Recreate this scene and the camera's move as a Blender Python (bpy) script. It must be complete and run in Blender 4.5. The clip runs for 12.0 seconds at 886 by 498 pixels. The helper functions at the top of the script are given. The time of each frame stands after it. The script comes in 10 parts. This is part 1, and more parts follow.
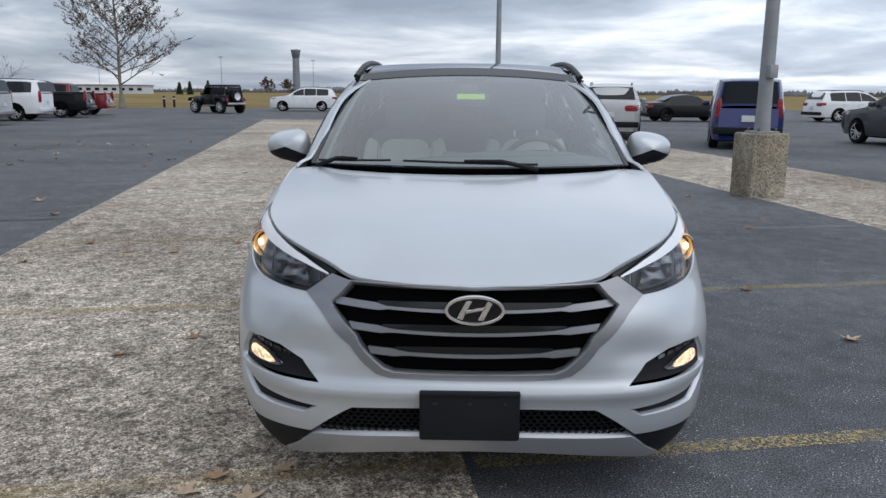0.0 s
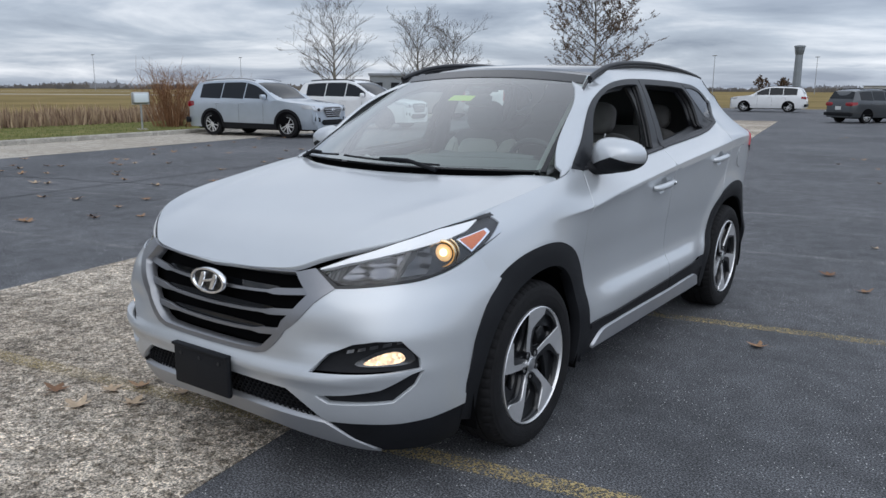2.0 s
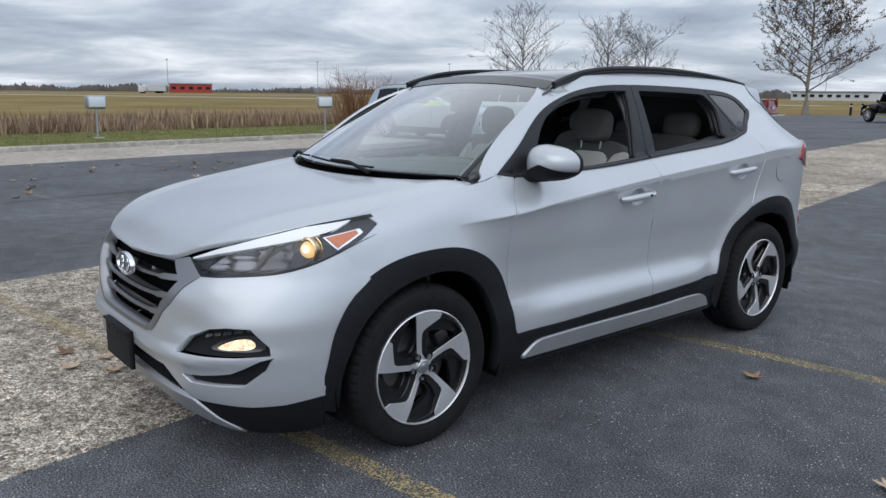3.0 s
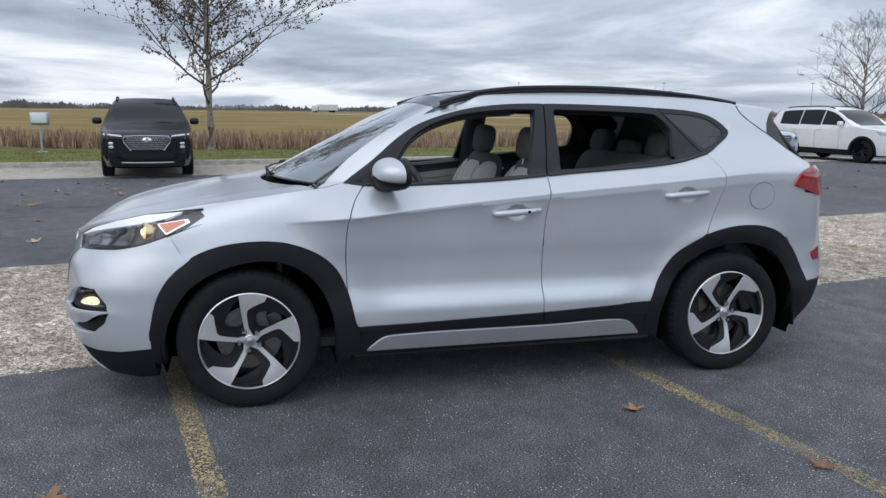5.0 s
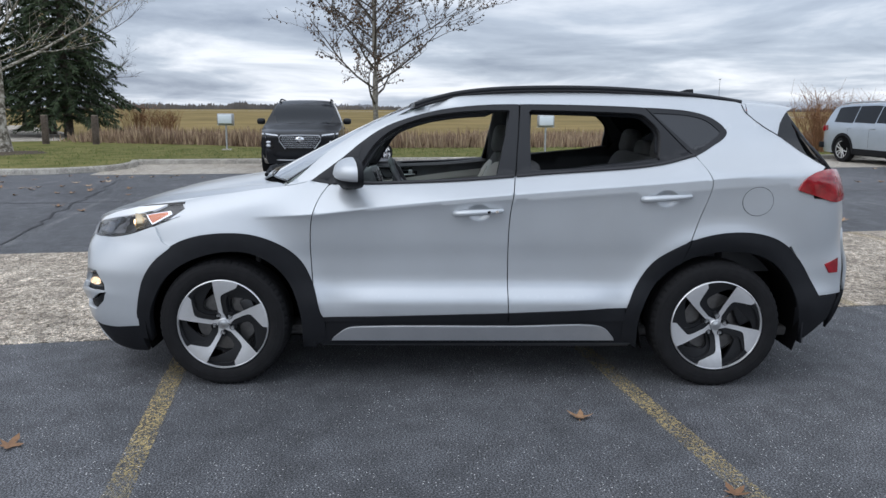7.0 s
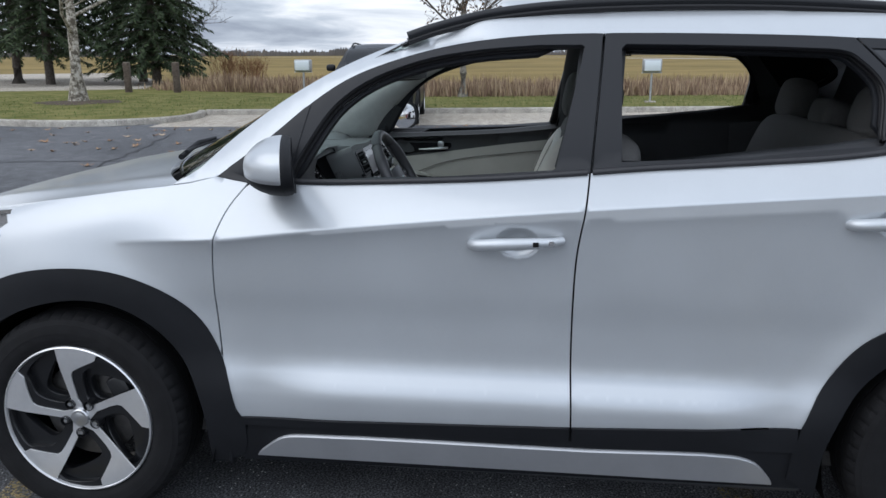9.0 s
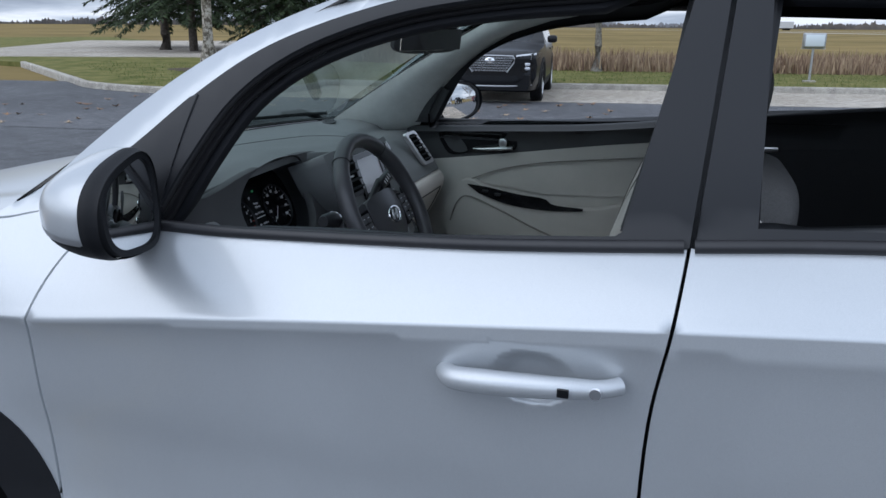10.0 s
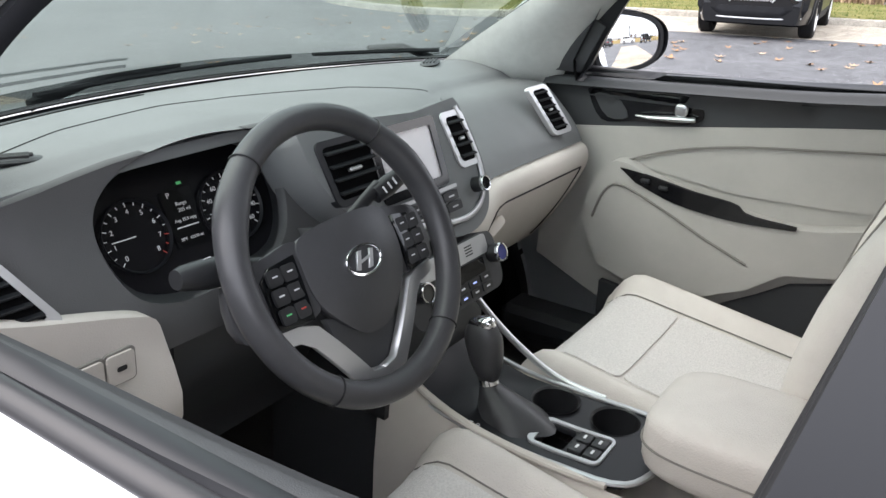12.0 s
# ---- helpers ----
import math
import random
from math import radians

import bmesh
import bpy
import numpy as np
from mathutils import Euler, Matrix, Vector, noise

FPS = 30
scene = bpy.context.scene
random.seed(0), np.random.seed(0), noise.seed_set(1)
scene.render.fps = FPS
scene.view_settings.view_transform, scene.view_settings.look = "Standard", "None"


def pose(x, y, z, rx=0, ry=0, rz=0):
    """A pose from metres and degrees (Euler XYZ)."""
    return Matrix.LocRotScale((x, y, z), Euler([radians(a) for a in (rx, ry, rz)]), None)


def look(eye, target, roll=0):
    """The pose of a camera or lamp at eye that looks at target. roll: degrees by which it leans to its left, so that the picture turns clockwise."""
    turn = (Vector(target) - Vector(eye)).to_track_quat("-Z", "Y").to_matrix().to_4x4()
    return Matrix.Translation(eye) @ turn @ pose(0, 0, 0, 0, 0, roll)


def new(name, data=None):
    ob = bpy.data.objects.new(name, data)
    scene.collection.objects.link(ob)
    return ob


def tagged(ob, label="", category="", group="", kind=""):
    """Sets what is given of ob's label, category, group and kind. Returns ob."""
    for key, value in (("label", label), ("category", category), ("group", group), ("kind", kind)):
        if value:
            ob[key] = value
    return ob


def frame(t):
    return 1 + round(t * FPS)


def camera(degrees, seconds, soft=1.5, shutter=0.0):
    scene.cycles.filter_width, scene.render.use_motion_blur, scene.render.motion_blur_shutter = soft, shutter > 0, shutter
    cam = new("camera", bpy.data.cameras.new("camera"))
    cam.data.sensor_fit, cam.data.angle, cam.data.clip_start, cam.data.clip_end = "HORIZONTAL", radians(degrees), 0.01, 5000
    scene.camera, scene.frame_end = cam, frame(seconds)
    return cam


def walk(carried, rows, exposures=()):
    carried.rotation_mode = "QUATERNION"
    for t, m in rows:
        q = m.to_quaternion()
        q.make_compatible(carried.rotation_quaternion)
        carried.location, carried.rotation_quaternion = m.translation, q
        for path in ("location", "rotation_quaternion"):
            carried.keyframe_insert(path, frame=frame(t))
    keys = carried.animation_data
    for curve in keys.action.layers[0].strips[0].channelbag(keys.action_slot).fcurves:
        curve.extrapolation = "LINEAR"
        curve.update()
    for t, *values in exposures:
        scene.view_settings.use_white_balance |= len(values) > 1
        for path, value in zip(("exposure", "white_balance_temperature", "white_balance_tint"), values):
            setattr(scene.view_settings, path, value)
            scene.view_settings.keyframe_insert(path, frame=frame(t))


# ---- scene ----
cam = camera(59.6, 12.0, soft=1.5)
PATH = [
    (0, (-0.069, -3.294, 1.435), (-0.097, -1.334, 1.038), 0.40),
    (0.5, (0.565, -3.286, 1.440), (0.214, -1.356, 1.050), 0.20),
    (1, (1.204, -3.191, 1.452), (0.557, -1.339, 1.063), 0.10),
    (1.5, (1.802, -2.958, 1.453), (0.890, -1.223, 1.054), 0.20),
    (2, (2.370, -2.687, 1.463), (1.226, -1.098, 1.057), 0.30),
    (2.5, (2.863, -2.284, 1.469), (1.514, -0.864, 1.065), 0.60),
    (3, (3.317, -1.892, 1.470), (1.801, -0.648, 1.074), 0.60),
    (5, (4.699, 0.005, 1.478), (2.792, 0.494, 1.126), 0.67),
    (5.5, (4.873, 0.488, 1.473), (2.927, 0.794, 1.131), 0.54),
    (6, (5.015, 0.868, 1.478), (3.051, 1.034, 1.143), 0.50),
    (6.5, (5.035, 1.072, 1.497), (3.065, 1.137, 1.158), 0.41),
    (7, (4.948, 1.168, 1.499), (2.980, 1.178, 1.141), 0.24),
    (9, (2.990, 1.428, 1.467), (1.065, 1.190, 0.977), -0.18),
    (9.5, (2.426, 1.511, 1.460), (0.533, 1.124, 0.941), 0.17),
    (10, (1.891, 1.547, 1.436), (0.054, 0.987, 0.879), 0.41),
    (10.5, (1.429, 1.582, 1.421), (-0.325, 0.826, 0.827), -0.92),
    (11, (1.149, 1.565, 1.408), (-0.499, 0.642, 0.753), -0.67),
    (11.5, (0.984, 1.492, 1.386), (-0.605, 0.502, 0.680), 0.13),
    (12, (1.000, 1.525, 1.389), (-0.525, 0.462, 0.651), 1.22),
]
walk(cam, [(t, look(eye, target, roll)) for t, eye, target, roll in PATH],
     [(0.0, 0.22, 6300, 10), (2.5, 0.28, 6250, 10), (5.0, 0.42, 6250, 10), (7.0, 0.48, 6250, 10), (9.0, 0.54, 6250, 10), (10.0, 0.45, 5900, 10), (10.5, 0.55, 5750, 11), (11.0, 1.6, 6500, 11), (11.5, 2.15, 7050, 12), (12.0, 2.25, 7000, 14)])

# ---- light: an overcast sky with a soft, high sun ----
world = bpy.data.worlds.new("overcast")
scene.world = world
world.use_nodes = True
wt = world.node_tree
wt.nodes.clear()


def wnode(kind, **sets):
    n = wt.nodes.new(kind)
    for k, v in sets.items():
        n.inputs[k].default_value = v
    return n


w_out = wnode("ShaderNodeOutputWorld")
w_bg = wnode("ShaderNodeBackground", Strength=1.0)
w_sky = wnode("ShaderNodeTexSky")
w_sky.sky_type, w_sky.sun_disc = "NISHITA", False
w_sky.sun_elevation, w_sky.sun_rotation = radians(38), radians(150)
w_dim = wnode("ShaderNodeMix")
w_dim.data_type, w_dim.blend_type = "RGBA", "MULTIPLY"
w_dim.inputs[0].default_value = 1.0
w_dim.inputs[7].default_value = (0.09, 0.09, 0.09, 1)
w_tc = wnode("ShaderNodeTexCoord")
w_sep = wnode("ShaderNodeSeparateXYZ")
w_up = wnode("ShaderNodeMath")
w_up.operation = "ADD"
w_up.inputs[1].default_value = 0.11
w_max = wnode("ShaderNodeMath")
w_max.operation = "MAXIMUM"
w_max.inputs[1].default_value = 0.05
w_dx, w_dy = wnode("ShaderNodeMath"), wnode("ShaderNodeMath")
w_dx.operation = w_dy.operation = "DIVIDE"
w_com = wnode("ShaderNodeCombineXYZ")
w_n1 = wnode("ShaderNodeTexNoise", Scale=0.62, Detail=9.0, Roughness=0.56, Distortion=0.35)
w_n2 = wnode("ShaderNodeTexNoise", Scale=0.25, Detail=3.0, Roughness=0.5)
w_add = wnode("ShaderNodeMath")
w_add.operation = "MULTIPLY_ADD"
w_add.inputs[1].default_value = 0.55
w_ramp = wnode("ShaderNodeValToRGB")
for i, (p, c) in enumerate(((0.60, (0.28, 0.32, 0.40, 1)), (0.76, (0.47, 0.52, 0.60, 1)), (0.92, (0.86, 0.88, 0.92, 1)))):
    e = w_ramp.color_ramp.elements[i] if i < 2 else w_ramp.color_ramp.elements.new(p)
    e.position, e.color = p, c
w_mix = wnode("ShaderNodeMix")
w_mix.data_type = "RGBA"
w_mix.inputs[0].default_value = 0.9
wl = wt.links.new
wl(w_tc.outputs["Generated"], w_sep.inputs[0])
wl(w_sep.outputs[2], w_up.inputs[0])
wl(w_up.outputs[0], w_max.inputs[0])
wl(w_sep.outputs[0], w_dx.inputs[0]), wl(w_max.outputs[0], w_dx.inputs[1])
wl(w_sep.outputs[1], w_dy.inputs[0]), wl(w_max.outputs[0], w_dy.inputs[1])
wl(w_dx.outputs[0], w_com.inputs[0]), wl(w_dy.outputs[0], w_com.inputs[1])
w_off = wnode("ShaderNodeVectorMath")
w_off.inputs[1].default_value = (4.3, 1.9, 0.0)
wl(w_com.outputs[0], w_off.inputs[0])
wl(w_off.outputs[0], w_n1.inputs["Vector"]), wl(w_off.outputs[0], w_n2.inputs["Vector"])
wl(w_n2.outputs[0], w_add.inputs[0]), wl(w_n1.outputs[0], w_add.inputs[2])
wl(w_add.outputs[0], w_ramp.inputs[0])
wl(w_sky.outputs[0], w_dim.inputs[6])
w_even = wnode("ShaderNodeMix")
w_even.data_type = "RGBA"
w_even.inputs[7].default_value = (0.60, 0.64, 0.70, 1)
w_high = wnode("ShaderNodeMapRange")
w_high.inputs[1].default_value, w_high.inputs[2].default_value, w_high.inputs[3].default_value, w_high.inputs[4].default_value = 0.35, 0.8, 0.0, 0.75
wl(w_sep.outputs[2], w_high.inputs[0]), wl(w_high.outputs[0], w_even.inputs[0]), wl(w_ramp.outputs[0], w_even.inputs[6])
wl(w_dim.outputs[2], w_mix.inputs[6]), wl(w_even.outputs[2], w_mix.inputs[7])
w_zen = wnode("ShaderNodeMapRange")
w_zen.inputs[1].default_value, w_zen.inputs[2].default_value, w_zen.inputs[3].default_value, w_zen.inputs[4].default_value = 0.10, 0.75, 0.88, 1.25
w_dot = wnode("ShaderNodeVectorMath")
w_dot.operation = "DOT_PRODUCT"
w_dot.inputs[1].default_value = (0.95, 0.30, 0.06)
w_glow = wnode("ShaderNodeMapRange")
w_glow.inputs[1].default_value, w_glow.inputs[2].default_value, w_glow.inputs[3].default_value, w_glow.inputs[4].default_value = 0.0, 1.0, 1.0, 1.6
w_mul = wnode("ShaderNodeMath")
w_mul.operation = "MULTIPLY"
wl(w_tc.outputs["Generated"], w_dot.inputs[0]), wl(w_dot.outputs["Value"], w_glow.inputs[0])
wl(w_sep.outputs[2], w_zen.inputs[0]), wl(w_zen.outputs[0], w_mul.inputs[0]), wl(w_glow.outputs[0], w_mul.inputs[1]), wl(w_mul.outputs[0], w_bg.inputs[1])
wl(w_mix.outputs[2], w_bg.inputs[0]), wl(w_bg.outputs[0], w_out.inputs[0])

sun = new("sun", bpy.data.lights.new("sun", "SUN"))
sun.data.energy, sun.data.angle, sun.data.color = 0.6, radians(60), (1.0, 0.97, 0.93)
sun.matrix_world = look((6, -9, 14), (0, 1, 0))


# ---- materials ----
def mat(name, color, rough=0.5, metal=0.0, var=0.0, vscale=8.0, bump=0.0, bscale=200.0, coat=0.0, coat_rough=0.05,
        color2=None, spec=0.5, emit=0.0, glass=0.0, alpha=1.0, sheen=0.0, detail=6.0, ior=1.45):
    """A principled material whose colour wanders between two tones, with fine relief."""
    m = bpy.data.materials.new(name)
    m.use_nodes = True
    nt = m.node_tree
    b = nt.nodes["Principled BSDF"]
    b.inputs["Base Color"].default_value = (*color, 1)
    b.inputs["Roughness"].default_value, b.inputs["Metallic"].default_value = rough, metal
    b.inputs["Coat Weight"].default_value, b.inputs["Coat Roughness"].default_value = coat, coat_rough
    b.inputs["Specular IOR Level"].default_value = spec
    b.inputs["Transmission Weight"].default_value, b.inputs["IOR"].default_value = glass, ior
    b.inputs["Alpha"].default_value = alpha
    if sheen:
        b.inputs["Sheen Weight"].default_value = sheen
    if emit:
        b.inputs["Emission Color"].default_value = (*color, 1)
        b.inputs["Emission Strength"].default_value = emit
    tc = nt.nodes.new("ShaderNodeTexCoord")
    if var or color2:
        n = nt.nodes.new("ShaderNodeTexNoise")
        n.inputs["Scale"].default_value, n.inputs["Detail"].default_value = vscale, detail
        n.inputs["Roughness"].default_value = 0.65
        nt.links.new(tc.outputs["Object"], n.inputs["Vector"])
        r = nt.nodes.new("ShaderNodeValToRGB")
        c2 = color2 or tuple(min(1, c * (1 + var)) for c in color)
        c1 = color if color2 else tuple(c * (1 - var) for c in color)
        r.color_ramp.elements[0].position, r.color_ramp.elements[1].position = 0.36, 0.64
        r.color_ramp.elements[0].color, r.color_ramp.elements[1].color = (*c1, 1), (*c2, 1)
        nt.links.new(n.outputs[0], r.inputs[0])
        nt.links.new(r.outputs[0], b.inputs["Base Color"])
    if bump:
        n = nt.nodes.new("ShaderNodeTexNoise")
        n.inputs["Scale"].default_value, n.inputs["Detail"].default_value = bscale, 3.0
        nt.links.new(tc.outputs["Object"], n.inputs["Vector"])
        bp = nt.nodes.new("ShaderNodeBump")
        bp.inputs["Strength"].default_value, bp.inputs["Distance"].default_value = bump, 0.01
        nt.links.new(n.outputs[0], bp.inputs["Height"])
        nt.links.new(bp.outputs[0], b.inputs["Normal"])
    return m


def nodes_of(m):
    return m.node_tree, m.node_tree.nodes["Principled BSDF"]


def add_noise(nt, coords, scale, detail=5.0, rough=0.6):
    n = nt.nodes.new("ShaderNodeTexNoise")
    n.inputs["Scale"].default_value, n.inputs["Detail"].default_value, n.inputs["Roughness"].default_value = scale, detail, rough
    nt.links.new(coords, n.inputs["Vector"])
    return n.outputs[0]


def add_ramp(nt, value, *stops):
    r = nt.nodes.new("ShaderNodeValToRGB")
    for i, (p, c) in enumerate(stops):
        e = r.color_ramp.elements[i] if i < 2 else r.color_ramp.elements.new(p)
        e.position, e.color = p, (*c, 1) if len(c) == 3 else c
    nt.links.new(value, r.inputs[0])
    return r.outputs[0]


def add_mix(nt, a, b, how="MIX", fac=1.0):
    x = nt.nodes.new("ShaderNodeMix")
    x.data_type, x.blend_type = "RGBA", how
    if isinstance(fac, float):
        x.inputs[0].default_value = fac
    else:
        nt.links.new(fac, x.inputs[0])
    for s, v in ((6, a), (7, b)):
        if isinstance(v, tuple):
            x.inputs[s].default_value = (*v, 1)
        else:
            nt.links.new(v, x.inputs[s])
    return x.outputs[2]


def add_bump(nt, b, height, strength=0.4, distance=0.01):
    bp = nt.nodes.new("ShaderNodeBump")
    bp.inputs["Strength"].default_value, bp.inputs["Distance"].default_value = strength, distance
    nt.links.new(height, bp.inputs["Height"])
    nt.links.new(bp.outputs[0], b.inputs["Normal"])


# silver flake paint under clear lacquer
paint = mat("silver_paint", (0.60, 0.625, 0.66), 0.36, 0.44, coat=0.7, coat_rough=0.11)
nt, b = nodes_of(paint)
tc = nt.nodes.new("ShaderNodeTexCoord")
flake = add_noise(nt, tc.outputs["Object"], 1600.0, 1.0)
dust = add_noise(nt, tc.outputs["Object"], 2.3, 5.0)
nt.links.new(add_mix(nt, add_ramp(nt, flake, (0.3, (0.455, 0.482, 0.507)), (0.7, (0.585, 0.610, 0.635))),
                     add_ramp(nt, dust, (0.35, (0.93, 0.93, 0.93)), (0.7, (1, 1, 1))), "MULTIPLY"), b.inputs["Base Color"])
nt.links.new(add_ramp(nt, dust, (0.3, (0.31, 0.31, 0.31)), (0.7, (0.38, 0.38, 0.38))), b.inputs["Roughness"])

silver_trim = mat("silver_trim", (0.42, 0.43, 0.45), 0.42, 0.7, var=0.05, vscale=5)
chrome = mat("chrome", (0.82, 0.83, 0.85), 0.08, 1.0)
mirror_m = mat("mirror_silver", (0.86, 0.87, 0.88), 0.015, 1.0)
satin = mat("satin_metal", (0.55, 0.56, 0.57), 0.28, 0.95)
black_trim = mat("black_plastic", (0.0075, 0.0083, 0.0105), 0.62, var=0.15, vscale=6, bump=0.12, bscale=900, spec=0.28)
grille_silver = mat("grille_silver", (0.26, 0.265, 0.28), 0.34, 0.75, var=0.06, vscale=7)
gloss_black = mat("gloss_black", (0.005, 0.0055, 0.0065), 0.12, coat=0.3, spec=0.35)
# near-black for deep openings and undersides: their shade put into the colour
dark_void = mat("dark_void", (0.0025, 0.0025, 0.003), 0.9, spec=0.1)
satin_black = mat("satin_black", (0.012, 0.013, 0.016), 0.42, spec=0.4)
cowl_m = mat("cowl_plastic", (0.010, 0.010, 0.011), 0.95, spec=0.04)
rubber = mat("tyre_rubber", (0.008, 0.008, 0.009), 0.8, var=0.25, vscale=14, bump=0.25, bscale=260, spec=0.3)
seal_grey = mat("belt_rubber", (0.022, 0.022, 0.025), 0.42, var=0.1, vscale=20)
seal = mat("rubber_seal", (0.012, 0.012, 0.014), 0.5)
roof_glass = mat("roof_glass", (0.012, 0.014, 0.018), 0.05, coat=0.5)
tint_glass = mat("tinted_glass", (0.016, 0.018, 0.022), 0.04, coat=0.3)


def thin_glass(name, tint, gain=1.0):
    """A clear sheet: straight-through view with a mirror sheen that grows at a slant."""
    m = bpy.data.materials.new(name)
    m.use_nodes = True
    nt = m.node_tree
    nt.nodes.clear()
    o, x = nt.nodes.new("ShaderNodeOutputMaterial"), nt.nodes.new("ShaderNodeMixShader")
    t, g, f = nt.nodes.new("ShaderNodeBsdfTransparent"), nt.nodes.new("ShaderNodeBsdfGlossy"), nt.nodes.new("ShaderNodeLayerWeight")
    k = nt.nodes.new("ShaderNodeMath")
    k.operation = "POWER"
    k.inputs[1].default_value = 4.0
    a = nt.nodes.new("ShaderNodeMath")
    a.operation, a.use_clamp = "MULTIPLY_ADD", True
    a.inputs[1].default_value, a.inputs[2].default_value = 0.55 * gain, 0.04 * gain
    t.inputs[0].default_value, g.inputs[0].default_value = (*tint, 1), (1, 1, 1, 1)
    g.inputs["Roughness"].default_value, f.inputs[0].default_value = 0.01, 0.5
    nt.links.new(f.outputs["Facing"], k.inputs[0]), nt.links.new(k.outputs[0], a.inputs[0]), nt.links.new(a.outputs[0], x.inputs[0])
    nt.links.new(t.outputs[0], x.inputs[1]), nt.links.new(g.outputs[0], x.inputs[2]), nt.links.new(x.outputs[0], o.inputs[0])
    return m


screen_glass = thin_glass("windscreen_glass", (0.58, 0.70, 0.65), 2.9)
lens_glass = thin_glass("lens_glass", (0.96, 0.97, 1.0), 1.0)
lamp_dark = mat("lamp_housing", (0.012, 0.0125, 0.014), 0.3)
lamp_smoke = mat("smoked_reflector", (0.07, 0.072, 0.075), 0.22, 0.9)
lamp_chrome = mat("lamp_reflector", (0.15, 0.152, 0.158), 0.14, 1.0)
# chrome tinted amber: the projector's reflected glow is painted into the metal colour
lamp_glow_chrome = mat("glow_tinted_chrome", (0.66, 0.54, 0.36), 0.16, 1.0)
lamp_glow = mat("lamp_glow", (1.0, 0.62, 0.26), 0.12, emit=0.42, coat=1.0)
bulb_glow = mat("bulb_glow", (1.0, 0.80, 0.50), 0.3, emit=2.2)
brow_silver = mat("brow_silver", (0.80, 0.81, 0.82), 0.35, 0.1, coat=0.6)
fog_glow = mat("fog_glow", (1.0, 0.72, 0.44), 0.15, emit=1.0, coat=0.8)
nt, b = nodes_of(fog_glow)
tc = nt.nodes.new("ShaderNodeTexCoord")
cells = nt.nodes.new("ShaderNodeTexVoronoi")
cells.inputs["Scale"].default_value = 95.0
nt.links.new(tc.outputs["Object"], cells.inputs["Vector"])
nt.links.new(add_ramp(nt, cells.outputs["Color"], (0.15, (0.06, 0.06, 0.06)), (0.9, (1.2, 1.2, 1.2))), b.inputs["Emission Strength"])
amber = mat("amber_reflector", (0.62, 0.16, 0.045), 0.25, coat=0.6)
red_lamp = mat("red_lamp", (0.26, 0.006, 0.012), 0.12, coat=0.7, var=0.35, vscale=16)
machined = mat("machined_alloy", (0.72, 0.725, 0.735), 0.32, 0.75, var=0.03, vscale=30)
wheel_black = mat("wheel_black", (0.008, 0.0085, 0.010), 0.28, coat=0.2)
steel = mat("brake_steel", (0.17, 0.165, 0.16), 0.38, 0.9, var=0.12, vscale=30)
sticker_yellow = mat("yellow_sticker", (0.55, 0.75, 0.04), 0.5)


# ---- mesh tools ----
def link(name, verts, faces, material, parent=None, label="", sharp=35.0, normals=None):
    """One mesh object from points and faces."""
    me = bpy.data.meshes.new(name)
    me.from_pydata([tuple(v) for v in verts], [], [tuple(f) for f in faces])
    me.update()
    me.shade_smooth()
    if normals is not None:
        me.normals_split_custom_set_from_vertices([tuple(n) for n in normals])
    elif sharp is not None:
        me.set_sharp_from_angle(angle=radians(sharp))
    me.materials.append(material)
    ob = new(name, me)
    ob.parent = parent
    if label:
        ob["label"] = label
    return ob


def thing(name, label, category, m=None, group="", kind=""):
    ob = new(name)
    ob.empty_display_size = 0.1
    if m is not None:
        ob.matrix_world = m
    return tagged(ob, label, category, group, kind)


def part(name, geo, material, parent, label="", m=None, sharp=35.0):
    v, f = geo
    v = np.asarray(v, float)
    if m is not None:
        a = np.array(m)
        v = v @ a[:3, :3].T + a[:3, 3]
        if m.to_3x3().determinant() < 0:
            f = [tuple(reversed(q)) for q in f]
    return link(name, v, f, material, parent, label, sharp)


def move(geo, m):
    v, f = geo
    a = np.array(m)
    v = np.asarray(v, float) @ a[:3, :3].T + a[:3, 3]
    return (v, [tuple(reversed(q)) for q in f] if m.to_3x3().determinant() < 0 else f)


def join(*geos):
    vs, fs, n = [], [], 0
    for v, f in geos:
        vs.append(np.asarray(v, float))
        fs += [tuple(i + n for i in q) for q in f]
        n += len(v)
    return np.vstack(vs), fs


def bm_geo(bm):
    bm.verts.index_update()
    out = [tuple(v.co) for v in bm.verts], [tuple(v.index for v in f.verts) for f in bm.faces]
    bm.free()
    return out


def box(sx, sy, sz, bevel=0.0, seg=2, at=(0, 0, 0)):
    """A box about its centre, edges rounded."""
    bm = bmesh.new()
    bmesh.ops.create_cube(bm, size=1)
    for v in bm.verts:
        v.co = Vector((v.co.x * sx, v.co.y * sy, v.co.z * sz))
    if bevel:
        bmesh.ops.bevel(bm, geom=bm.edges[:], offset=bevel, segments=seg, profile=0.5, affect="EDGES")
    for v in bm.verts:
        v.co += Vector(at)
    return bm_geo(bm)


def lathe(profile, n=48, start=0.0, sweep=2 * math.pi):
    """Turns (radius, height) round the local x axis; height runs along x."""
    full = abs(sweep - 2 * math.pi) < 1e-6
    m = n if full else n + 1
    v = [(h, r * math.cos(start + sweep * i / n), r * math.sin(start + sweep * i / n)) for i in range(m) for r, h in profile]
    k, f = len(profile), []
    for i in range(n):
        j = (i + 1) % m
        for a in range(k - 1):
            f.append((i * k + a, i * k + a + 1, j * k + a + 1, j * k + a))
    return v, f


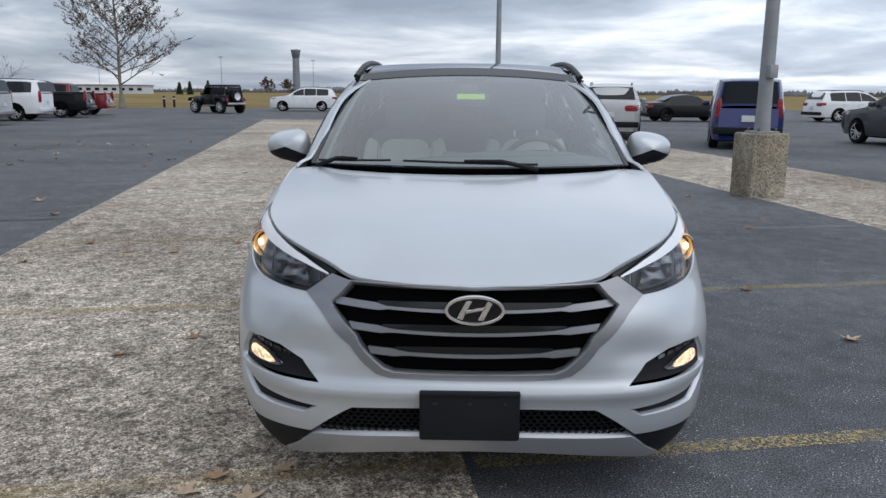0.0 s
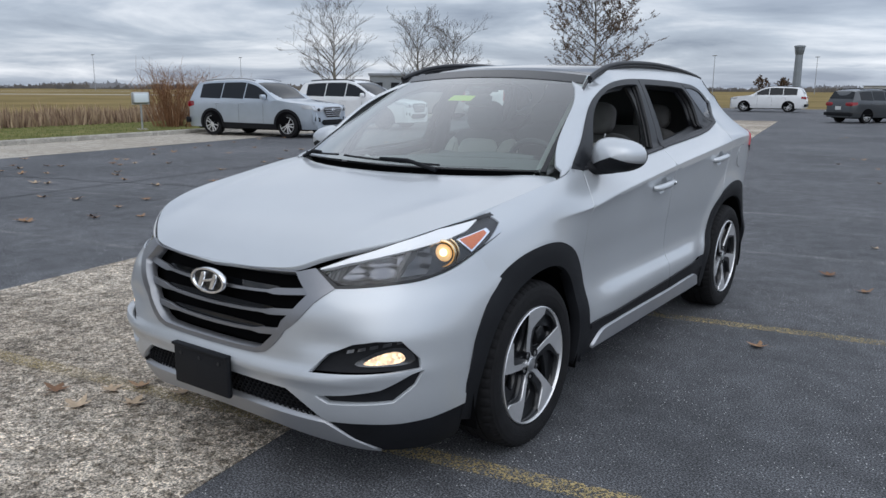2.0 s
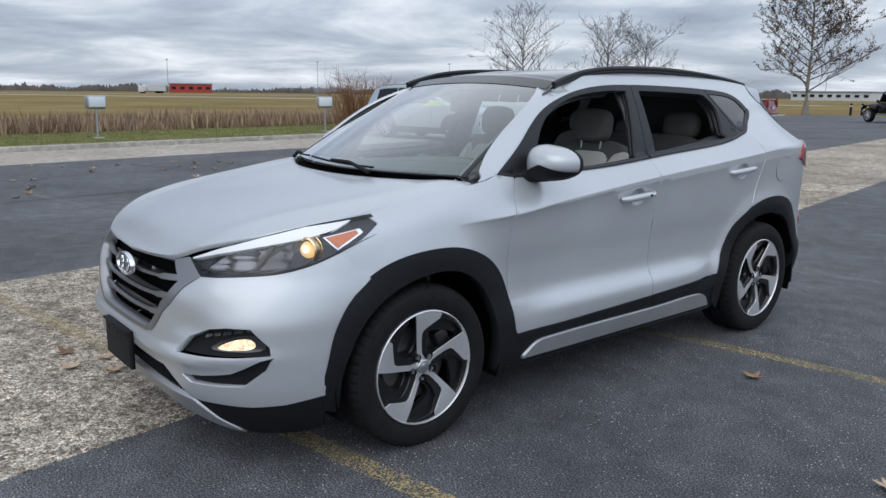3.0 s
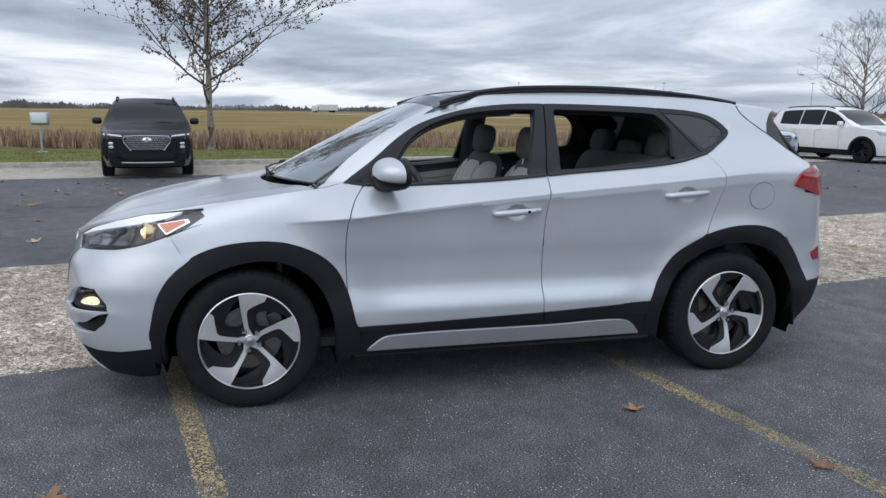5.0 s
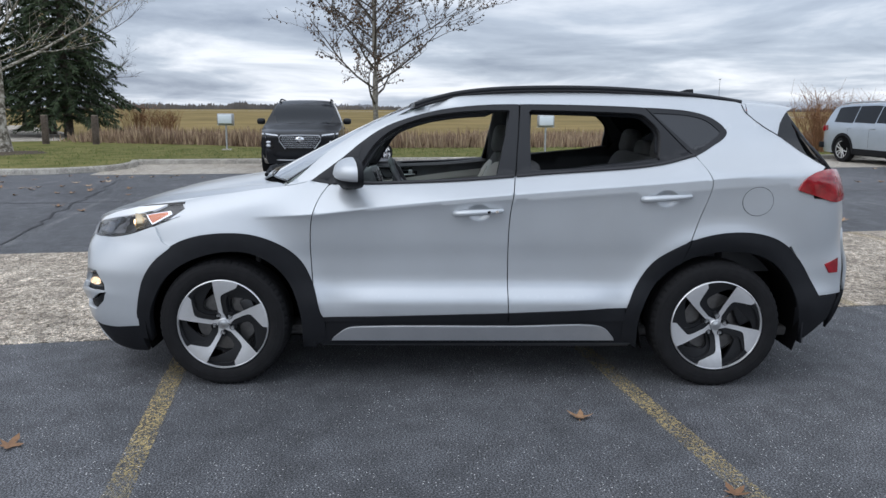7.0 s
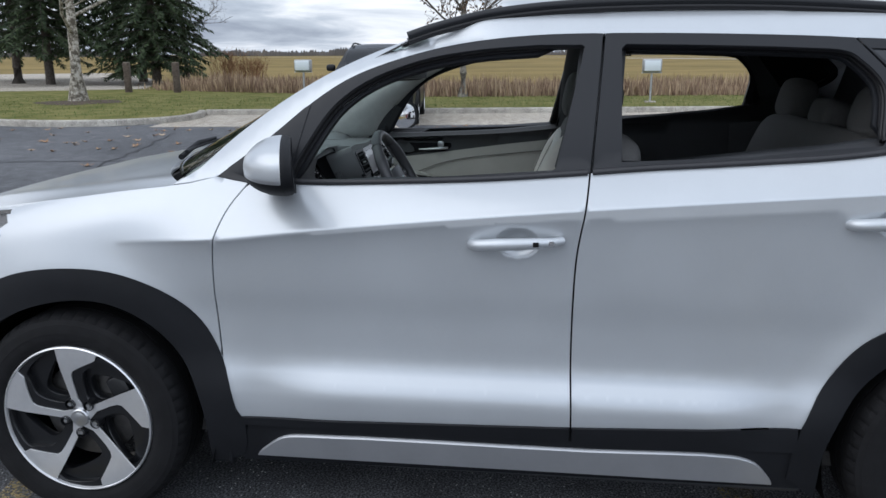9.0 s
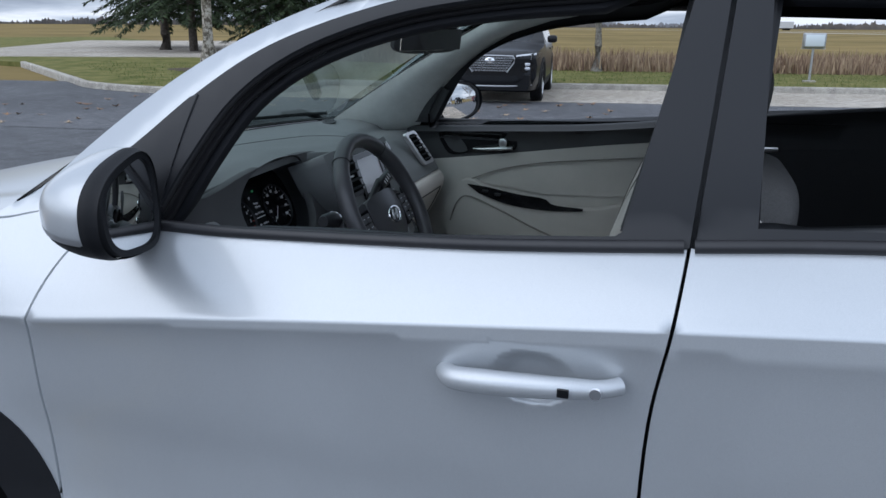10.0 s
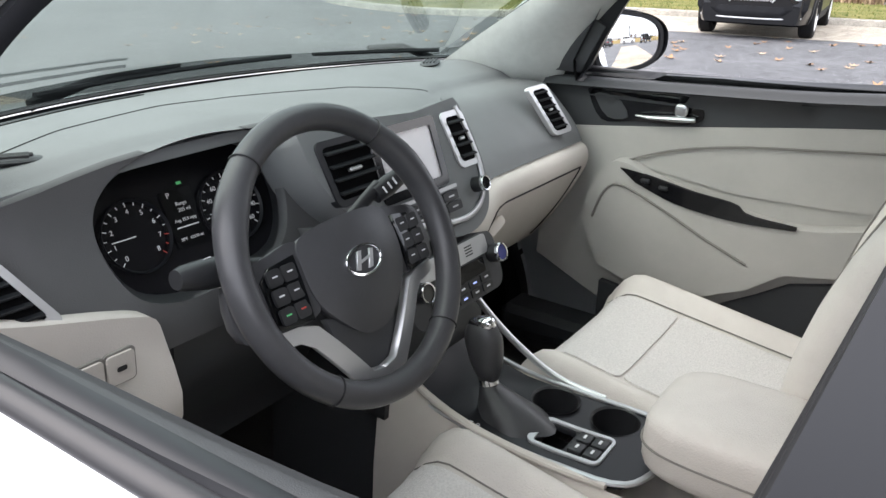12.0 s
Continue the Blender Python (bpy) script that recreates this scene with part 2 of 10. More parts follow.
def tube(path, radius, n=10, caps=True, flat=1.0, up=(0, 0, 1)):
    """A pipe along a path; radius may be a list; flat squeezes it along the second axis."""
    path = [Vector(p) for p in path]
    rs = radius if hasattr(radius, "__len__") else [radius] * len(path)
    v, f = [], []
    for i, p in enumerate(path):
        d = (path[min(i + 1, len(path) - 1)] - path[max(i - 1, 0)]).normalized()
        s = d.cross(Vector(up))
        s = s.normalized() if s.length > 1e-4 else d.cross(Vector((0, 1, 0))).normalized()
        u = s.cross(d)
        for k in range(n):
            a = 2 * math.pi * k / n
            v.append(tuple(p + s * (rs[i] * math.cos(a)) + u * (rs[i] * flat * math.sin(a))))
    for i in range(len(path) - 1):
        for k in range(n):
            q = (k + 1) % n
            f.append((i * n + k, i * n + q, (i + 1) * n + q, (i + 1) * n + k))
    if caps:
        f.append(tuple(reversed(range(n))))
        f.append(tuple((len(path) - 1) * n + k for k in range(n)))
    return v, f


def spline(pts, n=6, closed=False):
    """A smooth line through points."""
    p = [np.array(q, float) for q in pts]
    out, m = [], len(p)
    for i in range(m if closed else m - 1):
        if closed:
            a, b, c, d = p[i - 1], p[i], p[(i + 1) % m], p[(i + 2) % m]
        else:
            b, c = p[i], p[i + 1]
            a = p[i - 1] if i else 2 * b - c
            d = p[i + 2] if i + 2 < m else 2 * c - b
        # centripetal knots keep corners from looping
        t0 = 0.0
        t1 = t0 + max(1e-6, np.linalg.norm(b - a)) ** 0.5
        t2 = t1 + max(1e-6, np.linalg.norm(c - b)) ** 0.5
        t3 = t2 + max(1e-6, np.linalg.norm(d - c)) ** 0.5
        for k in range(n):
            t = t1 + (t2 - t1) * k / n
            a1 = (t1 - t) / (t1 - t0) * a + (t - t0) / (t1 - t0) * b
            a2 = (t2 - t) / (t2 - t1) * b + (t - t1) / (t2 - t1) * c
            a3 = (t3 - t) / (t3 - t2) * c + (t - t2) / (t3 - t2) * d
            b1 = (t2 - t) / (t2 - t0) * a1 + (t - t0) / (t2 - t0) * a2
            b2 = (t3 - t) / (t3 - t1) * a2 + (t - t1) / (t3 - t1) * a3
            out.append((t2 - t) / (t2 - t1) * b1 + (t - t1) / (t2 - t1) * b2)
    if not closed:
        out.append(p[-1])
    return [tuple(q) for q in out]


def inside(pts, poly):
    """Which of the points lie in the polygon (even-odd)."""
    x, y = pts[:, 0], pts[:, 1]
    hit = np.zeros(len(pts), bool)
    q = np.asarray(poly, float)
    for (x0, y0), (x1, y1) in zip(q, np.roll(q, -1, 0)):
        if y0 == y1:
            continue
        hit ^= ((y0 > y) != (y1 > y)) & (x < (x1 - x0) * (y - y0) / (y1 - y0) + x0)
    return hit


def near_line(pts, poly, d):
    """Which points lie nearer than d to the polygon's line."""
    out = np.zeros(len(pts), bool)
    q = np.asarray(poly, float)
    for a, b in zip(q, np.roll(q, -1, 0)):
        ab = b - a
        t = np.clip(((pts - a) @ ab) / max(1e-12, ab @ ab), 0, 1)
        out |= ((pts - a - t[:, None] * ab) ** 2).sum(1) < d * d
    return out


def dense(poly, step):
    out = []
    for a, b in zip(poly, list(poly[1:]) + [poly[0]]):
        a, b = np.array(a, float), np.array(b, float)
        n = max(1, int(np.ceil(np.linalg.norm(b - a) / step)))
        out += [tuple(a + (b - a) * i / n) for i in range(n)]
    clean = [out[0]]
    for p in out[1:]:
        if math.dist(p, clean[-1]) > 1e-5:
            clean.append(p)
    return clean[:-1] if math.dist(clean[0], clean[-1]) < 1e-5 else clean


from mathutils.geometry import delaunay_2d_cdt


def panel(name, outline, fn, material, parent, holes=(), step=0.035, depth=0.014, out=None, side=1, lift=0.0, label="", back=False, lines=(), fine=()):
    """A sheet with an outline in the plane, laid on the surface fn(points) and turned in at its edges by depth.
    out: a rough outward direction. side -1 mirrors it in x. back: a second skin makes it a solid plate."""
    loops = [dense(outline, step)] + [dense(h, step) for h in holes]
    p0 = np.array(loops[0])
    lo, hi = p0.min(0), p0.max(0)
    gx, gy = np.meshgrid(np.arange(lo[0], hi[0], step), np.arange(lo[1], hi[1], step))
    gx = gx + (np.arange(gx.shape[0]) % 2)[:, None] * step * 0.5
    grid = np.column_stack([gx.ravel(), gy.ravel()])
    keep = inside(grid, loops[0])
    for lp in loops:
        keep &= ~near_line(grid, lp, step * 0.45)
    for h in loops[1:]:
        keep &= ~inside(grid, h)
    extra = []
    for cx, cy, rx, ry, st in fine:
        ex, ey = np.meshgrid(np.arange(cx - rx, cx + rx, st), np.arange(cy - ry, cy + ry, st))
        g2 = np.column_stack([ex.ravel(), ey.ravel()])
        g2 = g2[inside(g2, loops[0]) & ~near_line(g2, loops[0], st)]
        extra.append(g2)
        keep &= ~((np.abs(grid[:, 0] - cx) < rx + st) & (np.abs(grid[:, 1] - cy) < ry + st))
    for ln in lines:
        g2 = np.array(ln)
        ok = inside(g2, loops[0]) & ~near_line(g2, loops[0], step * 0.3)
        for h in loops[1:]:
            ok &= ~inside(g2, h)
        extra.append(g2[ok])
        if ok.sum() > 1:
            q = g2[ok]
            d2 = ((grid[:, None, :] - q[None]) ** 2).sum(2).min(1)
            keep &= d2 > (step * 0.35) ** 2
    pts, edges = [], []
    for lp in loops:
        n0 = len(pts)
        pts += lp
        edges += [(n0 + i, n0 + (i + 1) % len(lp)) for i in range(len(lp))]
    pts += [tuple(q) for q in grid[keep]]
    for g2 in extra:
        pts += [tuple(q) for q in g2]
    v2, _, tri, *_ = delaunay_2d_cdt([Vector(q) for q in pts], edges, [], 0, 1e-7)
    v2 = np.array([tuple(q) for q in v2])
    tri = np.array([t for t in tri if len(t) == 3])
    cen = v2[tri].mean(1)
    ok = inside(cen, loops[0])
    for h in loops[1:]:
        ok &= ~inside(cen, h)
    tri = tri[ok]
    e = 1e-4
    a3 = fn(v2)
    nor = np.cross(fn(v2 + [e, 0]) - fn(v2 - [e, 0]), fn(v2 + [0, e]) - fn(v2 - [0, e]))
    nor /= np.maximum(1e-12, np.linalg.norm(nor, axis=1))[:, None]
    if out is not None and (nor @ np.array(out, float)).mean() < 0:
        nor = -nor
    a3 = a3 + nor * lift
    used = np.unique(tri)
    remap = -np.ones(len(v2), int)
    remap[used] = np.arange(len(used))
    tri, a3, nor = remap[tri], a3[used], nor[used]
    fn_tri = np.cross(a3[tri[:, 1]] - a3[tri[:, 0]], a3[tri[:, 2]] - a3[tri[:, 0]])
    flip = (fn_tri * nor[tri[:, 0]]).sum(1) < 0
    tri[flip] = tri[flip][:, ::-1]
    faces = [tuple(t) for t in tri]
    verts, norms = [a3], [nor]
    if depth:
        count = {}
        for t in faces:
            for i in range(3):
                k = (t[i], t[(i + 1) % 3])
                count[k] = 1
        rim = [k for k in count if (k[1], k[0]) not in count]
        ends = sorted({i for k in rim for i in k})
        idx = {v: i for i, v in enumerate(ends)}
        sidew = np.zeros((len(ends), 3))
        for i, j in rim:
            s = np.cross(a3[j] - a3[i], nor[i])
            s /= max(1e-9, np.linalg.norm(s))
            sidew[idx[i]] += s
            sidew[idx[j]] += s
        sidew /= np.maximum(1e-9, np.linalg.norm(sidew, axis=1))[:, None]
        top, low = a3[ends], a3[ends] - nor[ends] * depth
        n0, k = len(a3), len(ends)
        verts += [top, low]
        norms += [sidew * 0.8 + nor[ends] * 0.6, sidew]
        faces += [(n0 + idx[j], n0 + idx[i], n0 + k + idx[i], n0 + k + idx[j]) for i, j in rim]
        if back:
            n1 = n0 + 2 * k
            verts.append(a3 - nor * depth)
            norms.append(-nor)
            faces += [(n1 + c, n1 + b_, n1 + a) for a, b_, c in tri]
    v, n = np.vstack(verts), np.vstack(norms)
    if side < 0:
        v, n = v * [-1, 1, 1], n * [-1, 1, 1]
        faces = [tuple(reversed(q)) for q in faces]
    return link(name, v, faces, material, parent, label, normals=n)


def hermite(xs, ys):
    """A smooth function through a few knots."""
    xs, ys = np.array(xs, float), np.array(ys, float)
    h = np.diff(xs)
    d = np.diff(ys) / h
    m = np.concatenate([[d[0]], np.where(d[:-1] * d[1:] > 0, 2 * d[:-1] * d[1:] / (d[:-1] + d[1:] + 1e-12), 0), [d[-1]]])

    def f(x):
        x = np.asarray(x, float)
        i = np.clip(np.searchsorted(xs, x) - 1, 0, len(h) - 1)
        t = (x - xs[i]) / h[i]
        lin_lo, lin_hi = t < 0, t > 1
        tc_ = np.clip(t, 0, 1)
        r = ((1 + 2 * tc_) * (1 - tc_) ** 2 * ys[i] + tc_ * (1 - tc_) ** 2 * h[i] * m[i]
             + tc_ ** 2 * (3 - 2 * tc_) * ys[i + 1] + tc_ ** 2 * (tc_ - 1) * h[i] * m[i + 1])
        return r + np.where(lin_lo, (x - xs[0]) * m[0], 0) + np.where(lin_hi, (x - xs[-1]) * m[-1], 0)
    return f


def step01(x, a, b):
    t = np.clip((np.asarray(x, float) - a) / (b - a), 0, 1)
    return t * t * (3 - 2 * t)


# ---- the site: a car park turned a little against the parked car ----
LOT = pose(0, 0, 0, 0, 0, 9.9)


def lot(u, v, z=0.0):
    return tuple(LOT @ Vector((u, v, z)))


def ground_mat(name, base, dark, light, speck, speck_scale, rough=0.85, grit=0.5, crack=False, blotch=(0.72, 1.2), pebble=False):
    m = mat(name, base, rough)
    nt, b = nodes_of(m)
    tc = nt.nodes.new("ShaderNodeTexCoord")
    o = tc.outputs["Object"]
    wide = add_ramp(nt, add_noise(nt, o, 0.35, 6.0), (0.35, dark), (0.68, light))
    mid = add_ramp(nt, add_noise(nt, o, 5.0, 6.0), (0.34, (blotch[0],) * 3), (0.66, (blotch[1],) * 3))
    col = add_mix(nt, wide, mid, "MULTIPLY")
    fine = add_noise(nt, o, speck_scale, 3.0, 0.62)
    grain = add_ramp(nt, fine, (0.38, (0.22, 0.22, 0.22)), (0.49, (0.86, 0.86, 0.86)), (0.60, speck))
    col = add_mix(nt, col, grain, "MULTIPLY")
    if crack:
        vor = nt.nodes.new("ShaderNodeTexVoronoi")
        vor.inputs["Scale"].default_value = 62.0
        nt.links.new(o, vor.inputs["Vector"])
        bits = add_ramp(nt, vor.outputs["Color"], (0.58, (0, 0, 0)), (0.62, (1, 1, 1)))
        dots = add_ramp(nt, vor.outputs["Distance"], (0.14, (1, 1, 1)), (0.20, (0, 0, 0)))
        heap = add_ramp(nt, add_noise(nt, o, 1.7, 4.0, 0.65), (0.42, (0.25, 0.25, 0.25)), (0.58, (1, 1, 1)))
        dots = add_mix(nt, dots, heap, "MULTIPLY")
        col = add_mix(nt, col, (0.80, 0.79, 0.77), "MIX", add_mix(nt, bits, dots, "MULTIPLY"))
    if pebble:
        stones = nt.nodes.new("ShaderNodeTexVoronoi")
        stones.inputs["Scale"].default_value = 58.0
        nt.links.new(o, stones.inputs["Vector"])
        shade = add_ramp(nt, stones.outputs["Color"], (0.18, (0.42, 0.39, 0.35)), (0.5, (0.97, 0.96, 0.94)), (0.85, (1.30, 1.28, 1.24)))
        patch = add_ramp(nt, add_noise(nt, o, 14.0, 4.0, 0.7), (0.38, (0.60, 0.58, 0.55)), (0.56, (1.10, 1.10, 1.10)))
        col = add_mix(nt, add_mix(nt, col, shade, "MULTIPLY"), patch, "MULTIPLY")
    nt.links.new(col, b.inputs["Base Color"])
    add_bump(nt, b, fine, grit, 0.008)
    return m


asphalt_m = ground_mat("asphalt", (0.05, 0.05, 0.05), (0.051, 0.053, 0.058), (0.094, 0.096, 0.103), (2.6, 2.6, 2.6), 130.0, 0.78, 0.6, True)
concrete_m = ground_mat("exposed_concrete", (0.4, 0.38, 0.34), (0.31, 0.270, 0.225), (0.60, 0.545, 0.475), (1.7, 1.66, 1.6), 125.0, 0.9, 1.0, False, (0.62, 1.3), True)
apron_m = ground_mat("pale_concrete", (0.5, 0.45, 0.38), (0.42, 0.37, 0.30), (0.56, 0.51, 0.44), (1.1, 1.1, 1.1), 120.0, 0.9, 0.3)
kerb_m = ground_mat("kerb_concrete", (0.5, 0.47, 0.42), (0.40, 0.37, 0.32), (0.54, 0.51, 0.45), (1.1, 1.1, 1.1), 120.0, 0.9, 0.3)
lawn_m = mat("lawn", (0.095, 0.105, 0.03), 0.95, vscale=1.3, color2=(0.20, 0.185, 0.07), bump=0.8, bscale=60, spec=0.1)
field_m = mat("dry_field", (0.15, 0.115, 0.048), 0.95, vscale=0.06, color2=(0.27, 0.20, 0.085), bump=0.6, bscale=4, spec=0.05)
yellow_m = mat("worn_yellow_paint", (0.46, 0.36, 0.17), 0.8)
white_m = mat("worn_white_paint", (0.33, 0.33, 0.33), 0.8)
for m_, strong in ((yellow_m, 0.50), (white_m, 0.52)):
    nt, b = nodes_of(m_)
    tc = nt.nodes.new("ShaderNodeTexCoord")
    worn = add_mix(nt, add_ramp(nt, add_noise(nt, tc.outputs["Object"], 95.0, 4.0, 0.7), (strong, (0, 0, 0)), (strong + 0.05, (1, 1, 1))),
                   add_ramp(nt, add_noise(nt, tc.outputs["Object"], 1.1, 3.0), (0.34, (0.25, 0.25, 0.25)), (0.6, (1, 1, 1))), "MULTIPLY")
    nt.links.new(worn, b.inputs["Alpha"])


def sheet(name, corners, z, material, label, category, kind="structure"):
    """A flat slab with a real, shallow depth."""
    n = len(corners)
    v = [(x, y, z) for x, y in corners] + [(x, y, z - 0.3) for x, y in corners]
    f = [tuple(range(n))] + [(i, n + i, n + (i + 1) % n, (i + 1) % n) for i in range(n)]
    return tagged(link(name, v, f, material, sharp=20), label, category, kind=kind)


def lot_rect(u0, u1, v0, v1):
    return [lot(u, v)[:2] for u, v in ((u0, v0), (u1, v0), (u1, v1), (u0, v1))]


R = 2400.0
sheet("ground", [(-R, -R), (R, -R), (R, R), (-R, R)], -0.06, field_m, "flat dry autumn field of tan and olive grass", "field")
sheet("road", lot_rect(-16.5, 60, -60, 66), 0.0, asphalt_m, "dark weathered asphalt of the car park", "car park")
STRIP_U = ((-3.42, -0.10), (5.42, 8.70))
for u0, u1 in STRIP_U:
    sheet("pavement", lot_rect(u0, u1, -40, 38.0), 0.005, concrete_m, "pale exposed-aggregate concrete strip between the stalls", "pavement")
sheet("pavement", lot_rect(-16.5, -13.3, -4.4, 24), 0.005, apron_m, "tan concrete apron under the parked row", "pavement")


def line(u0, v0, u1, v1, w, material, z, label):
    d = Vector((u1 - u0, v1 - v0)).normalized()
    nrm = Vector((-d.y, d.x)) * w / 2
    c = [lot(*(Vector(p) + s * nrm))[:2] for p, s in (((u0, v0), -1), ((u1, v1), -1), ((u1, v1), 1), ((u0, v0), 1))]
    v = [(x, y, z) for x, y in c]
    return tagged(link("parking_line", v, [(0, 1, 2, 3)], material), label, "parking line", "stall lines", "structure")


for k in range(-4, 14):
    v = -0.46 + 2.47 * k
    near = k in (0, 1)
    line(-0.06, v, 5.3, v, 0.11, yellow_m if near else white_m, 0.004, "worn yellow stall line on asphalt" if near else "faded white stall line on asphalt")
    if -2 < k < 6:
        line(-3.4, v, -0.1, v, 0.11, yellow_m, 0.009, "worn yellow stall line across the concrete")
        line(-8.6, v, -3.6, v, 0.10, white_m, 0.004, "faded white stall line on asphalt")


tar_m = mat("tar_seal", (0.016, 0.016, 0.018), 0.55, var=0.2, vscale=12)
tar_rng = random.Random(5)


def tar_seam(u0, v0, u1, v1, w=0.035):
    """A wandering seam of tar laid over a crack."""
    n = 26
    pts = []
    for i in range(n + 1):
        k = i / n
        pts.append(Vector((*lot(u0 + (u1 - u0) * k + tar_rng.uniform(-0.07, 0.07), v0 + (v1 - v0) * k + tar_rng.uniform(-0.07, 0.07))[:2], 0)))
    vs = []
    for i, p in enumerate(pts):
        d = (pts[min(i + 1, n)] - pts[max(i - 1, 0)]).normalized()
        s_ = Vector((-d.y, d.x, 0)) * w * tar_rng.uniform(0.35, 0.7)
        vs += [tuple(p + s_ + Vector((0, 0, 0.0042))), tuple(p - s_ + Vector((0, 0, 0.0042)))]
    tagged(link("crack_seal", vs, [(2 * i, 2 * i + 1, 2 * i + 3, 2 * i + 2) for i in range(n)], tar_m), "dark tar seam over a crack in the asphalt", "crack seal", "crack seals", "structure")


for seam_ in ((-12.0, 5.2, -3.5, 6.0), (-12.0, 14.0, -3.6, 13.2), (-8.2, -14, -7.6, 24), (-12.0, -3.5, -3.6, -3.0)):
    tar_seam(*seam_)


def kerb(path, name="kerb", label="pale concrete kerb with a rounded top"):
    """A kerb 0.15 m wide and 0.13 m high along a path, in jointed lengths."""
    pts = [Vector((*lot(u, v)[:2], 0)) for u, v in path]
    prof = [(0.0, -0.1), (0.0, 0.10), (0.012, 0.125), (0.03, 0.135), (0.15, 0.135), (0.16, -0.1)]
    vs, fs = [], []
    for i, p in enumerate(pts):
        d = (pts[min(i + 1, len(pts) - 1)] - pts[max(i - 1, 0)]).normalized()
        s = Vector((-d.y, d.x, 0))
        vs += [tuple(p + s * o + Vector((0, 0, h))) for o, h in prof]
    k = len(prof)
    for i in range(len(pts) - 1):
        fs += [(i * k + a, i * k + a + 1, (i + 1) * k + a + 1, (i + 1) * k + a) for a in range(k - 1)]
    return tagged(link(name, vs, fs, kerb_m, sharp=40), label, "kerb", kind="structure")


kerb([(-16.5, -4.0 + 2 * i) for i in range(33)])
island = spline([(-16.5, -4.0), (-15.6, -3.9), (-14.5, -4.15), (-13.8, -4.9), (-13.5, -6.1), (-13.8, -7.5), (-14.7, -9.1), (-16.0, -10.3), (-18.5, -12.5), (-23.0, -16.5)], 7)
kerb(list(reversed(island)))


def lawn_sheet():
    edge = [lot(u, v)[:2] for u, v in island]
    poly = [lot(-16.6, 60)[:2]] + [lot(-16.6, 2 * i - 3.8)[:2] for i in range(30, 0, -1)] + [lot(u - 0.1, v - 0.08)[:2] for u, v in island]
    poly += [lot(-27, -24)[:2], lot(-60, -50)[:2], lot(-70, -40)[:2], lot(-32.0, -8)[:2], lot(-24.0, -2)[:2], lot(-22.4, 3)[:2], lot(-22.2, 60)[:2]]
    return sheet("ground", poly, 0.10, lawn_m, "mown green verge behind the kerb", "lawn")


lawn_sheet()

pole_m = mat("painted_pole", (0.27, 0.28, 0.29), 0.55, 0.2, var=0.12, vscale=3)
base_m = ground_mat("pole_base_concrete", (0.4, 0.36, 0.28), (0.25, 0.21, 0.14), (0.50, 0.45, 0.36), (1.1, 1.1, 1.1), 60.0, 0.9, 0.5)


def lamp_pole(x, y, tall=9.5):
    t = thing("street_lamp", "grey steel car-park lamp pole on a stained concrete base", "street lamp", pose(x, y, 0, 0, 0, 9.9), "lamp poles")
    part("concrete_base", box(0.55, 0.55, 0.92, 0.03, 3, (0, 0, 0.44)), base_m, t, "stained concrete block")
    part("base_plate", box(0.34, 0.34, 0.03, 0.006, 2, (0, 0, 0.912)), pole_m, t)
    for sx in (-0.13, 0.13):
        for sy in (-0.13, 0.13):
            part("bolt", move(lathe([(0.0, 0.05), (0.018, 0.05), (0.018, 0.0)], 8), pose(sx, sy, 0.92, 0, -90, 0)), steel, t)
    part("pole", move(lathe([(0.11, 0.0), (0.10, 0.25), (0.085, 3.0), (0.06, tall)], 20), pose(0, 0, 0.92, 0, -90, 0)), pole_m, t)
    part("junction_box", box(0.12, 0.10, 0.18, 0.01, 2, (0, -0.13, 1.75)), pole_m, t)
    part("arm", tube([(0, 0, tall + 0.85), (0.5, 0, tall + 0.95), (1.1, 0, tall + 0.98)], 0.035, 8), pole_m, t)
    part("lamp_head", box(0.65, 0.30, 0.14, 0.03, 2, (1.35, 0, tall + 0.97)), pole_m, t)
    return t


lamp_pole(4.30, 7.90)
lamp_pole(1.38, 23.9)


# ---- the silver crossover: its surface ----
# forward is -y, its own left side is +x, the front axle stands over y = 0
YC, YR, PR = 0.25, 2.62, 4.2


def pf(z):
    """How square the nose is in plan; squarer low down."""
    return 3.0 + 0.95 * (1 - step01(z, 0.60, 0.80))


def sculpt(x, z):
    """The bumper's ridge between lamp and slot, the hollow above it and the swelling under the headlamp."""
    a = np.abs(x)
    ridge = 0.020 * np.exp(-((z - 0.476 - 0.02 * step01(a, 0.55, 0.8)) / 0.030) ** 2) * (1 - step01(a, 0.74, 0.90))
    hollow = 0.020 * np.exp(-((z - 0.605) / 0.055) ** 2) * np.exp(-((a - 0.56) / 0.13) ** 2)
    swell = 0.012 * np.exp(-((z - 0.735) / 0.045) ** 2) * np.exp(-((a - 0.64) / 0.16) ** 2)
    return hollow - ridge - swell


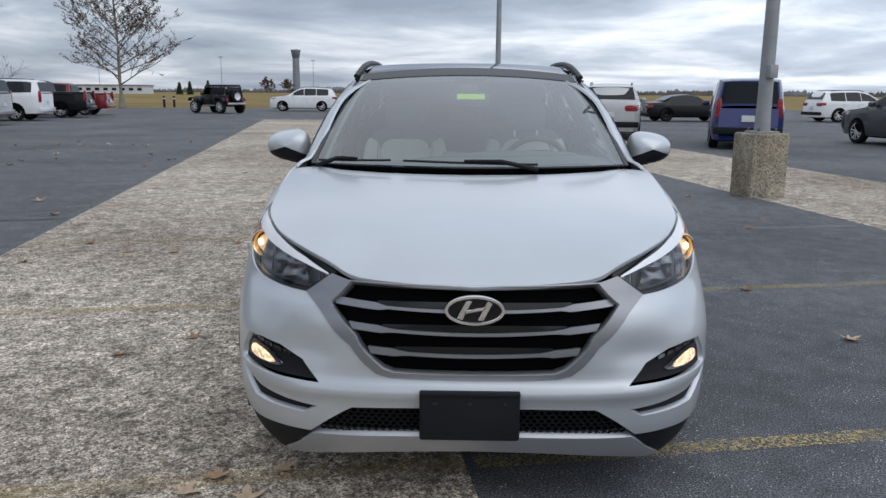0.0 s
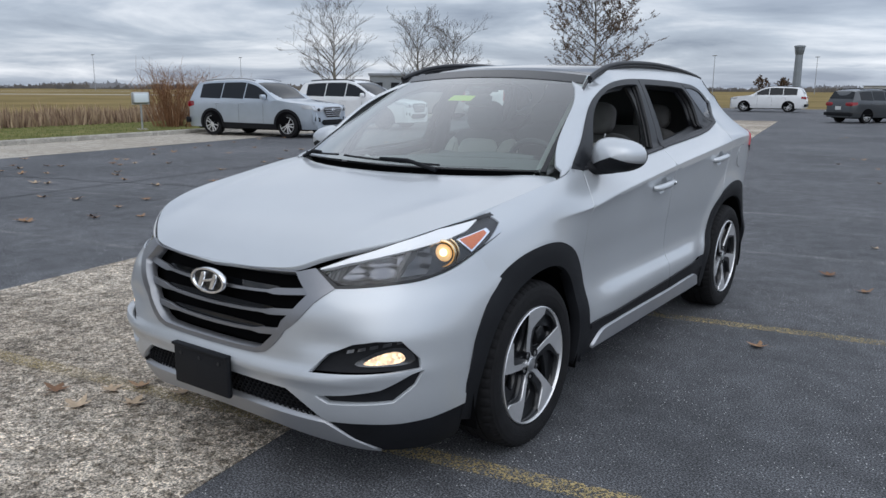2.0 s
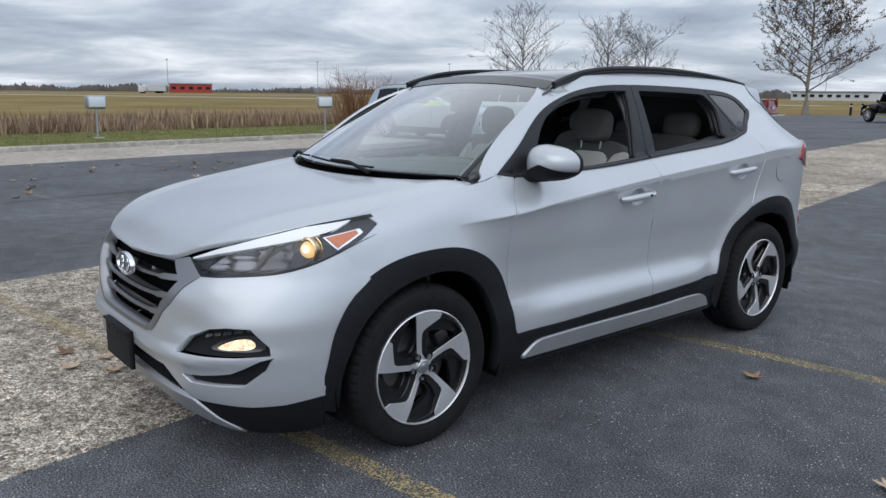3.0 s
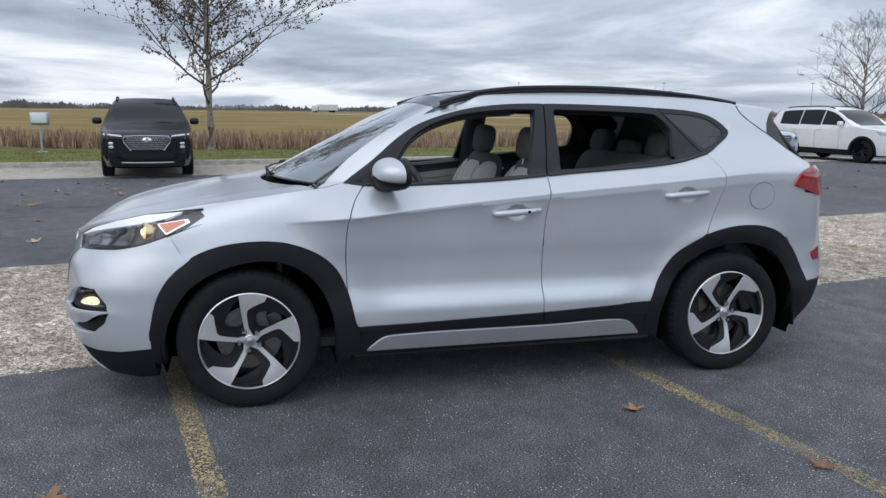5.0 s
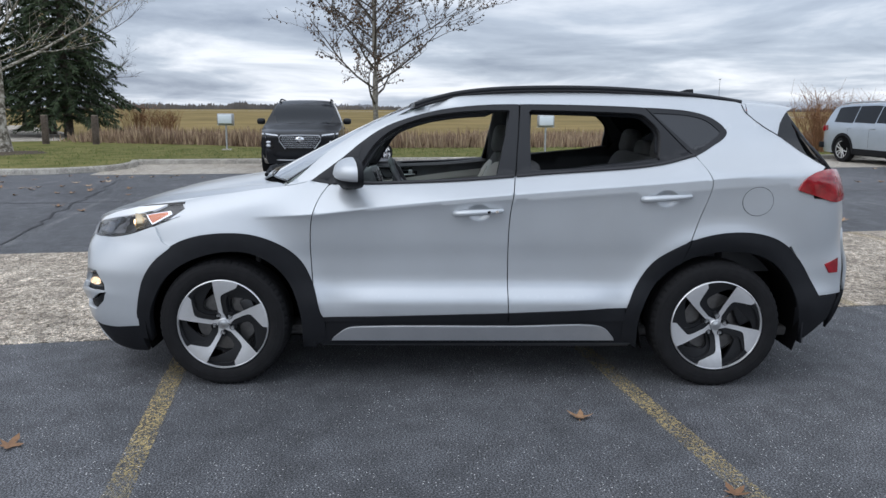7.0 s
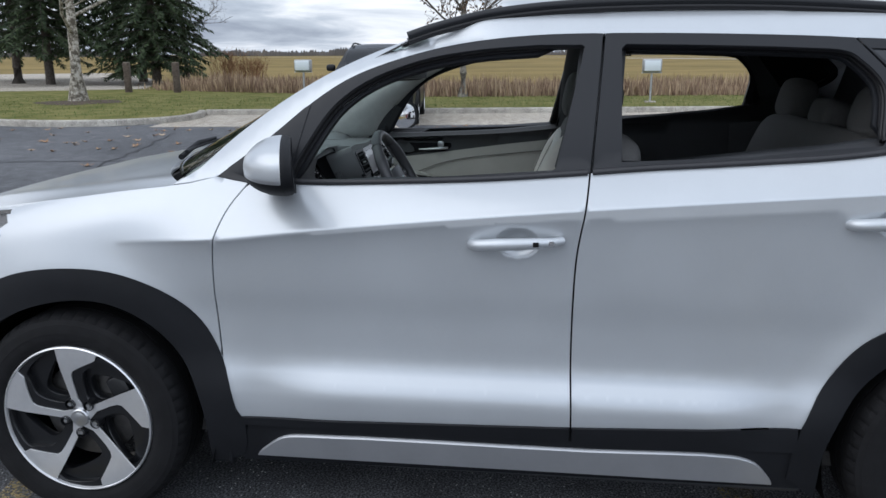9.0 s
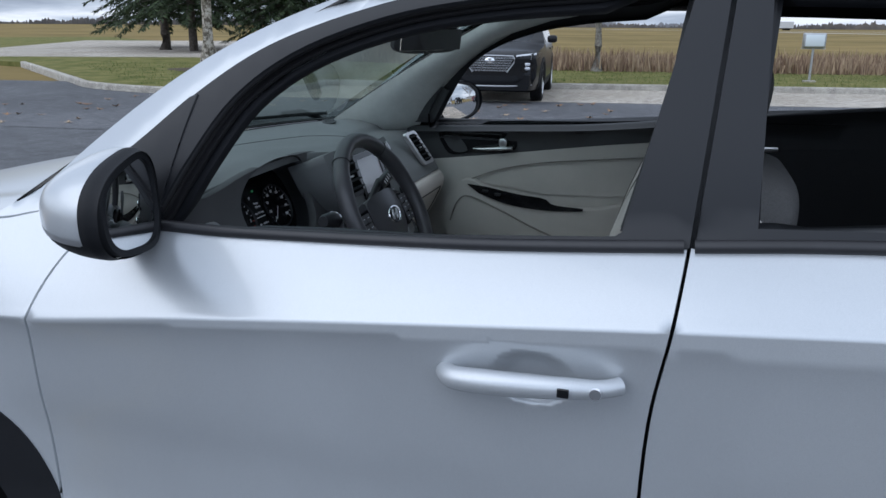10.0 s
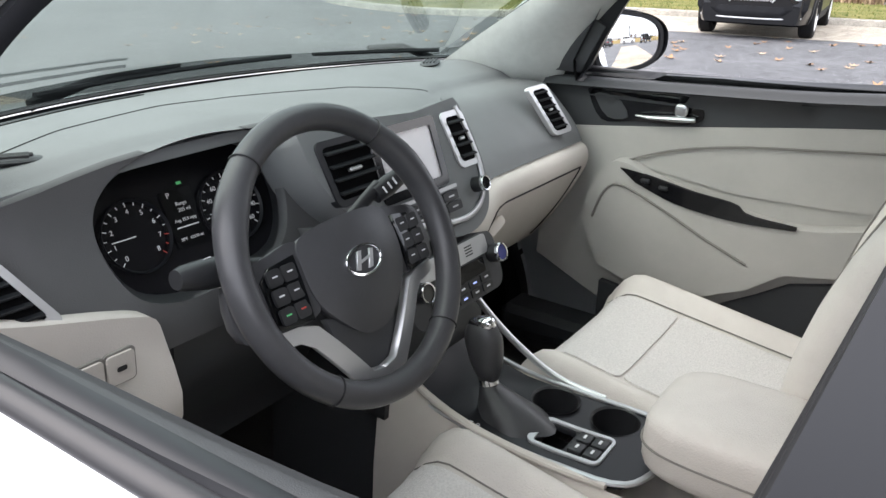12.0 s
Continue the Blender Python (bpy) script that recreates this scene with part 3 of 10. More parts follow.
nose = hermite([0.15, 0.25, 0.36, 0.46, 0.56, 0.68, 0.78, 0.86, 0.95, 1.05], [-0.80, -0.86, -0.905, -0.915, -0.915, -0.905, -0.885, -0.845, -0.79, -0.72])
tail_end = hermite([0.20, 0.35, 0.5, 0.62, 0.80, 0.95, 1.10, 1.25, 1.40, 1.55], [3.40, 3.50, 3.55, 3.56, 3.50, 3.49, 3.45, 3.36, 3.25, 3.15])
crease_z = hermite([0.2, 0.5, 0.8, 1.56, 2.37, 2.85, 3.3], [0.925, 0.947, 0.982, 1.054, 1.117, 1.158, 1.19])
belt_z = hermite([0.4, 0.6, 1.0, 1.26, 1.57, 1.88, 2.2, 2.55, 2.66, 2.76, 2.9], [1.10, 1.096, 1.102, 1.113, 1.137, 1.162, 1.185, 1.260, 1.314, 1.366, 1.40])
door_x = hermite([0.15, 0.22, 0.30, 0.36, 0.42, 0.46, 0.49, 0.515, 0.54, 0.60, 0.70, 0.80, 0.92], [0.845, 0.868, 0.888, 0.902, 0.913, 0.916, 0.912, 0.900, 0.884, 0.872, 0.875, 0.887, 0.897])
roofside_x = hermite([0.0, 0.12, 0.25, 0.34, 0.40, 0.44, 0.465, 0.485, 0.50], [0.0, 0.036, 0.089, 0.131, 0.166, 0.194, 0.220, 0.251, 0.296])
frame_y = hermite([1.05, 1.11, 1.23, 1.33, 1.39, 1.43, 1.476, 1.504, 1.54], [0.40, 0.48, 0.643, 0.764, 0.856, 0.95, 1.105, 1.25, 1.5])
door_flat = hermite([0.15, 0.22, 0.30, 0.36, 0.42, 0.46, 0.49, 0.515, 0.54, 0.60, 0.70, 0.80, 0.92], [0.845, 0.868, 0.886, 0.893, 0.895, 0.893, 0.889, 0.885, 0.879, 0.872, 0.875, 0.887, 0.897])
nose_x = hermite([0.12, 0.22, 0.30, 0.40, 0.50, 0.60, 0.75, 0.90], [0.81, 0.880, 0.901, 0.911, 0.914, 0.913, 0.908, 0.900])
XCREASE, XBELT = 0.914, 0.800


def bare_width(y, z):
    """Half the width of the body at a station and a height, before it rounds to nose and tail."""
    zc, zb = crease_z(y), belt_z(y)
    d = zc - z
    low = door_flat(z) + (door_x(z) - door_flat(z)) * step01(y, 0.56, 0.86) * (1 - step01(y, 1.90, 2.16)) + (XCREASE - 0.897) * np.exp(-np.clip(d, 0, 9) / 0.035) * step01(y, 0.0, 0.55) * (1 - 0.6 * step01(y, 2.5, 2.9))
    low = np.where(z > 0.92, np.minimum(low, XCREASE), low)
    k = np.clip((z - zc) / np.maximum(0.03, zb + 0.012 - zc), 0, 1)
    mid = XCREASE - (XCREASE - XBELT) * (0.75 * k + 0.25 * k * k)
    top = XBELT - roofside_x(z - 1.12) - 0.02 * step01(y, 2.2, 2.9) * step01(z, 1.15, 1.5)
    top = top - 0.55 * np.log1p(np.exp(np.clip((frame_y(np.minimum(z, 1.504)) - y - 0.02) / 0.02, -30, 30))) * 0.02
    soft = step01(z - zc, -0.012, 0.012)
    up = mid + (np.minimum(top, XBELT) - mid) * step01(z - zb, 0.010, 0.030)
    door = low * (1 - soft) + up * soft
    zs = 1.010 + 0.19 * (y + 0.2)
    q = np.clip((z - 0.62) / (zs - 0.62), 0, 1.12)
    fender = nose_x(z) - 0.085 * q ** 7
    w = step01(y, 0.12, 0.52)
    return fender * (1 - w) + door * w + flare(y, z) - scoop(y, z)


rear_fall = hermite([0.9, 1.0, 1.15, 1.20, 1.25, 1.30, 1.35, 1.45, 1.52, 1.65], [0.95, 0.94, 0.912, 0.865, 0.808, 0.758, 0.718, 0.670, 0.627, 0.53])


def rear_lean(y, z):
    """How far the rear pillar leans in over the shoulder."""
    return step01(y, 2.42, 2.66) * np.maximum(0, bare_width(y, z) - rear_fall(z)) * step01(z, 1.12, 1.22)


def width(y, z):
    return bare_width(y, z) - rear_lean(y, z)


def scoop(y, z):
    """The hollows behind the door handles."""
    out = 0
    for yc, zc in HANDLES:
        r = ((y - yc) / 0.064) ** 2 + ((z - zc - 0.002) / 0.046) ** 2
        out = out + 0.018 * (1 - step01(r, 0.15, 1.0))
    return out


HANDLES = ((1.378, 0.957), (2.366, 1.036))


def flare(y, z):
    """The swelling round the wheel arches."""
    out = 0
    for yc, zc, big in ((0.02, 0.345, 0.012), (2.69, 0.345, 0.020)):
        r = np.hypot(y - yc, z - zc)
        out = out + big * np.exp(-((r - 0.47) / 0.075) ** 2) * step01(z, 0.30, 0.5)
    return out


def side_x(y, z):
    w = width(y, z)
    f = np.clip((YC - y) / (YC - nose(z)), 0, 0.9999)
    r = np.clip((y - YR) / (tail_end(z) - YR), 0, 0.9999)
    return w * (1 - f ** pf(z)) ** (1 / pf(z)) * (1 - r ** PR) ** (1 / PR)


def rear_shift(y, z):
    """The tip of the quarter window sits a little further forward."""
    return 0.034 * step01(y, 2.5, 2.78) * step01(z, 1.16, 1.30) * (1 - step01(z, 1.38, 1.48))


def on_side(p):
    return np.column_stack([side_x(p[:, 0], p[:, 1]), p[:, 0] - rear_shift(p[:, 0], p[:, 1]), p[:, 1]])


def on_front(p):
    """The rounded nose: p holds the turn from the middle (0) to the flank (1), and the height."""
    s, z = np.clip(p[:, 0], -0.9999, 0.9999) * math.pi / 2, p[:, 1]
    sg = np.sign(s)
    a = np.maximum(1e-9, np.abs(np.sin(s)))
    w = width(np.full_like(z, -0.2), z)
    x = sg * w * a ** (2 / pf(z))
    return np.column_stack([x, YC - (YC - nose(z)) * np.cos(s) ** (2 / pf(z)) + sculpt(x, z), z])


def fx(x, z):
    """Turn on the nose at a given x."""
    w = float(width(np.array(-0.2), np.array(z)))
    return math.copysign(math.asin(min(1, abs(x) / w) ** (float(pf(z)) / 2)) * 2 / math.pi, x), z


def fy(y, z):
    """Turn on the nose (left flank) at a given y."""
    c = max(0.0, min(1.0, (YC - y) / (YC - float(nose(z)))))
    return math.acos(c ** (float(pf(z)) / 2)) * 2 / math.pi, z


hood_mid = hermite([-0.90, -0.85, -0.78, -0.65, -0.5, -0.3, -0.1, 0.1, 0.3, 0.5], [0.808, 0.845, 0.888, 0.945, 0.985, 1.023, 1.054, 1.083, 1.108, 1.125])


def hood_z(x, y):
    a = np.abs(x)
    crown = 0.026 * (a / 0.78) ** 2.2
    ridge = 0.006 * np.exp(-((a - 0.50 - 0.18 * step01(y, -0.8, 0.2)) / 0.07) ** 2)
    return hood_mid(y) - crown + ridge


def on_hood(p):
    return np.column_stack([p[:, 0], p[:, 1], hood_z(p[:, 0], p[:, 1])])


def on_screen(p):
    """The windscreen: p holds -1..1 across and 0..1 up."""
    s, v = p[:, 0], p[:, 1]
    x = s * (0.755 - 0.135 * v - 0.02 * v * v)
    y0, y1 = 0.13 + 0.22 * s * s, 1.085 - 0.005 * s * s
    z0, z1 = 1.105 + 0.0 * s, 1.566 - 0.040 * s * s
    bow = 0.014 * 4 * v * (1 - v)
    return np.column_stack([x, y0 + (y1 - y0) * v - bow * 0.5, z0 + (z1 - z0) * v + bow * 0.87])


roof_mid = hermite([0.95, 1.2, 1.6, 2.0, 2.4, 2.8, 3.1], [1.535, 1.584, 1.612, 1.617, 1.605, 1.575, 1.535])


def on_roof(p):
    crown = 0.052 - 0.028 * step01(p[:, 1], 1.05, 1.5)
    return np.column_stack([p[:, 0], p[:, 1], roof_mid(p[:, 1]) - crown * (np.abs(p[:, 0]) / 0.62) ** 2.4])


car = thing("crossover_car", "silver five-door crossover with black wheel-arch cladding and all side windows lowered", "car")
BODY = (1, 0, 0)

# outlines on the flank, as (y, z)
F_OUT = [(-0.468, 0.408), (-0.420, 0.590), (-0.342, 0.704), (-0.256, 0.774), (-0.133, 0.824), (0.048, 0.846), (0.197, 0.832), (0.345, 0.770), (0.433, 0.689), (0.491, 0.565), (0.528, 0.407)]
F_IN = [(-0.40, 0.24), (-0.392, 0.408), (-0.298, 0.596), (-0.172, 0.69), (0.012, 0.744), (0.162, 0.738), (0.281, 0.675), (0.369, 0.565), (0.42, 0.407), (0.428, 0.215)]
R_OUT = [(2.18, 0.443), (2.228, 0.565), (2.315, 0.693), (2.434, 0.772), (2.555, 0.826), (2.708, 0.856), (2.865, 0.850), (2.995, 0.805), (3.10, 0.709), (3.175, 0.597), (3.24, 0.493)]
R_IN = [(2.245, 0.215), (2.251, 0.405), (2.322, 0.565), (2.441, 0.677), (2.593, 0.741), (2.78, 0.754), (2.942, 0.705), (3.048, 0.597), (3.107, 0.468), (3.14, 0.265)]
DOOR_FRONT = [(0.580, 1.099), (0.530, 1.027), (0.494, 0.924), (0.482, 0.816), (0.484, 0.660), (0.498, 0.501), (0.536, 0.384)]
B_GAP = [(1.573, 1.142), (1.556, 1.03), (1.540, 0.911), (1.536, 0.66), (1.542, 0.415)]
DOOR_REAR = [(2.535, 1.253), (2.584, 1.176), (2.601, 1.121), (2.592, 1.063), (2.553, 0.945), (2.509, 0.814)]
BELT = [(0.586, 1.096), (0.799, 1.096), (0.951, 1.100), (1.258, 1.113), (1.573, 1.137), (1.723, 1.150), (1.879, 1.161), (2.035, 1.172), (2.192, 1.184), (2.351, 1.205), (2.543, 1.255)]
FRAME = [(0.479, 1.113), (0.643, 1.231), (0.764, 1.330), (0.856, 1.390), (0.949, 1.430), (1.105, 1.476), (1.262, 1.504), (1.419, 1.518), (1.578, 1.522), (1.894, 1.520), (2.292, 1.507), (2.531, 1.489), (2.625, 1.466), (2.700, 1.432), (2.748, 1.402), (2.764, 1.377), (2.746, 1.348), (2.66, 1.303), (2.543, 1.255)]
GAP = 0.0027
ys_ = np.arange(0.2, 3.2, 0.0125)
CREASE_LINES = [list(zip(ys_, crease_z(ys_) + o)) for o in (-0.06, -0.042, -0.028, -0.018, -0.010, -0.003, 0.004, 0.011, 0.020, 0.034)]
CREASE_LINES += [list(zip(ys_, np.full_like(ys_, h))) for h in (0.455, 0.475, 0.495, 0.515, 0.535, 0.555)]


def shrink(pts, dy, dz=0.0):
    return [(y + dy, z + dz) for y, z in pts]


belt_line = spline(BELT, 5)
belt_z2 = hermite([p[0] for p in BELT], [p[1] for p in BELT])
frame_line = spline(FRAME, 5)
f_out, f_in, r_out, r_in = (spline(q, 5) for q in (F_OUT, F_IN, R_OUT, R_IN))
door_front, b_gap, door_rear = spline(DOOR_FRONT, 5), spline(B_GAP, 5), spline(DOOR_REAR, 5)
SILL = [(0.536, 0.384), (1.542, 0.415), (2.18, 0.443)]


def part_of(line_, lo, hi):
    return [p for p in line_ if lo <= p[0] <= hi]


for sd, hand_ in ((1, "left"), (-1, "right")):
    # doors
    fd = [p for p in belt_line if p[0] < 1.569] + shrink(b_gap, -GAP) + [(0.536 + GAP, 0.386)] + list(reversed(shrink(door_front, GAP)))[:-1]
    front_door = panel("front_door", fd, on_side, paint, car, out=BODY, side=sd, step=0.03, lines=CREASE_LINES, fine=[(1.378, 0.959, 0.085, 0.058, 0.0065)])
    arch_cut = [p for p in r_out if p[1] < 0.80 and p[0] < 2.51]
    rd = [p for p in belt_line if 1.577 < p[0] < 2.53] + shrink(door_rear, -GAP) + list(reversed(arch_cut)) + list(reversed(shrink(b_gap, GAP)))
    rear_door = panel("rear_door", rd, on_side, paint, car, out=BODY, side=sd, step=0.03, lines=CREASE_LINES, fine=[(2.366, 1.038, 0.085, 0.058, 0.0065)])
    # front wing
    wing_top = spline([(-0.225, 1.006), (0.0, 1.040), (0.2, 1.070), (0.315, 1.084)], 5)
    wing = wing_top + [(0.40, 1.095), (0.479, 1.113), (0.53, 1.104)] + shrink(door_front, -GAP) + list(reversed([p for p in f_out if p[1] > 0.45 and p[0] > -0.29])) + [(-0.30, 0.765), (-0.362, 0.868), (-0.27, 0.912), (-0.19, 0.965)]
    panel("front_wing", wing, on_side, paint, car, out=BODY, side=sd, step=0.022, lines=CREASE_LINES)
    # body side: windscreen pillar, roof edge and rear quarter in one pressing
    pillar = spline([(0.350, 1.092), (0.392, 1.118), (0.50, 1.215), (0.64, 1.318), (0.78, 1.402), (0.92, 1.470), (1.06, 1.522), (1.16, 1.545), (1.25, 1.562), (1.41, 1.582)], 6)
    roof_edge = [(1.57, 1.593), (1.73, 1.598), (1.97, 1.599), (2.2, 1.592), (2.4, 1.580), (2.6, 1.563), (2.8, 1.540), (2.86, 1.525)]
    tail_line = spline([(2.852, 1.482), (2.941, 1.421), (3.069, 1.351), (3.239, 1.214)], 5)
    lamp_edge = [(3.225, 1.184), (3.136, 1.147), (3.054, 1.085), (3.150, 1.052)]
    bump_line = spline([(3.154, 1.036), (3.12, 0.93), (3.06, 0.789)], 4)
    quarter = (pillar + roof_edge + tail_line + [(3.26, 1.195)] + lamp_edge + bump_line + list(reversed([p for p in r_out if p[0] > 2.515 and p[0] < 3.055]))
               + list(reversed(shrink(door_rear, GAP))) + list(reversed(frame_line)) + [(0.44, 1.107), (0.40, 1.0985)])
    panel("body_side", quarter, on_side, paint, car, out=BODY, side=sd, step=0.03, lines=CREASE_LINES)
    seam_t = on_side(np.array(spline([(2.835, 1.525), (2.844, 1.497)] + tail_line[::5], 4)))
    part("tailgate_seam", tube([(x * sd, y, z) for x, y, z in seam_t], 0.0032, 6), seal, car)
    # black window surrounds
    win_f = spline([(0.690, 1.106), (0.752, 1.213), (0.825, 1.317), (0.920, 1.388), (1.080, 1.448), (1.240, 1.476), (1.419, 1.490)], 5) + [(1.545, 1.490), (1.553, 1.484), (1.480, 1.152), (1.470, 1.146)] + [(1.2, 1.127), (0.9, 1.112)]
    win_r = [(1.660, 1.170), (1.657, 1.480), (1.670, 1.492)] + spline([(1.893, 1.488), (2.147, 1.480), (2.270, 1.470), (2.300, 1.452), (2.363, 1.377), (2.356, 1.234)], 4) + [(2.340, 1.222), (2.0, 1.188)]
    fr_f = [p for p in frame_line if p[0] < 1.603] + [(1.604, 1.521), (1.573, 1.141)] + list(reversed([p for p in belt_line if p[0] < 1.57]))
    panel("front_window_frame", fr_f, on_side, satin_black, car, holes=[win_f], out=BODY, side=sd, step=0.03, depth=0.022, lift=0.002)
    top_r = [p for p in frame_line if 1.612 < p[0] < 2.285 and p[1] > 1.45]
    fr_r = top_r + [(2.290, 1.506), (2.527, 1.250)] + list(reversed([p for p in belt_line if 1.58 < p[0] < 2.52])) + [(1.580, 1.142), (1.612, 1.521)]
    panel("rear_window_frame", fr_r, on_side, satin_black, car, holes=[win_r], out=BODY, side=sd, step=0.03, depth=0.022, lift=0.002)
    q_out = [p for p in frame_line if p[0] > 2.30] + [(2.534, 1.253), (2.298, 1.506)]
    q_in = spline([(2.330, 1.478), (2.52, 1.466), (2.62, 1.442), (2.685, 1.408), (2.722, 1.376), (2.65, 1.326), (2.555, 1.283)], 5) + [(2.530, 1.290)]
    panel("quarter_window_frame", q_out, on_side, satin_black, car, holes=[q_in], out=BODY, side=sd, step=0.03, depth=0.015, lift=0.002)
    panel("quarter_glass", q_in, on_side, tint_glass, car, out=BODY, side=sd, step=0.04, depth=0.004, lift=-0.003)
    # inner frames behind the open windows
    for win, edge_n, deep in ((win_f, len(win_f) - 6, 0.027), (win_r, len(win_r) - 3, 0.017)):
        ring = np.array(win)
        nxt, prv = np.roll(ring, -1, 0), np.roll(ring, 1, 0)
        d_ = nxt - prv
        n_ = np.column_stack([d_[:, 1], -d_[:, 0]]) / np.maximum(1e-9, np.linalg.norm(d_, axis=1))[:, None]
        n_ *= np.sign(((ring.mean(0) - ring) * n_).sum(1).mean())
        w_ = np.array([1.0 if i < edge_n else 0.0 for i in range(len(ring))])
        w_[0] = 0.3
        opening = [tuple(q_) for q_ in ring + n_ * (deep * w_)[:, None] - n_ * (0.030 * (1 - w_))[:, None]]
        outer = [tuple(q_) for q_ in ring - n_ * (0.016 + 0.022 * (1 - w_))[:, None]]
        panel("inner_window_frame", outer, lambda p: on_side(p) - [0.046, 0, 0], satin_black, car, holes=[opening], out=BODY, side=sd, step=0.03, depth=0.020)
        panel("window_channel", outer, lambda p: on_side(p) - [0.030, 0, 0], seal, car, holes=[[tuple(q_) for q_ in ring + n_ * (0.5 * deep * w_)[:, None] - n_ * (0.030 * (1 - w_))[:, None]]], out=BODY, side=sd, step=0.03, depth=0.010)
    # rubber channels round the open windows
    for win in (win_f[: -3], win_r[: -2]):
        for inset, rad in ((0.012, 0.008), (0.032, 0.009)):
            c_ = np.mean(win, 0)
            lip = [(c_ + (np.array(p) - c_) * (1 + 0.009)) for p in spline(win, 3)]
            loop_ = on_side(np.array(lip)) - [inset, 0, 0]
            part("window_seal", tube([(x * sd, y, z) for x, y, z in loop_], rad, 12), seal, car, sharp=70)
    # belt strip under the windows
    for lo, hi in ((0.60, 1.566), (1.580, 2.53)):
        up = [(y_, float(belt_z2(y_))) for y_ in np.linspace(lo, hi, 40)]
        run = on_side(np.array(up)) - [0.007, 0, -0.007]
        part("belt_seal", tube([(x * sd, y, z) for x, y, z in run], 0.0115, 16, flat=0.85), seal_grey, car, sharp=70)
    # arches, sills
    arch_f = f_out + [(0.552, 0.372), (0.550, 0.29), (0.535, 0.245), (0.47, 0.212)] + list(reversed(f_in)) + [(-0.466, 0.26), (-0.468, 0.33)]
    panel("front_arch_cladding", arch_f, on_side, black_trim, car, out=BODY, side=sd, step=0.03, depth=0.05, lift=0.003)
    split = [(2.508, 0.812), (2.462, 0.683)]
    arch_r1 = [p for p in r_out if p[0] < 2.50] + [split[0], split[1]] + list(reversed([p for p in r_in if p[0] < 2.455])) + [(2.16, 0.28), (2.165, 0.372)]
    panel("rear_arch_cladding", arch_r1, on_side, black_trim, car, out=BODY, side=sd, step=0.03, depth=0.05, lift=0.008)
    arch_r2 = [(2.514, 0.814)] + [p for p in r_out if p[0] > 2.52] + [(3.36, 0.50), (3.31, 0.37), (3.18, 0.265)] + list(reversed([p for p in r_in if p[0] > 2.465])) + [(2.467, 0.684)]
    panel("rear_arch_cladding", arch_r2, on_side, black_trim, car, out=BODY, side=sd, step=0.03, depth=0.05, lift=0.008)
    for y0, y1, z0, z1 in ((0.548, 1.538, 0.386, 0.415), (1.546, 2.172, 0.4155, 0.443)):
        panel("door_cladding", [(y0, z0), (y1, z1), (y1, 0.370), (y0, 0.362)], on_side, black_trim, car, out=BODY, side=sd, step=0.04, depth=0.03, lift=0.010)
    panel("sill", [(0.56, 0.358), (2.20, 0.372), (2.22, 0.24), (0.53, 0.225)], on_side, black_trim, car, out=BODY, side=sd, step=0.05, depth=0.2, lift=0.0)
    silver = [(0.585, 0.258)] + spline([(0.60, 0.275), (0.671, 0.325), (0.764, 0.337), (1.576, 0.342), (2.000, 0.348), (2.07, 0.325), (2.118, 0.271)], 4) + [(2.12, 0.262)]
    panel("sill_trim", silver, on_side, silver_trim, car, out=BODY, side=sd, step=0.05, depth=0.03, lift=0.016)

# bonnet
half = spline([(0.0, -0.882), (0.25, -0.866), (0.40, -0.838), (0.462, -0.800), (0.573, -0.712), (0.683, -0.590), (0.748, -0.455), (0.779, -0.34), (0.791, -0.22), (0.806, -0.05), (0.8135, 0.06), (0.817, 0.16), (0.8185, 0.25), (0.812, 0.315), (0.770, 0.335), (0.70, 0.292), (0.60, 0.235), (0.40, 0.145), (0.20, 0.100), (0.0, 0.085)], 6)
bonnet = half + [(-x, y) for x, y in reversed(half[1:-1])]
panel("bonnet", bonnet, on_hood, paint, car, out=(0, 0, 1), step=0.04, depth=0.02)

# windscreen and roof
scr = [(-0.955, 0.0), (0.955, 0.0), (0.965, 1.0), (-0.965, 1.0)]
ws = panel("windscreen", scr, on_screen, screen_glass, car, out=(0, -0.5, 0.8), step=0.06, depth=0.0)
ws.visible_shadow = False
for sd in (1, -1):
    panel("windscreen_border", [(0.958, 0.0), (0.985, 0.0), (0.99, 1.0), (0.966, 1.0)], on_screen, gloss_black, car, out=(0, -0.5, 0.8), step=0.05, depth=0.006, lift=0.003, side=sd)
panel("windscreen_border", [(-0.95, 0.90), (0.95, 0.90), (0.95, 1.0), (-0.95, 1.0)], on_screen, gloss_black, car, out=(0, -0.5, 0.8), step=0.06, depth=0.006, lift=0.003)
panel("windscreen_border", [(-0.95, 0.0), (0.95, 0.0), (0.95, 0.010), (-0.95, 0.010)], on_screen, gloss_black, car, out=(0, -0.5, 0.8), step=0.06, depth=0.006, lift=0.003)
for y0, y1 in ((1.086, 1.15), (1.156, 1.95), (1.956, 2.80)):
    a = [(-0.560, y0), (0.0, y0), (0.560, y0), (0.560, y1), (-0.560, y1)]
    panel("roof_panel", a, on_roof, roof_glass, car, out=(0, 0, 1), step=0.06, depth=0.02)
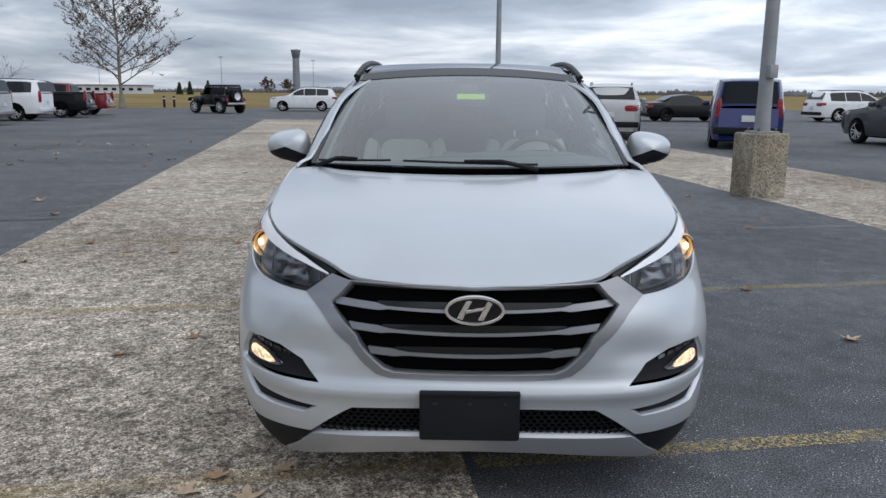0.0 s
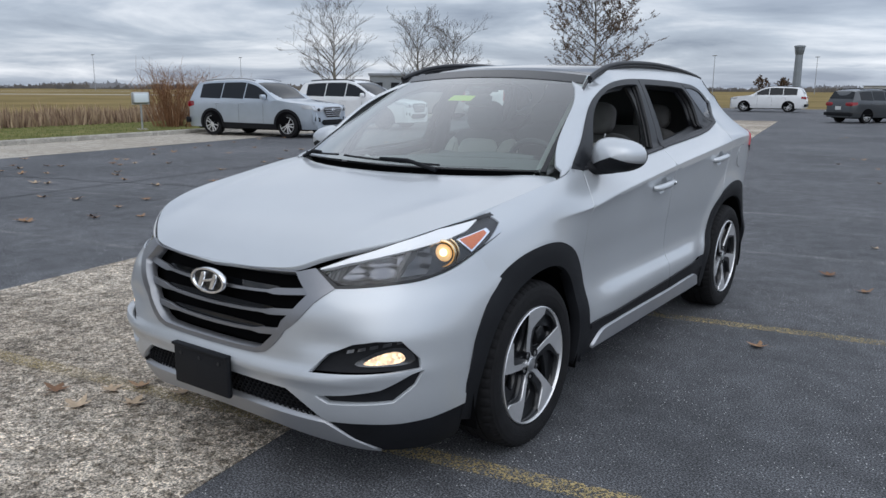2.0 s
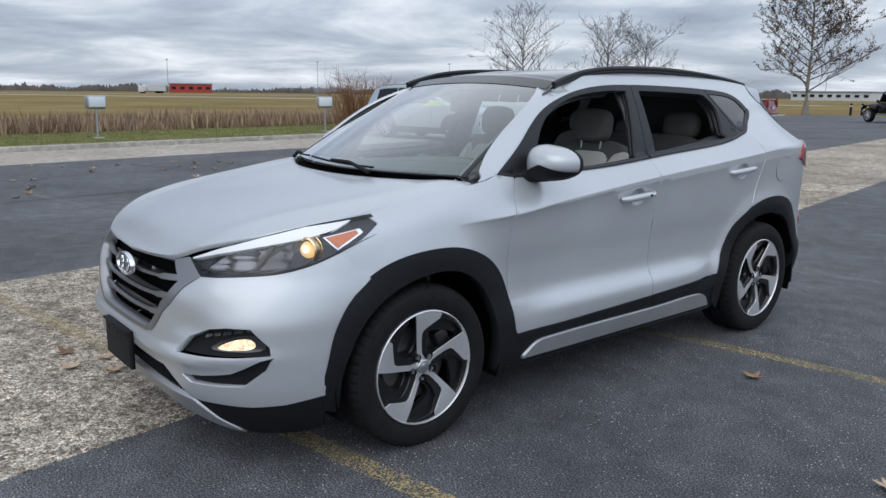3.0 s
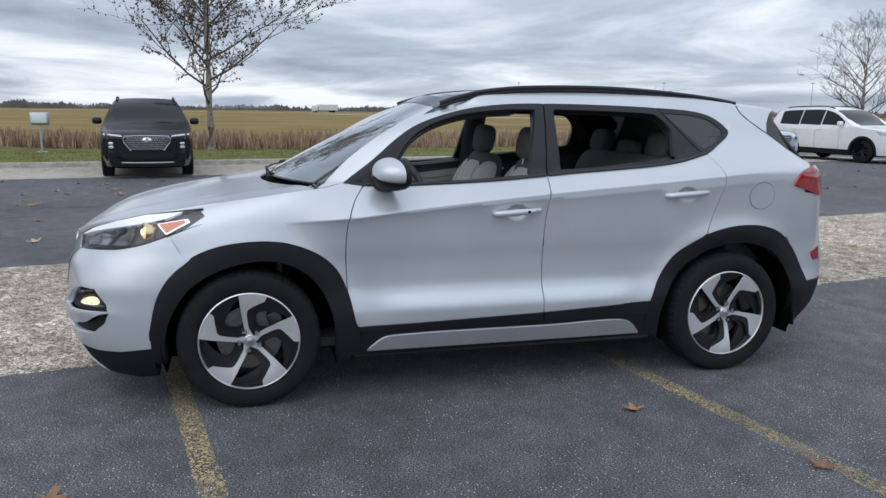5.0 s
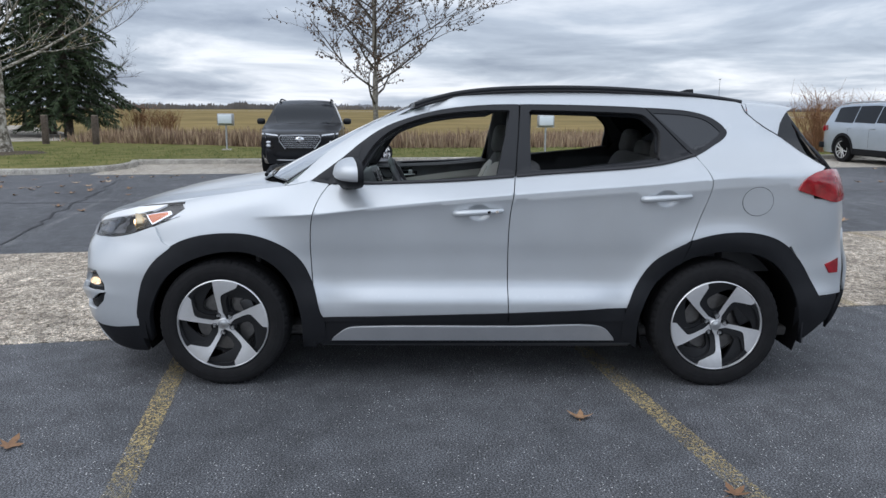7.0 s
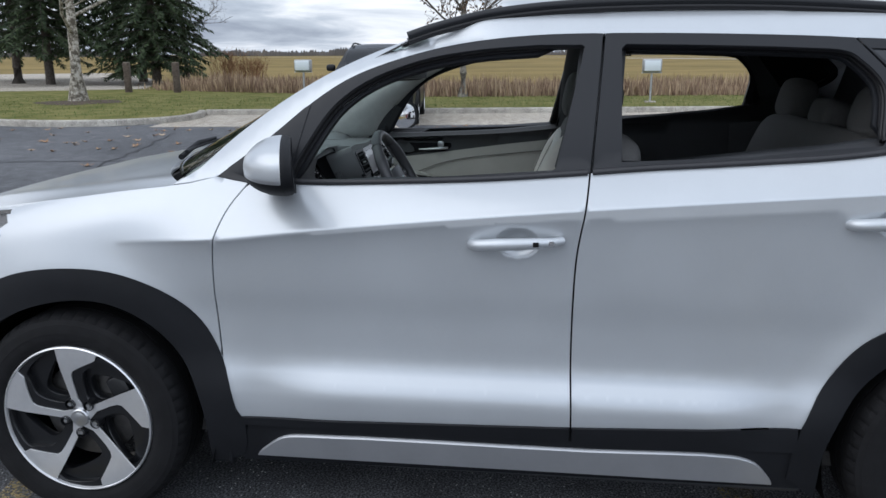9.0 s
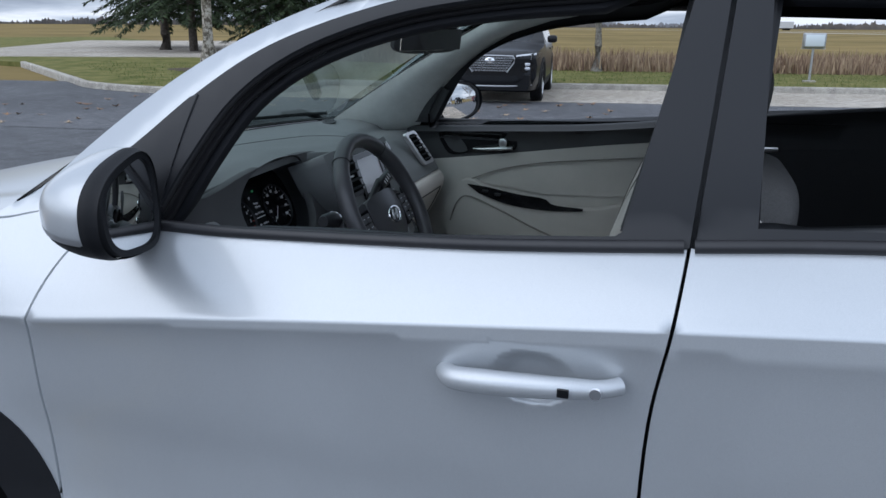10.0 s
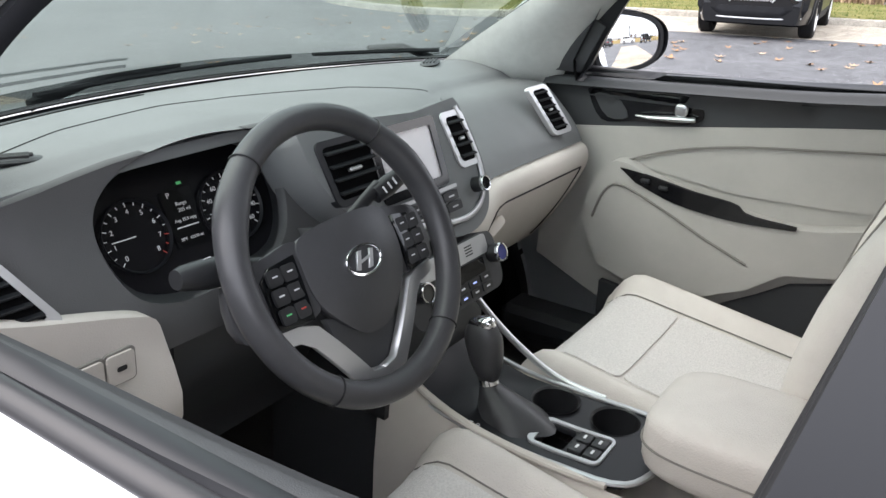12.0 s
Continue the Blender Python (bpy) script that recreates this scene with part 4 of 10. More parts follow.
for sd in (1, -1):
    rail = spline([(0.612, 1.03, 1.518), (0.605, 1.10, 1.541), (0.600, 1.18, 1.562), (0.594, 1.26, 1.580), (0.588, 1.41, 1.599), (0.584, 1.57, 1.609), (0.580, 1.9, 1.614), (0.580, 2.2, 1.605), (0.582, 2.5, 1.583), (0.585, 2.72, 1.558), (0.588, 2.84, 1.538)], 6)
    part("roof_rail", tube([(x * sd, y, z) for x, y, z in rail], 0.0135, 12, flat=0.95), satin_black, car)
    under = [(x * sd, y, z - 0.016) for x, y, z in rail]
    part("rail_foot", tube(under, 0.009, 8, flat=1.2), seal, car)
# spoiler and tailgate
def gate_x(y, z):
    return float(side_x(np.array(2.80), np.array(min(z, 1.545)))) - (y - 2.80) * 0.27


sp_v, sp_f, sp_ys = [], [], [2.802, 2.84, 2.866, 2.869, 2.90, 2.955, 3.0, 3.03, 3.06, 3.09, 3.115, 3.135, 3.150]
for y in sp_ys:
    ze = float(np.interp(y, [2.80, 2.87, 3.0, 3.10, 3.15], [1.541, 1.535, 1.526, 1.518, 1.509]))
    zl = ze - 0.004 if y < 2.868 else float(np.interp(y, [2.868, 2.955, 3.03, 3.06, 3.09, 3.115, 3.15], [1.448, 1.390, 1.360, 1.425, 1.464, 1.490, 1.505]))
    flank = [(gate_x(y, z), y, z) for z in np.linspace(zl, ze - 0.008, 6)]
    w = gate_x(y, ze)
    over = [(w * f, y, ze + 0.028 * (1 - f ** 2.4)) for f in (0.985, 0.93, 0.8, 0.55, 0.25, 0.0)]
    row = flank + over
    sp_v += row + [(-a, b_, c) for a, b_, c in reversed(row[:-1])]
n = len(sp_v) // len(sp_ys)
for j in range(len(sp_ys) - 1):
    sp_f += [(j * n + i, j * n + i + 1, j * n + n + i + 1, j * n + n + i) for i in range(n - 1)]
sp_f.append(tuple(range((len(sp_ys) - 1) * n, len(sp_ys) * n)))
part("spoiler", (sp_v, sp_f), paint, car, sharp=50)


def on_gate(p):
    x, z = p[:, 0], p[:, 1]
    w = width(np.full_like(z, 2.55), z)
    return np.column_stack([x, YR + (tail_end(z) - YR) * np.clip(1 - (np.abs(x) / w) ** PR, 0, 1) ** (1 / PR), z])


panel("tailgate", [(-0.60, 0.85), (0.60, 0.85), (0.62, 1.15), (-0.62, 1.15)], on_gate, paint, car, out=(0, 1, 0), step=0.06)
panel("rear_glass", [(-0.60, 1.155), (0.60, 1.155), (0.52, 1.49), (-0.52, 1.49)], on_gate, tint_glass, car, out=(0, 1, 0), step=0.06)
panel("rear_bumper", [(-0.70, 0.50), (0.70, 0.50), (0.70, 0.845), (-0.70, 0.845)], on_gate, paint, car, out=(0, 1, 0), step=0.06)
panel("rear_apron", [(-0.70, 0.28), (0.70, 0.28), (0.72, 0.498), (-0.72, 0.498)], on_gate, black_trim, car, out=(0, 1, 0), step=0.06)
for sd in (1, -1):
    quarter_b = bump_line + [(3.055, 0.78), (3.10, 0.712), (3.178, 0.597), (3.24, 0.502), (3.40, 0.502), (3.40, 0.95), (3.37, 1.05), (3.29, 1.02)]
    panel("bumper_corner", quarter_b, on_side, paint, car, out=BODY, side=sd, step=0.03)
    lamp = spline([(3.054, 1.084), (3.072, 1.118), (3.115, 1.155), (3.19, 1.174), (3.29, 1.177), (3.37, 1.165)], 4) + spline([(3.40, 1.10), (3.385, 1.035), (3.30, 1.010), (3.179, 1.045), (3.09, 1.070)], 3)
    panel("tail_lamp", lamp, on_side, red_lamp, car, out=BODY, side=sd, step=0.025, depth=0.03, lift=0.012)
    panel("side_reflector", [(3.266, 0.671), (3.36, 0.70), (3.36, 0.62), (3.30, 0.622)], on_side, red_lamp, car, out=BODY, side=sd, step=0.03, depth=0.01, lift=0.005)
    gate = lambda p: np.column_stack([side_x(np.full(len(p), 2.80), np.minimum(p[:, 1], 1.545)) - (p[:, 0] - 2.80) * 0.27, p[:, 0], p[:, 1]])
    panel("rear_pillar_trim", [(3.00, 1.370), (3.064, 1.432), (3.105, 1.475), (3.122, 1.488), (3.16, 1.33), (3.19, 1.235), (3.10, 1.30)], gate, gloss_black, car, out=BODY, side=sd, step=0.03, depth=0.02, lift=-0.004)


# ---- the silver crossover: nose, lamps, wheels and fittings ----
def nose_line(pts):
    return [fx(x * (1 + 0.028 * float(step01(x, 0.55, 0.76)) * float(1 - step01(z, 0.60, 0.66))), z) for x, z in pts]


def mirror_line(pts):
    return [(-s, z) for s, z in reversed(pts)]


FRONT = (0, -1, 0)
HEAD_LOW = spline(nose_line([(0.462, 0.836), (0.545, 0.783)]), 2) + spline(nose_line([(0.61, 0.786), (0.697, 0.794), (0.765, 0.804), (0.815, 0.830), (0.842, 0.869), (0.858, 0.93), (0.852, 0.968), (0.828, 0.994)]), 4)
HEAD_UP = spline(nose_line([(0.800, 1.000), (0.752, 0.970), (0.683, 0.934), (0.573, 0.888), (0.475, 0.844)]), 4)
FOG = nose_line([(0.505, 0.497), (0.565, 0.565), (0.640, 0.604), (0.700, 0.616), (0.756, 0.614), (0.790, 0.545), (0.795, 0.508), (0.712, 0.506), (0.60, 0.500)])
SLOT = nose_line([(0.515, 0.412), (0.62, 0.424), (0.71, 0.444), (0.778, 0.494), (0.800, 0.504), (0.782, 0.450), (0.735, 0.392), (0.616, 0.386), (0.562, 0.384)])
SURROUND = nose_line([(0.555, 0.780), (0.500, 0.730), (0.40, 0.628), (0.352, 0.567), (0.315, 0.538), (0.270, 0.525), (0.15, 0.519), (0.0, 0.517)])
GRILLE = nose_line([(0.0, 0.818), (0.25, 0.820), (0.402, 0.824), (0.470, 0.758), (0.385, 0.662), (0.325, 0.583), (0.295, 0.557), (0.262, 0.544), (0.13, 0.539), (0.0, 0.538)])

edge_arch = [fy(y, z) for y, z in ((-0.462, 0.33), (-0.458, 0.42), (-0.438, 0.52), (-0.398, 0.62), (-0.335, 0.708), (-0.262, 0.765))]
half_f = ([fx(0, 0.424), fx(0.2, 0.423), fx(0.40, 0.418), fx(0.545, 0.313), fx(0.67, 0.312), fx(0.755, 0.306), fx(0.818, 0.310)]
          + edge_arch + [fy(-0.31, 0.79), fy(-0.352, 0.868)] + list(reversed(spline(nose_line([(0.61, 0.782), (0.697, 0.790), (0.765, 0.800), (0.815, 0.826), (0.842, 0.866)]), 4))) + SURROUND)
fascia = half_f + mirror_line(half_f[1:-1])
panel("front_bumper", fascia, on_front, paint, car, holes=[FOG, mirror_line(FOG), SLOT, mirror_line(SLOT)], out=FRONT, step=0.022, depth=0.03, lift=0.006)
ring_l = SURROUND + [fx(-0.15, 0.519), fx(-0.27, 0.525), fx(-0.315, 0.538), fx(-0.352, 0.567), fx(-0.40, 0.628), fx(-0.50, 0.73), fx(-0.555, 0.78), fx(-0.468, 0.842), fx(-0.41, 0.827), fx(0, 0.822), fx(0.41, 0.827), fx(0.468, 0.842)]
panel("grille_surround", ring_l, on_front, grille_silver, car, holes=[GRILLE + mirror_line(GRILLE[1:-1])], out=FRONT, step=0.025, depth=0.05, lift=0.010, label="satin silver grille surround")


def sunk(back):
    return lambda p: on_front(p) + [0, back, 0]


# near-black sheet stands in for the shade behind the grille
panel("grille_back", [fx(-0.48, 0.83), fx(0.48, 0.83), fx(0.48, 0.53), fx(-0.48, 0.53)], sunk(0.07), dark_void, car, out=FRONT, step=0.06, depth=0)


def grille_bar(zm, ze, x_in, x_mid, x_end, top, low):
    """A grille blade: thin in the middle, thick towards its ends."""
    hw = lambda x: 0.0052 + 0.0068 * float(step01(x, x_in, x_mid))
    xs = np.linspace(0, x_end, 14)
    zz = lambda x: zm + (ze - zm) * (x / x_end) ** 2
    up = [fx(x * 1.012, zz(x) + hw(x) * 1.1) for x in xs]
    dn = [fx(x * 0.985, zz(x) - hw(x) * 0.9) for x in xs]
    o = up + list(reversed(dn))
    o = [(-s, z) for s, z in reversed(up)][:-1] + up + list(reversed(dn)) + [(-s, z) for s, z in dn][1:]
    panel("grille_bar", o, sunk(0.014), grille_silver, car, out=FRONT, step=0.016, depth=0.016)
    back = [fx(-x_mid, zz(0) + 0.026), fx(x_mid, zz(0) + 0.026), fx(x_mid + 0.03, zz(0)), fx(-x_mid - 0.03, zz(0))]
    panel("grille_slat", back, sunk(0.034), gloss_black, car, out=FRONT, step=0.05, depth=0.02)


grille_bar(0.738, 0.764, 0.285, 0.315, 0.462, 0, 0)
grille_bar(0.664, 0.688, 0.270, 0.300, 0.405, 0, 0)
grille_bar(0.592, 0.610, 0.225, 0.255, 0.342, 0, 0)
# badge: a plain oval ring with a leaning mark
oval = [(0.096 * math.cos(a), 0.752 + 0.048 * math.sin(a)) for a in np.linspace(0, 2 * math.pi, 40, endpoint=False)]
oval_in = [(x * 0.90, 0.752 + (z - 0.752) * 0.85) for x, z in oval]
flat_front = lambda p: np.column_stack([p[:, 0], np.full(len(p), -0.915), p[:, 1]])
panel("badge", oval, flat_front, chrome, car, holes=[oval_in], out=FRONT, step=0.02, depth=0.02, label="chrome oval badge")
panel("badge_back", oval_in, lambda p: flat_front(p) + [0, 0.012, 0], gloss_black, car, out=FRONT, step=0.03, depth=0.01)
for o in ([(-0.056, 0.727), (-0.040, 0.722), (-0.010, 0.783), (-0.028, 0.783)], [(0.056, 0.777), (0.040, 0.782), (0.010, 0.721), (0.028, 0.721)], [(-0.034, 0.742), (0.030, 0.755), (0.036, 0.764), (-0.028, 0.751)]):
    panel("badge_mark", o, flat_front, chrome, car, out=FRONT, step=0.02, depth=0.012)

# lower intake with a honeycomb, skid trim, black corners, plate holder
# the unlit depth of the intake, painted as a near-black sheet
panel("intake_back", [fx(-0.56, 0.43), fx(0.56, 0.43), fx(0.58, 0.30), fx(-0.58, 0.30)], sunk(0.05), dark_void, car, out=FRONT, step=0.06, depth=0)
hv, hf = [], []
for row in range(7):
    for col in range(-24, 25):
        x, z = 0.024 * col + (0.012 if row % 2 else 0), 0.322 + 0.0145 * row
        if abs(x) > 0.52 - (z - 0.32) * 1.1:
            continue
        y = float(on_front(np.array([fx(x, z)]))[0, 1]) + 0.02
        n0 = len(hv)
        for rad, yy in ((0.0128, y), (0.0100, y), (0.0100, y + 0.012)):
            hv += [(x + rad * math.sin(math.pi / 3 * k), yy, z + rad * 0.78 * math.cos(math.pi / 3 * k)) for k in range(6)]
        for k in range(6):
            j = (k + 1) % 6
            hf += [(n0 + k, n0 + j, n0 + 6 + j, n0 + 6 + k), (n0 + 6 + k, n0 + 6 + j, n0 + 12 + j, n0 + 12 + k)]
link("honeycomb_grille", hv, hf, black_trim, car, "black honeycomb mesh")
skid = nose_line([(0.0, 0.316), (0.30, 0.312), (0.535, 0.303), (0.60, 0.238), (0.655, 0.172), (0.60, 0.188), (0.50, 0.214), (0.30, 0.238), (0.0, 0.248)])
panel("skid_trim", skid + mirror_line(skid[1:-1]), on_front, silver_trim, car, out=FRONT, step=0.03, depth=0.04, lift=0.006, label="silver skid plate trim")
for sd in (1, -1):
    low = nose_line([(0.548, 0.308), (0.66, 0.308), (0.735, 0.302), (0.795, 0.306)]) + [fy(-0.462, 0.328), fy(-0.455, 0.25), fy(-0.44, 0.17)] + nose_line([(0.74, 0.155), (0.665, 0.168), (0.61, 0.232)])
    panel("bumper_corner", low, on_front, black_trim, car, out=FRONT, step=0.03, depth=0.05, side=sd)
    panel("fog_recess", FOG, sunk(0.028), black_trim, car, out=FRONT, step=0.03, depth=0.0, side=sd)
    panel("bumper_slot", SLOT, sunk(0.022), black_trim, car, out=FRONT, step=0.03, depth=0.0, side=sd)
    lampo = spline(nose_line([(0.640, 0.530), (0.690, 0.572), (0.750, 0.586), (0.772, 0.560), (0.776, 0.535), (0.712, 0.524)]), 4, True)
    fl = panel("fog_lamp", lampo, sunk(0.018), lamp_chrome, car, out=FRONT, step=0.02, depth=0.02, side=sd)
    glow = spline(nose_line([(0.665, 0.534), (0.700, 0.562), (0.745, 0.572), (0.758, 0.552), (0.756, 0.540), (0.712, 0.530)]), 4, True)
    panel("fog_bulb", glow, sunk(0.013), fog_glow, fl, out=FRONT, step=0.02, depth=0.006, side=sd, label="warm lit fog lamp")
    for i in range(5):
        a = 0.615 + 0.031 * i
        zz = 0.566 + 0.008 * i
        panel("day_light", nose_line([(a, zz), (a + 0.021, zz + 0.006), (a + 0.022, zz + 0.018), (a + 0.002, zz + 0.012)]), sunk(0.014), lamp_chrome, fl, out=FRONT, step=0.02, depth=0.012, side=sd)
    # headlamp
    hl_o = HEAD_LOW + HEAD_UP
    hl = panel("headlamp", hl_o, sunk(0.055), lamp_dark, car, out=FRONT, step=0.03, depth=0.0, side=sd)
    cen = np.mean(hl_o, 0)
    inner = [tuple(cen + (np.array(p) - cen) * np.array([0.955, 0.90])) for p in hl_o]
    panel("lamp_rim", hl_o, sunk(-0.003), gloss_black, hl, holes=[inner], out=FRONT, step=0.02, depth=0.05, side=sd)
    strip = nose_line([(0.485, 0.841), (0.573, 0.866), (0.683, 0.895), (0.752, 0.917), (0.788, 0.934), (0.806, 0.955), (0.800, 0.984), (0.752, 0.966), (0.683, 0.931), (0.573, 0.885), (0.485, 0.846)])
    panel("lamp_brow", strip, sunk(-0.005), brow_silver, hl, out=FRONT, step=0.02, depth=0.03, side=sd, label="bright silver brow strip")
    cut = nose_line([(0.803, 0.926), (0.829, 0.947), (0.838, 0.935), (0.833, 0.886)])
    panel("side_marker", cut, sunk(0.008), amber, hl, out=FRONT, step=0.02, depth=0.02, side=sd, label="amber side marker")
    ccut = np.mean(cut, 0)
    panel("marker_frame", [tuple(ccut + (np.array(p) - ccut) * 1.22) for p in cut], sunk(0.014), chrome, hl, out=FRONT, step=0.02, depth=0.015, side=sd)
    c = Vector((0.772 * sd, -0.470, 0.880))
    d = Vector((0.42 * sd, -0.9, 0.05)).normalized()
    turn = Matrix.Translation(c) @ d.to_track_quat("X", "Z").to_matrix().to_4x4()
    pr = part("projector", lathe([(0.052, -0.03), (0.052, 0.012), (0.047, 0.016), (0.042, 0.010), (0.040, -0.005)], 32), lamp_glow_chrome, hl, "chrome projector ring with the lamp's warm glow in its colour", turn)
    part("projector_lens", lathe([(0.0, 0.020), (0.014, 0.018), (0.024, 0.012), (0.031, 0.003), (0.034, -0.006)], 28), lamp_glow, pr, "warm lit projector lens", turn)
    part("bulb", lathe([(0.0, 0.023), (0.008, 0.0225), (0.013, 0.0205), (0.0135, 0.018)], 16), bulb_glow, pr, "glowing bulb", turn @ Matrix.Translation((0, 0.006 * sd, 0.006)))
    part("projector_bowl", lathe([(0.036, -0.04), (0.048, -0.016), (0.056, -0.006), (0.059, -0.008), (0.050, -0.03)], 32), lamp_glow_chrome, hl, "chrome projector surround with the lamp's warm glow in its colour", turn @ Matrix.Translation((-0.012, 0, 0)))
    c2 = Vector((0.640 * sd, -0.620, 0.846))
    turn2 = Matrix.Translation(c2) @ Vector((0.25 * sd, -0.95, 0.05)).normalized().to_track_quat("X", "Z").to_matrix().to_4x4()
    part("reflector_bowl", lathe([(0.0, -0.05), (0.02, -0.048), (0.04, -0.03), (0.050, 0.0), (0.052, 0.004)], 24), lamp_chrome, hl, "chrome reflector bowl", turn2)
    crinkle = lambda p: on_front(p) + np.column_stack([np.zeros(len(p)), 0.030 + 0.012 * np.sin(p[:, 0] * 70 + p[:, 1] * 25) + 0.006 * np.sin(p[:, 1] * 160), np.zeros(len(p))])
    panel("reflector", nose_line([(0.548, 0.800), (0.690, 0.808), (0.700, 0.885), (0.660, 0.888), (0.580, 0.860)]), crinkle, lamp_chrome, hl, out=FRONT, step=0.012, depth=0.0, side=sd, label="faceted chrome reflector")
    panel("reflector", nose_line([(0.712, 0.815), (0.760, 0.818), (0.770, 0.850), (0.742, 0.925), (0.722, 0.915)]), crinkle, lamp_smoke, hl, out=FRONT, step=0.012, depth=0.0, side=sd)
    for i in range(4):
        q = 0.492 + 0.013 * i
        panel("turn_signal", nose_line([(q, 0.806 - 0.002 * i), (q + 0.009, 0.805 - 0.002 * i), (q + 0.014, 0.836 + 0.004 * i), (q + 0.005, 0.832 + 0.004 * i)]), sunk(0.036), lamp_dark if i % 2 else lamp_smoke, hl, out=FRONT, step=0.02, depth=0.02, side=sd)
    panel("lamp_divider", nose_line([(0.690, 0.812), (0.700, 0.811), (0.716, 0.905), (0.704, 0.900)]), sunk(0.020), gloss_black, hl, out=FRONT, step=0.02, depth=0.03, side=sd)
    cover = panel("lamp_lens", inner, sunk(0.003), lens_glass, hl, out=FRONT, step=0.03, depth=0.0, side=sd, label="clear lamp lens")
    cover.visible_shadow = False
holder = box(0.325, 0.022, 0.165, 0.010, 3, (-0.013, -0.947, 0.408))
ph = part("plate_holder", holder, black_trim, car, "blank black plate holder")
part("plate_lip", box(0.325, 0.030, 0.012, 0.004, 2, (-0.013, -0.952, 0.487)), black_trim, ph)
for x in (-0.125, -0.013, 0.10):
    part("screw", move(lathe([(0.0, 0.006), (0.007, 0.005), (0.008, 0.0)], 12), pose(x, -0.957, 0.455, 0, 0, -90)), seal, ph)
ring_c = [(0.021 * math.cos(a), 0.021 * math.sin(a)) for a in np.linspace(0, 2 * math.pi, 24, endpoint=False)]
panel("tow_cap", [fx(-0.352 + x, 0.498 + z) for x, z in ring_c], on_front, paint, car, out=FRONT, step=0.02, depth=0.003, lift=0.0015)


# wheels
def spoke_outline():
    lead = [(0.028, 0.020), (0.060, 0.025), (0.10, 0.031), (0.17, 0.0405), (0.236, 0.047)]
    rim_ = [(0.2405 * math.cos(a), 0.2405 * math.sin(a)) for a in np.linspace(0.15, -0.37, 8)]
    trail = [(0.220, -0.088), (0.200, -0.078), (0.185, -0.045), (0.173, -0.020), (0.160, 0.003), (0.145, 0.010), (0.12, 0.010), (0.06, 0.003), (0.034, -0.012), (0.028, -0.016)]
    return lead + rim_ + trail


def tyre_mesh(n=216):
    """A low-profile tyre with three grooves round it and sipes cut into its shoulder."""
    prof = [(0.245, -0.235), (0.262, -0.243), (0.30, -0.246), (0.325, -0.238), (0.341, -0.222), (0.3475, -0.20), (0.350, -0.17)]
    for gx in (-0.165, -0.122, -0.079):
        prof += [(0.350, gx + 0.004), (0.342, gx + 0.002), (0.342, gx + 0.006), (0.350, gx + 0.010)]
    prof += [(0.350, -0.048), (0.3492, -0.038), (0.3465, -0.026), (0.341, -0.014), (0.334, -0.006), (0.3335, -0.0045), (0.331, -0.0035), (0.320, 0.002), (0.3195, 0.0032), (0.305, 0.006), (0.292, 0.0072), (0.2915, 0.0062), (0.275, 0.006), (0.262, 0.002), (0.252, -0.004), (0.245, -0.012)]
    k, v, f = len(prof), [], []
    for i in range(n):
        a = 2 * math.pi * i / n
        for r, h in prof:
            if i % 4 == 0 and -0.045 < h < -0.005 and r > 0.33:
                r -= 0.0055
            v.append((h, r * math.cos(a), r * math.sin(a)))
        j = (i + 1) % n
        f += [(i * k + c, i * k + c + 1, j * k + c + 1, j * k + c) for c in range(k - 1)]
    return v, f


TYRE = tyre_mesh()


